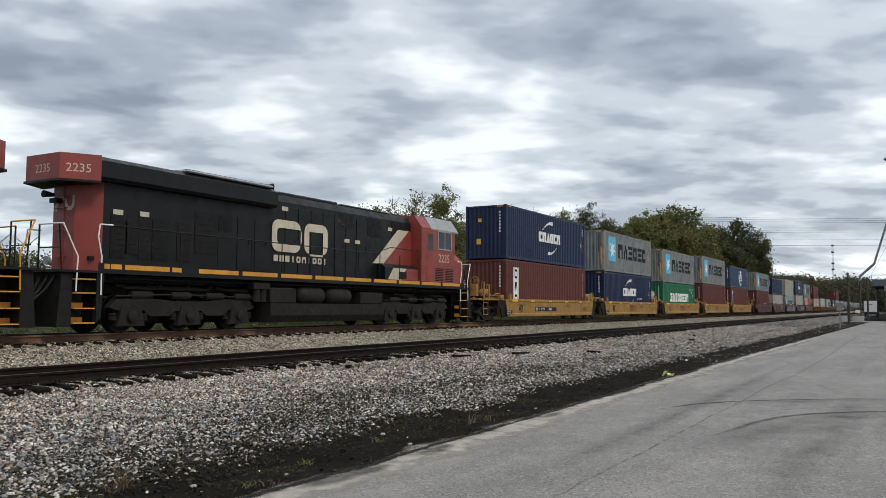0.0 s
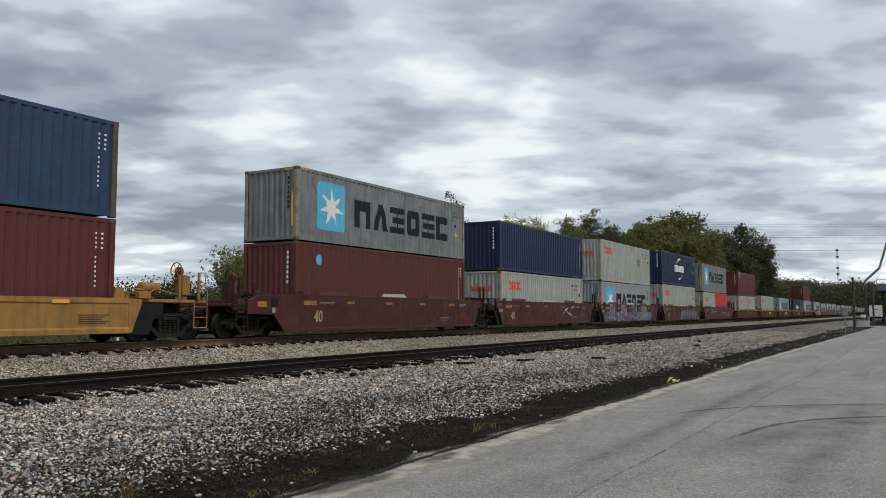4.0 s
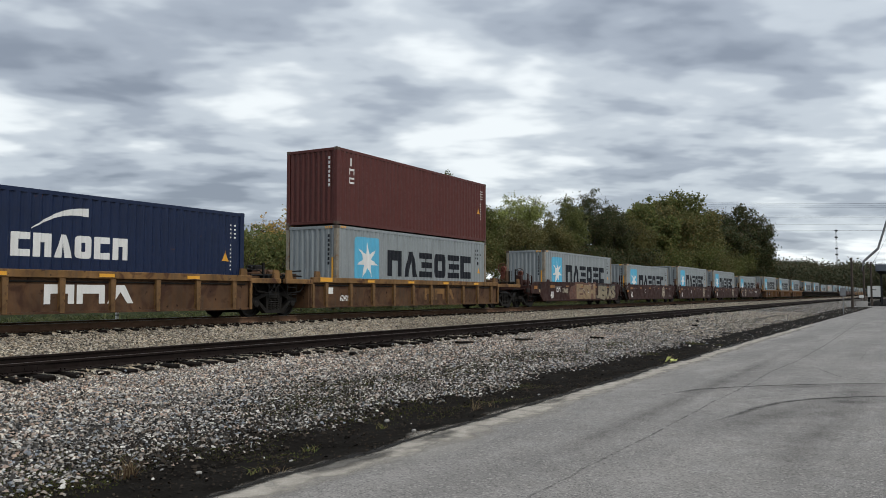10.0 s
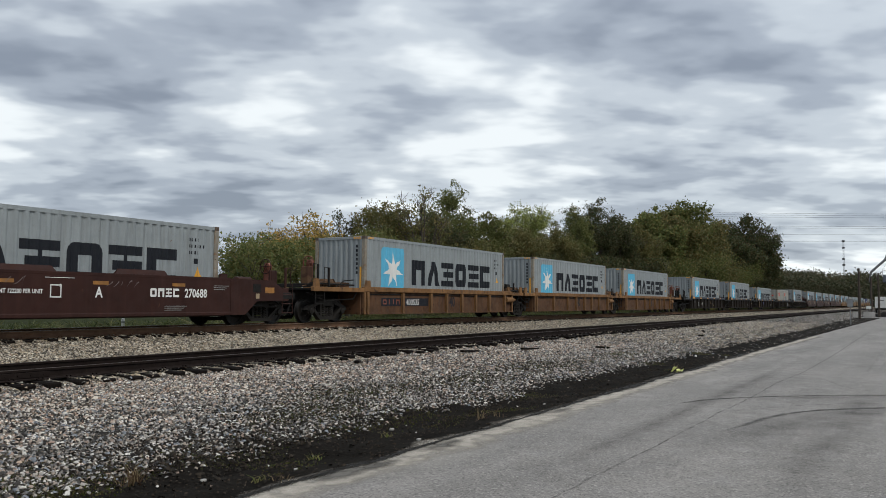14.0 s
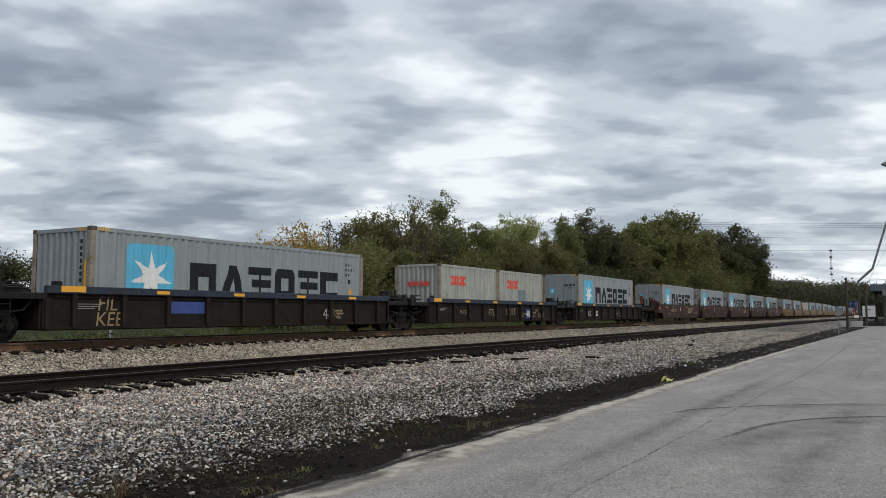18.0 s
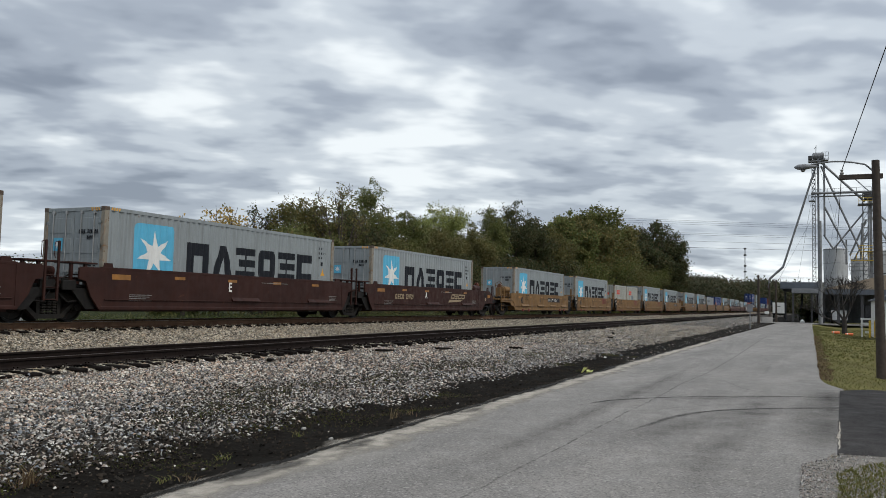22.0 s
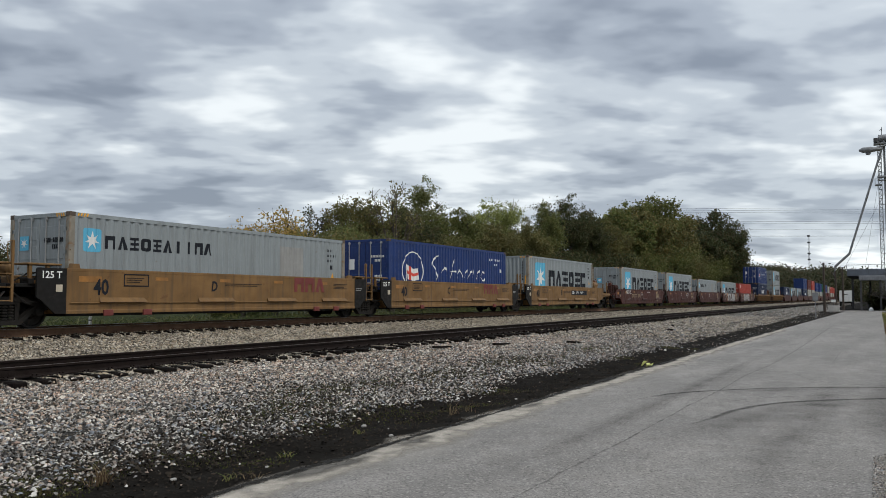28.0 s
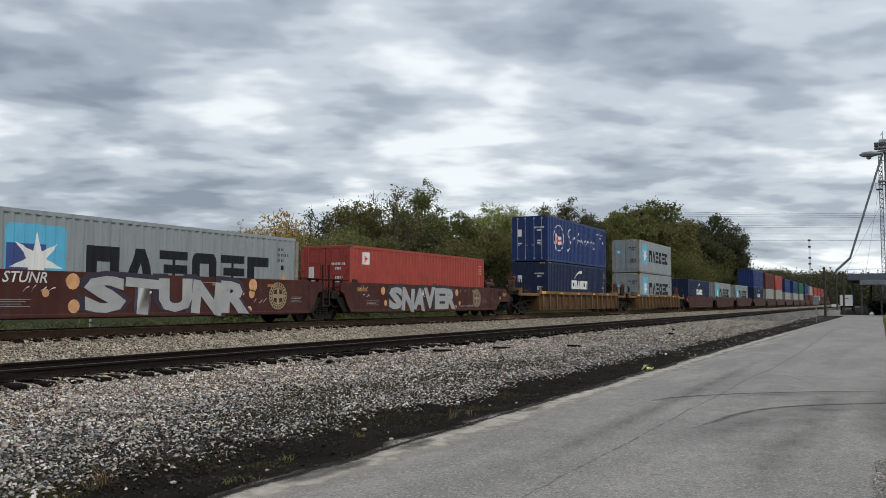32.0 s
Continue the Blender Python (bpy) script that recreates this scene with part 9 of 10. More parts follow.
def plants():
    rng, rnd = np.random.default_rng(11), random.Random(11)
    n = 14000
    x, y = rng.uniform(9, 75, n), 22.0 + 4 * rng.random(n) ** 1.5
    blades("tall_grass", [(a, b, ground_z(b)) for a, b in zip(x, y)], 0.5, 0.022, BLADE, "tall green grass beyond the main track", 1)
    n = 34000
    x, y = rng.uniform(2, 95, n), 22.6 + 15 * rng.random(n) ** 1.1
    blades("field_grass", [(a, b, ground_z(b) + 0.25 * noise.noise((a * 0.7, b * 0.7, 3))) for a, b in zip(x, y) if noise.noise((a * 1.1, b * 1.1, 8)) > -0.25], 0.85, 0.05, FIELD_BLADE, "tall dark grass and weeds beyond the main track", 8)
    # moss and short grass in patches on the black soil
    sp = []
    while len(sp) < 16000:
        a, b = rng.uniform(3.2, 32), rng.uniform(5.4, 8.4)
        k = noise.noise((a * 0.55, b * 1.1, 6)) + (0.25 if a < 5.5 and b > 6.2 else 0)
        if k > 0.16 + 0.25 * rng.random():
            sp.append((a, b, ground_z(b) + bump_z(a, b) - 0.005))
    blades("moss", sp, 0.024, 0.010, MOSS, "mossy green patches on the black soil", 2, category="moss")
    for cx, cy, wide, n in ((11.6, 8.5, 0.9, 900), (9.2, 7.5, 0.8, 900), (14.6, 8.0, 0.9, 700), (19.0, 8.3, 1.2, 800), (25.0, 8.0, 2.0, 900)):
        sp = [(rnd.gauss(cx, wide), rnd.gauss(cy, 0.45)) for k in range(n)]
        blades("moss", [(a, b, ground_z(b) + bump_z(a, b)) for a, b in sp], 0.05, 0.014, MOSS, "dark moss and low weeds between the stones", int(cx * 7), category="moss")
    for cx, cy, wide, n in ((9.0, 6.5, 0.5, 380), (10.1, 6.35, 0.45, 260), (10.0, 5.8, 0.4, 160), (12.6, 6.7, 0.6, 700), (6.1, 6.95, 0.35, 260), (7.0, 6.5, 0.5, 200)):
        sp = [(rnd.gauss(cx, wide), rnd.gauss(cy, 0.13)) for k in range(n)]
        blades("moss", [(a, b, ground_z(b) + bump_z(a, b) + 0.004) for a, b in sp], 0.022, 0.010, MOSS, "green moss on the soil at the ballast's foot", int(cx * 11), category="moss")
    near = [(4.6, 6.55), (4.9, 6.8), (4.3, 6.4)]
    sp = [(rnd.gauss(cx, 0.35), rnd.gauss(cy, 0.16), 0) for cx, cy in near for k in range(420)]
    blades("moss", [(a, b, ground_z(b) + bump_z(a, b) - 0.005) for a, b, c in sp], 0.028, 0.010, MOSS, "thick green moss at the ballast's foot", 3, category="moss")
    def lawn(n, x0, x1, reach):
        out = []
        for k in range(n):
            a, b = rng.uniform(x0, x1), -0.2 - reach * rng.random() ** 1.5
            lip = -0.24 + 0.14 * noise.noise((a * 0.8, 2, 1))
            lip -= 0.42 * ((22.0 - a) / 2.6) ** 2 if 19.4 < a < 22 else 0
            if b > lip or 10.5 < a < 19.5 or (a < 10.8 and b > -0.16 - 0.15 * noise.noise((a * 1.5, b, 1)) - 0.22 * max(0, a - 8.7) - 0.35 * max(0, a - 9.5)):
                continue
            out.append((a, b, max(ground_z(b) + bump_z(a, b) - 0.01, 0.0 if a < 10.8 and b > -0.9 else -9)))
        return out

    blades("lawn_grass", lawn(9000, 6, 10.8, 3), 0.045, 0.009, LAWN, "short lawn grass at the gravel's rim", 15)
    blades("lawn_grass", lawn(18000, 6, 34, 6), 0.055, 0.010, LAWN, "short lawn grass beside the road", 5)
    blades("lawn_grass", lawn(18000, 34, 100, 10), 0.07, 0.035, LAWN, "short lawn grass further along the road", 6)
    sp = []
    for k in range(9000):
        a = rng.uniform(6, 60)
        b = -0.21 - 0.32 * rng.random() ** 1.5 * (1 + noise.noise((a * 0.6, 4, 1)))
        if not 10.6 < a < 22 and a > 10:
            sp.append((a, b, ground_z(b) - 0.005))
    blades("dry_grass", sp, 0.06, 0.012, DRY, "dry straw-coloured grass along the asphalt's edge", 7)
    for cx, cy, mat, h, k, words in ((7.03, 5.75, BLADE, 0.075, 30, "tuft of green grass on black soil"), (10.5, 5.5, DRY, 0.20, 18, "dry weed stalks on black soil"), (10.9, 5.42, DRY, 0.16, 12, "dry weed stalks on black soil"),
                                     (5.15, 6.35, DRY, 0.22, 60, "reddish dry weed at the ballast's foot"), (20.6, 5.25, DRY, 0.16, 24, "dry grass clump beside the road"), (5.9, 5.15, DRY, 0.09, 16, "dry weed stalks on the black soil"),
                                     (8.7, 5.9, BLADE, 0.08, 20, "tuft of green grass on black soil"), (5.8, 5.35, BLADE, 0.08, 16, "tuft of green grass on black soil")):
        sp = [(cx + rnd.gauss(0, 0.05), cy + rnd.gauss(0, 0.04), ground_z(cy) + bump_z(cx, cy) - 0.01) for i in range(k)]
        blades("weed", sp, h, 0.006, mat, words, int(cx * 10), kind="stuff", category="weed")


plants()


# ---- the roadside, the grain elevator and the far end ----
def lamp_pole():
    p = thing("street_lamp", "dark wooden utility pole with a cobra-head street lamp and crossarm", "street lamp", at=(26, -1.82, -0.25))
    part("pole", Build().rod((0, 0, 0), (0, 0.08, 6.25), 0.135, 0.105, 14).smooth(), POLE_WOOD, p)
    arm = [(0, 0.05, 5.85)] + [(0, 0.05 + 1.75 * k / 6, 5.95 + 0.32 * math.sin(math.pi * (0.1 + 0.62 * k / 6))) for k in range(1, 7)]
    part("lamp_arm", Build().pipe(arm, 0.024, 8).smooth(), GALV_OLD, p, "curved galvanised arm")
    hd = part("lamp_head", Build().lathe([(0, 0.03), (0.1, 0.05), (0.3, 0.085), (0.5, 0.08), (0.60, 0.02)], (0, 1.62, 6.15), "y", 14).smooth(), GALV_OLD, p, "grey cobra-head lamp")
    part("lens", Build().lathe([(0, 0.07), (-0.04, 0.06), (-0.06, 0.02)], (0, 1.98, 6.06), "z", 14).smooth(), GALV_OLD, hd, "clouded lamp glass")
    part("crossarm", Build().box(-0.06, 0.06, -0.1, 1.02, 5.72, 5.86, 0.01), POLE_WOOD, p, "wooden crossarm")
    part("brace", Build().rod((0, 0.1, 5.2), (0, 0.6, 5.72), 0.015), GALV, p)
    part("insulator", Build().lathe([(0, 0.04), (0.05, 0.06), (0.1, 0.03), (0.15, 0.05)], (0, 0.95, 5.86), "z", 10), CONCRETE, p)
    part("wire", Build().pipe([(0, 0.95, 6.0), (-6, 0.1, 8.2), (-14, -1.2, 11.5)], 0.012, 5), GRIME, p, "slack overhead wire")
    part("wire", Build().pipe([(0, 0.95, 5.98), (20, 0.6, 4.6), (60, 0.2, 3.4 + 1.2), (118, -0.6, 5.2)], 0.012, 5), GRIME, p, "slack overhead wire")


def far_poles():
    for x, y, h, r in ((110, 5.95, 6.1, 0.17), (118, 5.0, 5.3, 0.15), (122, 4.3, 5.9, 0.14), (112, -1.2, 13.0, 0.26)):
        p = thing("utility_pole", "dark wooden utility pole beside the track" if r < 0.3 else "tall thick weathered grey pole beside the shed", "pole", at=(x, y, 0 if y < 5 else -0.05))
        part("pole", Build().rod((0, 0, 0), (0, 0, h), r, r * 0.75, 10), POLE_WOOD if h < 10 else GALV_OLD, p)
        if r < 0.16:
            part("brace", Build().rod((0, 0, h * 0.8), (0, 0.5, h), 0.06), POLE_WOOD, p)
    s = thing("signpost", "grey metal sign on a thin post beside the track", "sign", at=(75, 4.75, -0.06))
    part("post", Build().rod((0, 0, 0), (0, 0, 2.15), 0.04), GALV_OLD, s)
    part("panel", Build().box(-0.06, -0.04, -0.22, 0.22, 1.5, 2.2, 0.006), GALV_OLD, s)
    for x, y in ((113, 5.1), (114, 5.4), (114.5, 6.6), (116, 4.9)):
        b = thing("concrete_barrier", "short pale concrete barrier at the road's end", "barrier", "barriers at the road's end", at=(x, y, 0))
        part("block", Build().slab([(-0.3, 0), (0.3, 0), (0.12, 0.75), (-0.12, 0.75)], -0.35, 0.35), CONCRETE, b)
    s = thing("signpost", "small white sign on a post at the road's end", "sign", at=(115, 5.2, 0))
    part("post", Build().rod((0, 0, 0), (0, 0, 1.4), 0.05), DARK_STEEL, s)
    part("panel", Build().box(-0.05, -0.02, -0.28, 0.28, 1.15, 1.5), WHITE_PAINT, s)


def box_truck():
    t = thing("semi_trailer", "white box trailer parked beside the tracks", "trailer", at=(185, 6.0, 0))
    part("body", Build().box(0, 9, -1.25, 1.25, 1.0, 3.25, 0.03), WHITE_PAINT, t)
    part("notice", Build().box(-0.01, 0, -0.3, 0.5, 2.4, 2.55), DARK_STEEL, t)
    part("chassis", Build().box(0.3, 8.6, -0.9, 0.9, 0.65, 1.0), GRIME, t)
    for x in (1.0, 2.2):
        for y in (-1.05, 1.05):
            part("wheel", Build().lathe([(-0.15, 0.4), (-0.13, 0.5), (0.13, 0.5), (0.15, 0.4)], (x, y, 0.5), "y", 16), GRIME, t)


def lattice(b, x, y0, y1, z0, z1, step, r):
    for y in (y0, y1):
        for dx in (0, abs(y1 - y0)):
            b.rod((x + dx, y, z0), (x + dx, y, z1), r, n=6)
    z = z0
    while z < z1 - 0.1:
        w = min(z + step, z1)
        for dx in (0, abs(y1 - y0)):
            b.rod((x + dx, y0, w), (x + dx, y1, w), r * 0.7, n=5).rod((x + dx, y0, z), (x + dx, y1, w), r * 0.6, n=5)
        z = w


def elevator():
    e = thing("grain_elevator", "galvanised grain elevator with lattice towers, spouts and pale silos", "grain elevator", at=(0, 0, 0))
    b = Build()
    lattice(b, 150, -0.45, -0.95, 0, 27.3, 0.75, 0.055)
    part("ladder_tower", b, GALV_OLD, e, "slender ladder tower")
    part("elevator_leg", Build().box(150.2, 150.7, -1.58, -1.25, 0, 27.6), GALV_OLD, e, "upright elevator casing")
    part("elevator_leg", Build().box(150.2, 150.7, -2.48, -2.18, 14.4, 27.6), GALV_OLD, e, "upright elevator casing")
    for z in (5, 9, 13, 17, 21, 25):
        part("tie_bar", Build().rod((150.2, -0.5, z), (150.2, -1.4, z), 0.05, n=5), GALV_OLD, e)
    part("head_house", Build().lathe([(-0.9, 0.35), (-0.8, 0.62), (0.8, 0.62), (0.9, 0.35)], (150.6, -1.45, 28.0), "y", 12).box(149.9, 151.5, -2.3, 0.1, 27.0, 27.25), GALV_OLD, e, "drive house on the tower top")
    part("motor", Build().box(149.6, 150.3, -0.55, 0.1, 27.3, 28.0, 0.08), DARK_STEEL, e)
    part("aerial", Build().rod((150.6, -1.1, 28.5), (150.6, -1.15, 29.9), 0.05).rod((150.6, -1.1, 29.6), (150.6, -0.85, 29.3), 0.04), DARK_STEEL, e)
    cage = Build()
    for z in (27.2, 27.8, 28.4):
        cage.pipe([(149, -2.0, z), (149, -3.0, z), (152, -3.0, z)], 0.035)
    for y in (-2.0, -2.5, -3.0):
        cage.rod((149, y, 27.1), (149, y, 28.4), 0.035)
    part("platform", cage.box(149, 152, -3.0, -1.9, 27.0, 27.1), GALV_OLD, e, "railed platform")
    part("gantry", Build().slab([(150, 0), (151, 0), (151, 0.1), (150, 0.1)], -9.5, -0.3).rod((150, -9.5, 0.55), (150, -0.3, 0.55), 0.2, n=8), GALV_OLD, e, "level conveyor bridge", pose(0, 0, 21.0))
    rail = Build().rod((150, -9.4, 22.4), (150, -0.4, 22.2), 0.03)
    for k in range(9):
        rail.rod((150, -0.6 - 1.1 * k, 21.2), (150, -0.6 - 1.1 * k, 22.3), 0.03, n=5)
    part("handrail", rail, GALV_OLD, e)
    part("platform", Build().box(149.4, 151, -0.95, 0.05, 20.2, 20.3).pipe([(149.4, 0.05, 20.3), (149.4, 0.05, 21.2), (149.4, -0.95, 21.2)], 0.04), GALV_OLD, e, "small railed landing")
    b = Build()
    lattice(b, 150, -8.1, -8.9, 0, 21.3, 1.3, 0.07)
    part("ladder_tower", b, GALV_OLD, e, "second lattice tower")
    part("elevator_leg", Build().box(150.3, 150.9, -9.45, -9.05, 0, 21.6), GALV_OLD, e, "upright elevator casing")
    part("head_house", Build().box(149.4, 151.6, -10.2, -7.4, 19.35, 19.55).box(149.8, 151.0, -9.6, -8.3, 20.2, 21.4, 0.15), DARK_STEEL, e, "drive house")
    rail = Build()
    for z in (20.0, 20.5):
        rail.pipe([(149.4, -7.4, z), (149.4, -10.2, z)], 0.03)
    for k in range(5):
        rail.rod((149.4, -7.4 - 0.7 * k, 19.5), (149.4, -7.4 - 0.7 * k, 20.5), 0.03, n=5)
    part("handrail", rail, YELLOW_POST, e, "faded yellow handrail")
    for p, q, r in (((150, -1.2, 26.6), (150, 4.16, 9.05), 0.17), ((150, 4.05, 9.15), (150, 6.35, 6.95), 0.2), ((150, 6.35, 6.95), (150, 6.5, 5.4), 0.14), ((150.2, -1.66, 27.1), (150.2, -8.35, 20.0), 0.2), ((150.2, -1.87, 26.2), (150.2, -7.83, 11.4), 0.16),
                    ((150.3, -2.37, 19.2), (150.3, -5.56, 12.3), 0.16), ((150.4, -2.2, 14.5), (150.4, -3.66, 12.1), 0.14), ((150.4, -8.2, 18.1), (150.4, -3.66, 12.1), 0.14), ((150.5, -8.6, 17.0), (150.5, -6.1, 11.0), 0.16),
                    ((150.5, -8.0, 16.4), (150.5, -7.7, 10.4), 0.14), ((150.5, -9.3, 17.5), (150.5, -13, 11), 0.16), ((150.6, -9.4, 18.6), (150.6, -14, 14.5), 0.16), ((150.6, -5.6, 13.6), (150.6, -5.56, 9.5), 0.14), ((150.6, -8.9, 15), (150.6, -6.6, 10), 0.12)):
        part("spout", Build().rod(p, q, r, n=8), GALV_OLD, e, "slanted grain spout")
    for p, q in (((150, -1.4, 26.8), (150, 2.0, 6.0)), ((150, -1.4, 26.8), (150, -6.4, 7.0)), ((150, -2.3, 21), (150, 5.2, 6.2)), ((150, -4.6, 21.3), (150, -2.4, 8.0))):
        part("guy_wire", Build().rod(p, q, 0.02, n=4), DARK_STEEL, e, "thin guy wire")
    for y, r, h, x in ((-4.15, 1.95, 12.6, 158), (-8.2, 1.6, 11.0, 160), (-11.6, 2.2, 12.5, 163), (-15.5, 2.6, 14.5, 166)):
        silo = part("silo", Build().lathe([(0, r), (h, r), (h + r * 0.22, r * 0.25), (h + r * 0.25, 0.2)], (x, y, 0), "z", 24).smooth(), PALE_SILO, e, "pale corrugated steel silo")
        part("hoops", Build().ring((x, y, h - 0.1), (0, 0, 1), r, 0.06, 24, 4).ring((x, y, h * 0.8), (0, 0, 1), r, 0.04, 24, 4), GALV_OLD, silo)
    b = Build()
    for k in range(5):
        b.rod((149.5, -10.0 - 1.4 * k, 0), (149.5, -10.0 - 1.4 * k, 13 + 2 * (k % 2)), 0.09)
    for z in (5, 8, 11, 13):
        b.rod((149.5, -9.4, z), (149.5, -16, z), 0.07)
    part("frame", b, DARK_STEEL, e, "dark steel frame among the silos")
    for z, y0, y1 in ((10.2, -6.2, -9.6), (8.6, -6.0, -9.0), (11.6, -7.4, -10.4)):
        rail = Build().box(149.6, 150.4, y1, y0, z - 0.1, z)
        rail.pipe([(149.6, y0, z + 0.5), (149.6, y1, z + 0.5)], 0.035).pipe([(149.6, y0, z + 1.0), (149.6, y1, z + 1.0)], 0.035)
        for k in range(5):
            rail.rod((149.6, y0 + (y1 - y0) * k / 4, z), (149.6, y0 + (y1 - y0) * k / 4, z + 1.0), 0.035, n=5)
        part("catwalk", rail, YELLOW_POST if z > 10 else GALV_OLD, e, "railed catwalk among the spouts")


def sheds():
    s = thing("loading_shed", "open-fronted grain loading shed with a blue-grey fascia", "shed", at=(0, 0, 0))
    part("canopy", Build().box(126, 146, -1.3, 3.9, 4.75, 5.7, 0.03), SHED_GREY, s, "blue-grey roof band")
    b = Build()
    for k in range(20):
        b.box(122.9, 123.0, 2.2 - 0.2 * k, 2.32 - 0.2 * k, 4.1, 4.7)
    part("awning", b.box(123, 126, -1.8, 2.35, 4.08, 4.74), GALV, s, "ribbed grey awning")
    for y in (2.15, -0.2, -1.7):
        part("post", Build().box(123.2, 123.45, y - 0.12, y + 0.12, 0, 4.1), DARK_STEEL, s)
    for y in (3.7, 1.2, -1.1):
        part("post", Build().box(145, 145.3, y - 0.15, y + 0.15, 0, 4.8), DARK_STEEL, s)
    part("side_wall", Build().box(127, 145, -1.6, -1.4, 0, 4.75), SHED_DARK, s, "grey side wall")
    part("hand_rail", Build().pipe([(126, 3.9, 6.3), (126, -1.3, 6.3)], 0.03).pipe([(126, 3.9, 5.7), (126, 3.9, 6.3)], 0.03).pipe([(126, 1.2, 5.7), (126, 1.2, 6.3)], 0.03).pipe([(126, -1.3, 5.7), (126, -1.3, 6.3)], 0.03), GALV, s, "thin rail on the roof")
    part("machine", Build().box(139, 142, -0.8, 1.0, 0, 1.5, 0.2).box(139.5, 141, 1.2, 1.6, 0, 2.6), DARK_STEEL, s)
    part("hedge", raw_mesh("hedge", *cards(np.random.default_rng(5).normal((138, 0.2, 1.2), (0.5, 0.7, 0.5), (900, 3)), 0.3, np.random.default_rng(6)), LEAF_DARK), LEAF_DARK, s, "dark green growth in the shed")
    h = thing("mill_building", "low mill building with a tan sloping roof", "building", at=(0, 0, 0))
    part("roof", Build().run([(-1.9, 4.5), (-1.9, 4.7), (-9.4, 6.6), (-16, 6.6), (-16, 4.5)], 119, 134), TAN_WALL, h, "tan sloping roof")
    part("fascia", Build().box(118.6, 119.0, -16, -1.85, 3.9, 4.6), SHED_GREY, h)
    part("wall", Build().box(131, 131.4, -16, -1.7, 0, 4.5), SHED_DARK, h, "dim rear wall")
    for y in (-3.4, -6.2, -9.4, -12.6):
        part("post", Build().box(119, 119.35, y - 0.17, y + 0.17, 0, 4.5), DARK_STEEL, h)
    part("conveyor", Build().box(121, 124, -9.0, -6.6, 0, 2.6, 0.1).rod((121, -6.4, 0.3), (121, -8.9, 3.2), 0.15), DARK_STEEL, h)
    b = thing("pickup_truck", "white pickup truck parked under the shed", "truck", at=(121, -3.6, 0))
    part("body", Build().slab([(0, 0.5), (0, 1.1), (1.5, 1.2), (2.1, 1.8), (3.4, 1.8), (3.7, 1.15), (5.2, 1.1), (5.2, 0.5)], -0.95, 0.95), WHITE_PAINT, b)
    for x in (0.9, 4.2):
        for y in (-0.85, 0.85):
            part("wheel", Build().lathe([(-0.1, 0.3), (-0.1, 0.36), (0.1, 0.36), (0.1, 0.3)], (x, y, 0.36), "y", 14), GRIME, b)
    solid("salt_bag", Build().lathe([(0, 0.28), (0.2, 0.3), (0.38, 0.14), (0.46, 0.06)], (0, 0, 0), "z", 14).smooth(), WHITE_PAINT, "white sack standing on the yard's edge", "sack", at=(122, 1.0, 0.0))
    w = thing("office_building", "small building with pale walls beside the driveway fence", "building", at=(0, 0, 0))
    part("wall", Build().box(66, 74, -12, -4.48, -0.3, 2.5), WHITE_PAINT, w)
    part("roof", Build().run([(-4.3, 2.5), (-4.3, 2.62), (-8.2, 3.9), (-12.2, 2.6), (-12.2, 2.5)], 65.7, 74.3), SHED_GREY, w)


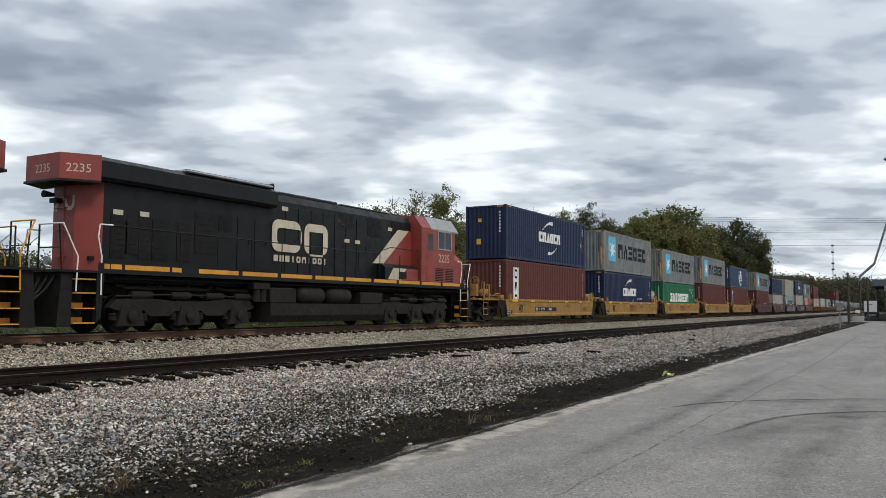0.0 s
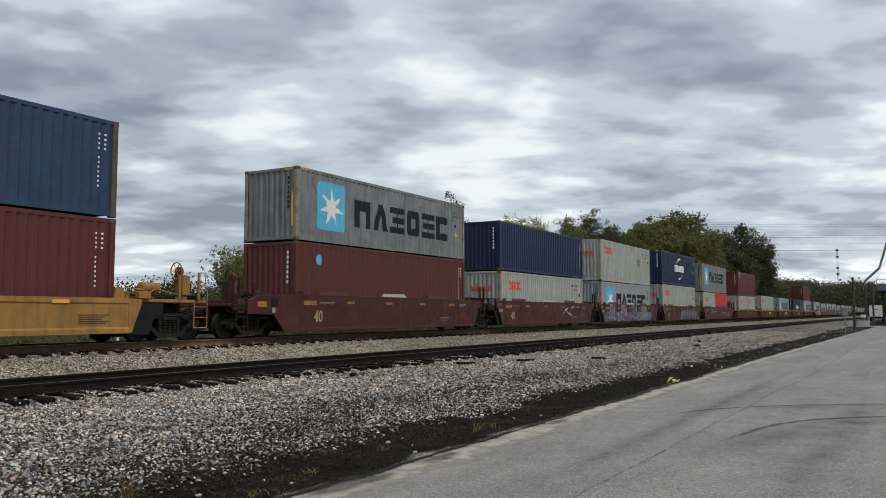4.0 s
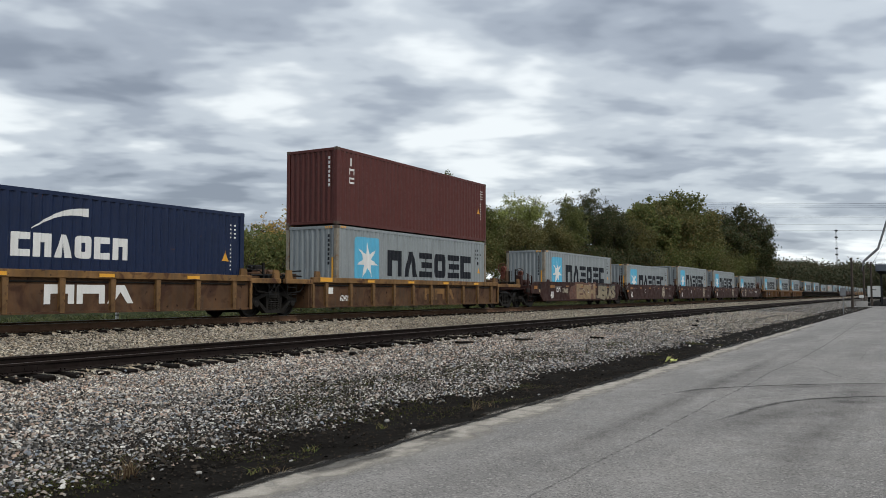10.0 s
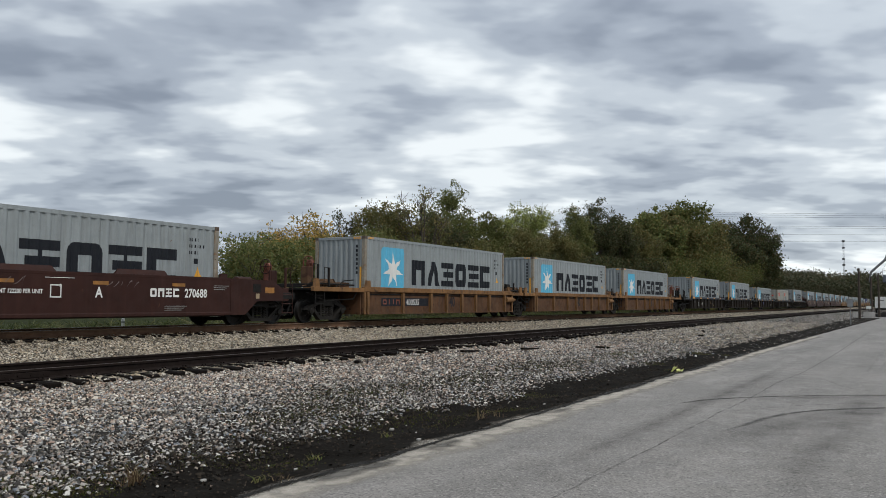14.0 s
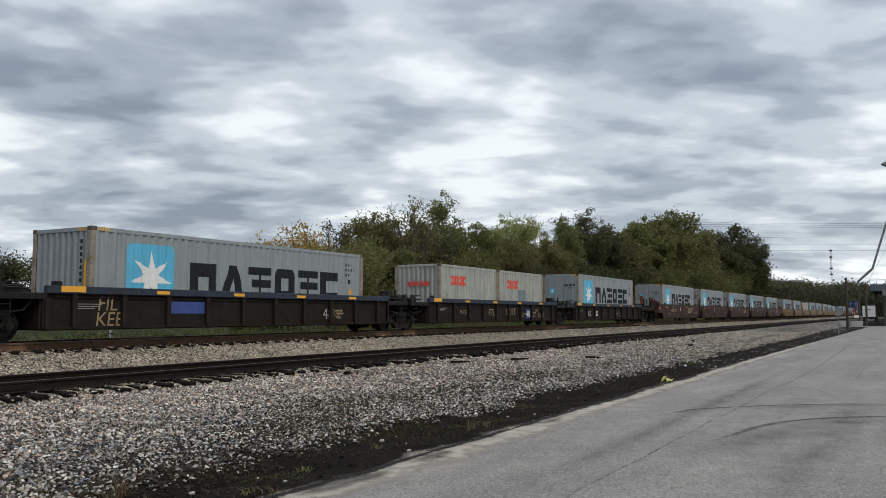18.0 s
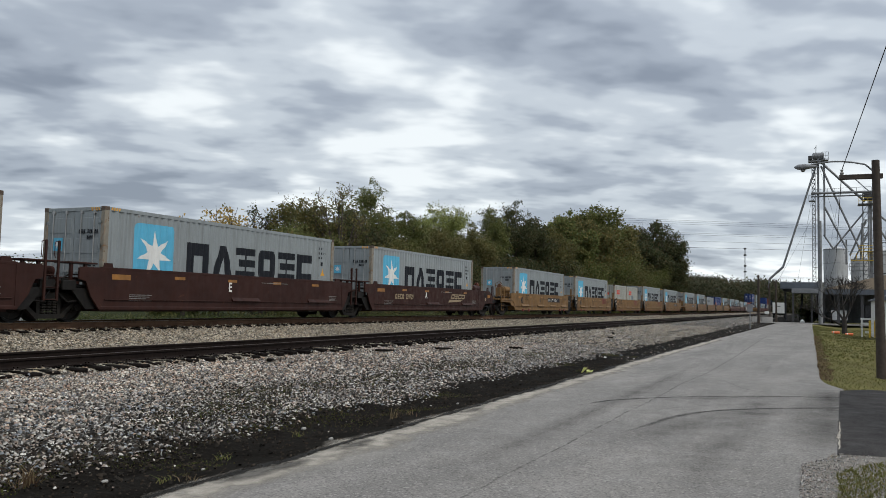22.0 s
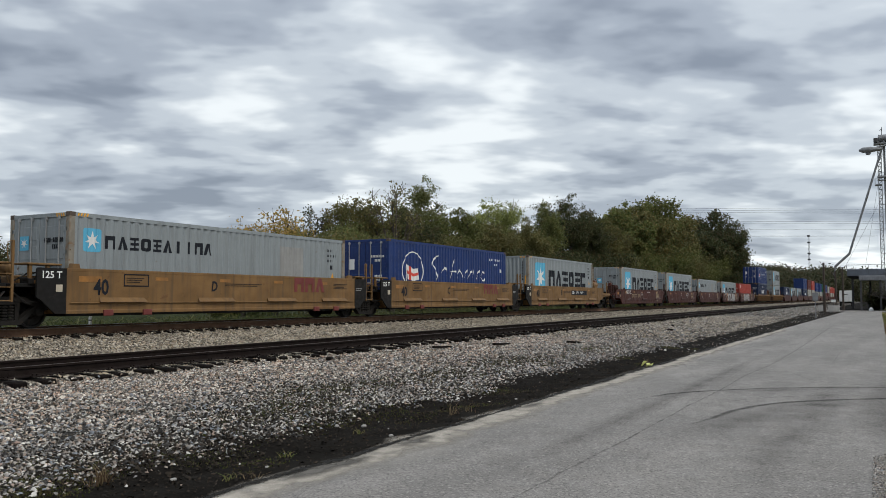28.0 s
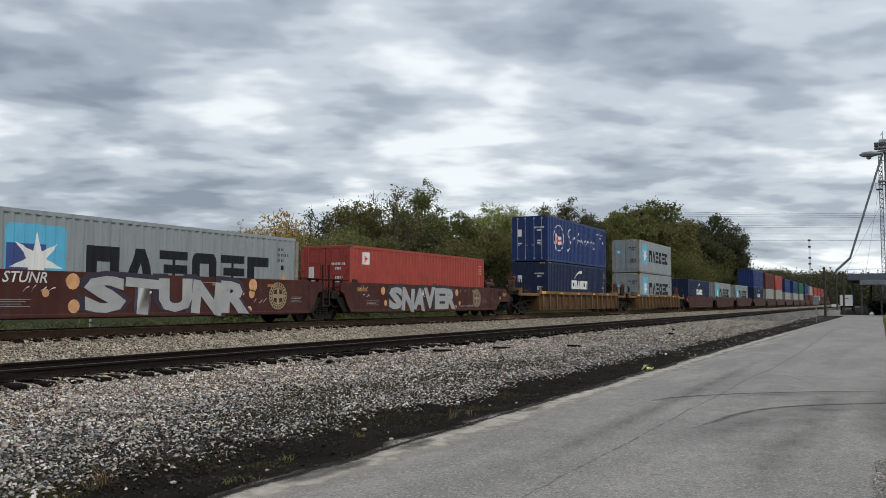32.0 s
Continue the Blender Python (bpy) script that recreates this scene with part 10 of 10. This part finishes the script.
def verge():
    t = thing("bare_tree", "small leafless tree with a forked dark trunk on the verge", "tree", at=(80, -2.75, -0.2))
    rnd, b = random.Random(31), Build()

    def grow(p, d, length, r, n):
        q = p + d * length
        b.rod(p, q, r, r * 0.7, 6, False)
        if n:
            for k in range(3):
                e = (d + Vector((rnd.uniform(-0.8, 0.8), rnd.uniform(-0.9, 0.9), rnd.uniform(-0.15, 0.55)))).normalized()
                grow(q, e, length * rnd.uniform(0.6, 0.85), r * 0.6, n - 1)

    for d, l in (((0.1, 0.05, 1), 1.35), ((-0.2, 0.7, 1.1), 1.3), ((0, -0.5, 1.1), 1.25), ((0.1, 1.2, 0.7), 1.2)):
        grow(Vector((0, 0, 1.0 if d[1] < 1 else 0.5)), Vector(d).normalized(), l, 0.10, 5)
    part("trunk", b.rod((0, 0, -0.1), (0, 0, 1.2), 0.24, 0.17, 10), DARK_BARK, t, "forked trunk with bare branches")
    f = thing("white_fence", "low white board fence beside the driveway", "fence", at=(70, -3.5, -0.25))
    for k, y in enumerate((-0.1, -1.5, -2.9)):
        part("post", Build().box(-0.06, 0.06, y - 0.06, y + 0.06, 0, 1.45), WHITE_PAINT, f)
    for z in (0.95, 1.3):
        part("board", Build().box(-0.09, -0.05, -4.4, 0.0, z, z + 0.14), WHITE_PAINT, f)
    part("board", Build().slab([(-0.1, 0.3), (0.0, 0.3), (0.0, 0.44), (-0.1, 0.44)], -2.9, -0.3), WHITE_PAINT, f, "loose low board")
    for y in (-4.0, -4.35):
        p = thing("bollard", "yellow steel bollard beside the fence", "bollard", "bollards by the fence", at=(67.5, y, -0.22))
        part("post", Build().rod((0, 0, 0), (0, 0, 1.2), 0.08, n=12).lathe([(1.2, 0.08), (1.26, 0.04)], (0, 0, 0), "z", 12), YELLOW_POST, p)
    for x, y in ((76, -1.95), (77, -3.0)):
        o = thing("barrel", "orange and white plastic barrel lying on the grass", "barrel", "barrels on the verge", at=(x, y, ground_z(y) + 0.09))
        part("drum", Build().lathe([(-0.3, 0.09), (-0.28, 0.12), (0.0, 0.115), (0.28, 0.1), (0.3, 0.08)], (0, 0, 0), "y", 14).smooth(), ORANGE_PLASTIC, o)
        part("band", Build().lathe([(0.12, 0.118), (0.18, 0.114)], (0, 0, 0), "y", 14), WHITE_PAINT, o, "white band")
    rng = np.random.default_rng(3)
    b = Build()
    for k in range(7):
        c = rng.uniform((-0.15, -0.08, 0.0), (0.15, 0.08, 0.07))
        q = [Vector(c) + Vector(rng.uniform(-0.15, 0.15, 3)) * 0.65 for i in range(4)]
        q = [Vector((p.x, p.y, max(0.01, p.z))) for p in q]
        b.add(q, [(0, 1, 2), (0, 2, 3), (0, 3, 1), (1, 3, 2)])
    solid("litter", b, LITTER, "crumpled pale yellow plastic litter beside the road", "litter", at=(19.85, 5.05, -0.01))
    for x, y, w in ((8.5, 5.3, 0.03), (6.4, 5.45, 0.02), (9.1, 6.1, 0.035), (5.6, 5.9, 0.03), (12.6, 5.4, 0.025), (26.5, 5.2, 0.04)):
        solid("stone", Build().box(-w, w, -w * 0.7, w * 0.7, -w * 0.3, w * 0.7, w * 0.3), CONCRETE, "pale loose stone on the black soil", "stone", at=(x, y, ground_z(y) + 0.01))
    m = thing("marker_post", "short white marker post in the grass beyond the track", "post", at=(17.7, 22.5, 0.28))
    part("post", Build().box(-0.04, 0.04, -0.04, 0.04, 0, 0.8, 0.008), WHITE_PAINT, m)
    part("cap", Build().box(-0.045, 0.045, -0.045, 0.045, 0.66, 0.70), DARK_STEEL, m)
    for x, y, l, a in ((16.5, 12.1, 0.5, 30), (24.5, 11.0, 1.6, 6), (22.0, 11.9, 1.1, 3), (27.0, 9.4, 0.5, -40), (40, 9.0, 0.5, 30), (46, 10.2, 0.8, 10)):
        solid("timber_scrap", Build().box(-l / 2, l / 2, -0.06, 0.06, 0, 0.07, 0.01), TIE, "dark scrap of old tie on the ballast", "scrap", at=pose(x, y, ground_z(y) + 0.02, 0, 3, a))


def mast():
    py = thing("power_pylon", "distant steel pylon that carries power lines across the tracks", "pylon", at=(300, 78, -1))
    b = Build()
    lattice(b, -1.5, -1.5, 1.5, 0, 37, 5, 0.12)
    part("lattice", b, GALV, py)
    for z in (36.5, 31.9, 28.4, 25.9):
        part("crossarm", Build().rod((0, -4, z), (0, 4, z), 0.12), GALV, py)
    m = thing("radio_mast", "thin lattice radio mast on the wooded skyline", "mast", at=(600, 41.1, -2))
    b = Build()
    lattice(b, 0, -0.35, 0.35, 0, 46, 2.5, 0.06)
    part("lattice", b, GALV, m)
    for z in (46, 41.5, 34, 30):
        part("dish", Build().lathe([(0, 0.5), (0.3, 1.0), (0.9, 1.0), (1.2, 0.5)], (0, 0, z - 0.6), "z", 12), DARK_STEEL, m)
    for z, s in ((35.5, 0.6), (34.8, 0.5), (34.0, 0.5), (30.6, 0.5), (29.9, 0.4), (27.4, 0.3), (24.9, 0.2)):
        pts = [(300 + 12 * k, 80 - 15 * k, z + s * 0.2 * ((k - 4) / 4) ** 2 + 0.28 * k) for k in range(9)]
        r, v = 0.035 if z > 26 else 0.05, []
        for p in pts:
            v += [(p[0] - 300, p[1] - 78 + r * c, p[2] + 1 + r * d) for c, d in ((1, 0), (0, 1), (-1, 0), (0, -1))]
        w = Build().add(v, [(4 * k + i, 4 * k + (i + 1) % 4, 4 * k + 4 + (i + 1) % 4, 4 * k + 4 + i) for k in range(8) for i in range(4)])
        part("power_line", w, GRIME, py, "power line across the sky")


lamp_pole()
far_poles()
box_truck()
elevator()
sheds()
verge()
mast()


# ---- ties and ballast stones ----
def ties():
    b = Build().box(-0.13, 0.13, -1.32, 1.32, -0.18, 0.0, 0.028).mesh("tie")
    rnd = random.Random(2)
    rest = Build()
    for tr, yc, top, x0 in ((SIDING, SIDE_Y, SIDE_Z, 5.0), (MAIN, TRACK_Y, RAIL_Z, 8.0)):
        for k in range(520):
            x = x0 + 0.535 * k
            sink = 0.19 + (rnd.uniform(0.0, 0.05) if yc < 16 else 0.0)
            m = pose(x + rnd.uniform(-0.04, 0.04), yc + (rnd.uniform(-0.11, 0.14) if yc < 16 else 0.0), top - sink, 0, 0, rnd.uniform(-1.5, 1.5))
            if k < 140:
                part("tie", b, TIE, tr, "", m)
            else:
                rest.box(x - 0.115, x + 0.115, yc - 1.3, yc + 1.3, top - 0.34, top - sink)
    tagged(part("far_ties", rest, TIE, MAIN, "creosoted timber ties further along"), kind="stuff")


def plates():
    """Tie plates and spikes under the nearest rails."""
    for tr, yc, top, x0, mat in ((SIDING, SIDE_Y - 0.7535, SIDE_Z, 5.0, RAIL_DARK), (MAIN, TRACK_Y - 0.7535, RAIL_Z, 8.0, RAIL_BROWN)):
        b = Build()
        for k in range(90):
            x = x0 + 0.535 * k
            b.box(x - 0.09, x + 0.09, yc - 0.17, yc + 0.17, top - 0.19, top - 0.172)
            b.box(x - 0.05, x - 0.03, yc - 0.10, yc - 0.07, top - 0.175, top - 0.14).box(x + 0.03, x + 0.05, yc - 0.10, yc - 0.07, top - 0.175, top - 0.14)
        tagged(part("tie_plates", b, mat, tr, "rusted tie plates and spikes"), kind="stuff")


STONE_SHAPE = np.array([(-1, -0.8, -0.6), (0.9, -1, -0.6), (1, 0.8, -0.6), (-0.8, 1, -0.6), (-0.45, -0.1, 0.9), (0.5, 0.1, 0.8)])
STONE_FACES = np.array([(0, 1, 5), (0, 5, 4), (2, 3, 4), (2, 4, 5), (1, 2, 5), (3, 0, 4)])


def stones(name, spots, size, mat, label, seed):
    """Angular crushed stones: blunt ridged lumps with shifted corners, turned at random."""
    rng = np.random.default_rng(seed)
    s = np.asarray(spots, float)
    n = len(s)
    c = STONE_SHAPE[None] * rng.uniform(0.65, 1.0, (n, 6, 1)) + rng.normal(0, 0.2, (n, 6, 3))
    c *= (rng.uniform(0.7, 1.2, (n, 1, 3)) * np.array((1.2, 1.0, 0.72))) * (size * rng.lognormal(0, 0.2, n))[:, None, None] * 0.5
    q = rng.normal(size=(n, 4)) * np.array((1.4, 0.24, 0.24, 1.4))
    q /= np.linalg.norm(q, axis=1)[:, None]
    w, x, y, z = q.T
    R = np.stack([1 - 2 * (y * y + z * z), 2 * (x * y - z * w), 2 * (x * z + y * w), 2 * (x * y + z * w), 1 - 2 * (x * x + z * z), 2 * (y * z - x * w),
                  2 * (x * z - y * w), 2 * (y * z + x * w), 1 - 2 * (x * x + y * y)], 1).reshape(n, 3, 3)
    v = np.einsum("nij,nkj->nki", R, c) + s[:, None, :]
    f = (np.arange(n)[:, None, None] * 6 + STONE_FACES[None]).reshape(-1, 3)
    return tagged(new(name, raw_mesh(name, v.reshape(-1, 3), f, mat)), label, "ballast", kind="stuff")


def ballast():
    rng = np.random.default_rng(21)

    def field(n, x0, x1, y0, y1, keep=None, lift=0.0):
        out = []
        x, y = rng.uniform(x0, x1, n), rng.uniform(y0, y1, n)
        for a, b, u in zip(x, y, rng.random(n)):
            if a < b * 0.56 - 0.4:
                continue
            if keep and u > keep(a, b):
                continue
            z = ground_z(b) + bump_z(a, b)
            if (12.75 < b < 15.4 or 18.1 < b < 20.9) and (a - (5.0 if b < 16 else 8.0) + 0.16) % 0.535 < 0.32:
                if u > 0.06:
                    continue
                z += 0.05
            if 18.7 < b < 20.9 and u > 0.12:
                continue
            if abs(abs(b - SIDE_Y) - 0.7535) < 0.09 or abs(abs(b - TRACK_Y) - 0.7535) < 0.09:
                continue
            out.append((a, b, z + lift + rng.uniform(-0.034, 0.026) * (1.0 if b < 12.9 else 0.6)))
        return out

    def edge(a, b):
        return min(1.0, max(0.0, (b - 6.25 - 0.55 * noise.noise((a * 0.35, 0, 3)) - 0.3 * noise.noise((a * 1.3, 0, 7))) * 1.7)) ** 1.5

    def greys(a, b):
        """Cleaner, greyer stone low on the slope; warmer, paler stone by the rails."""
        return 1 / (1 + math.exp((b - 9.6 - 0.8 * noise.noise((a * 0.3, b * 0.3, 2))) * 1.6))

    near = field(112000, 3.4, 15, 6.2, 12.9, edge)
    mid = field(62000, 15, 32, 6.2, 12.9, edge)
    for pts, size, seed in ((near, 0.043, 1), (mid, 0.050, 2)):
        a, b = [], []
        for p in pts:
            (a if rng.random() < greys(p[0], p[1]) else b).append(p)
        stones("ballast_stones", a, size * 0.9, STONE_GREY, "grey crushed stone on the track's slope", seed)
        stones("ballast_stones", b, size, STONE, "pale mixed crushed stone beside the siding", seed + 10)
    stones("ballast_stones", field(9000, 75, 180, 6.4, 12.9, edge), 0.10, STONE_GREY, "grey crushed stone far along the track", 13)
    for mat, words, seed in ((STONE_GREY, "grey crushed stone further along the track", 3), (STONE_TAN, "tan crushed stone further along the track", 23)):
        stones("ballast_stones", field(15000, 32, 75, 6.4, 12.9, edge), 0.064, mat, words, seed)
    stones("ballast_stones", field(56000, 7, 26, 12.9, 18.75) + field(18000, 26, 48, 12.9, 18.75), 0.054, STONE_TAN, "pale crushed stone between the tracks", 4)
    foot = [(a, b, ground_z(b) + rng.uniform(0.0, 0.02)) for a, b in zip(rng.uniform(8, 60, 2600), rng.uniform(18.35, 18.66, 2600)) if (a - 8.0 + 0.15) % 0.535 > 0.28]
    stones("ballast_stones", foot, 0.045, STONE_RUST, "rust-stained stone under the rail", 14)
    stones("ballast_stones", field(9000, 48, 110, 12.9, 18.9), 0.085, STONE_TAN, "pale crushed stone between the tracks further along", 5)
    for k, (cx, cy, wide, n) in enumerate(((11.6, 8.6, 1.0, 900), (9.4, 7.7, 0.8, 900), (14.4, 8.2, 1.0, 700), (19.0, 8.4, 1.2, 800), (7.2, 7.0, 0.9, 1100), (5.8, 6.9, 0.5, 500), (9.8, 7.2, 0.9, 600), (12.6, 6.8, 1.2, 600))):
        dark = [(a, b, ground_z(b) + bump_z(a, b) + 0.022) for a, b in zip(rng.normal(cx, wide, n), rng.normal(cy, 0.55, n))]
        stones("soil_clods", dark, 0.034, CLOD, "black soil washed in among the stones", 40 + k)
    stones("loose_stones", field(420, 3.4, 26, 5.2, 6.7, lambda a, b: 0.03 + 0.5 * (b - 5.2) ** 2), 0.03, STONE_GREY, "scattered stones on the black soil", 6)
    stones("soil_clods", field(26000, 3.2, 26, 4.95, 7.0, lambda a, b: 0.45 + 0.6 * noise.noise((a * 1.2, b * 2, 3))), 0.026, CLOD, "crumbs of black soil beside the road", 8)
    stones("soil_clods", field(9000, 26, 110, 4.4, 6.9, lambda a, b: 0.4 + 0.6 * noise.noise((a * 0.5, b * 2, 3))), 0.05, CINDER, "grey-brown cinders and soil further along the road", 19)
    stones("loose_stones", field(2500, 26, 110, 4.6, 6.6, lambda a, b: 0.3 + 0.7 * noise.noise((a * 0.3, b, 8))), 0.06, STONE_GREY, "grey stones scattered on the soil", 29)
    stones("soil_clods", field(1500, 3.2, 26, 5.15, 6.9, lambda a, b: 0.3 + 0.8 * noise.noise((a * 0.9, b * 2, 5))), 0.05, CLOD, "lumps of black soil beside the road", 9)
    stones("loose_stones", [(a, b, 0.01) for a, b in zip(rng.uniform(6, 10.6, 7000), 0.10 - 0.75 * rng.random(7000) ** 1.5) if b < 0.11 - 0.42 * max(0, a - 9.6)], 0.011, STONE_GREY, "loose gravel at the driveway's corner", 7)


ties()
plates()
ballast()


# ---- what moves ----
def motions():
    for ob, x, z in MOVERS:
        turn = 180 if ob.matrix_basis.to_euler().z > 1 or ob.matrix_basis.to_euler().z < -1 else 0
        walk(ob, [(0, pose(x, TRACK_Y, z, 0, 0, turn)), (32, pose(x - SPEED * 32, TRACK_Y, z, 0, 0, turn))])


motions()
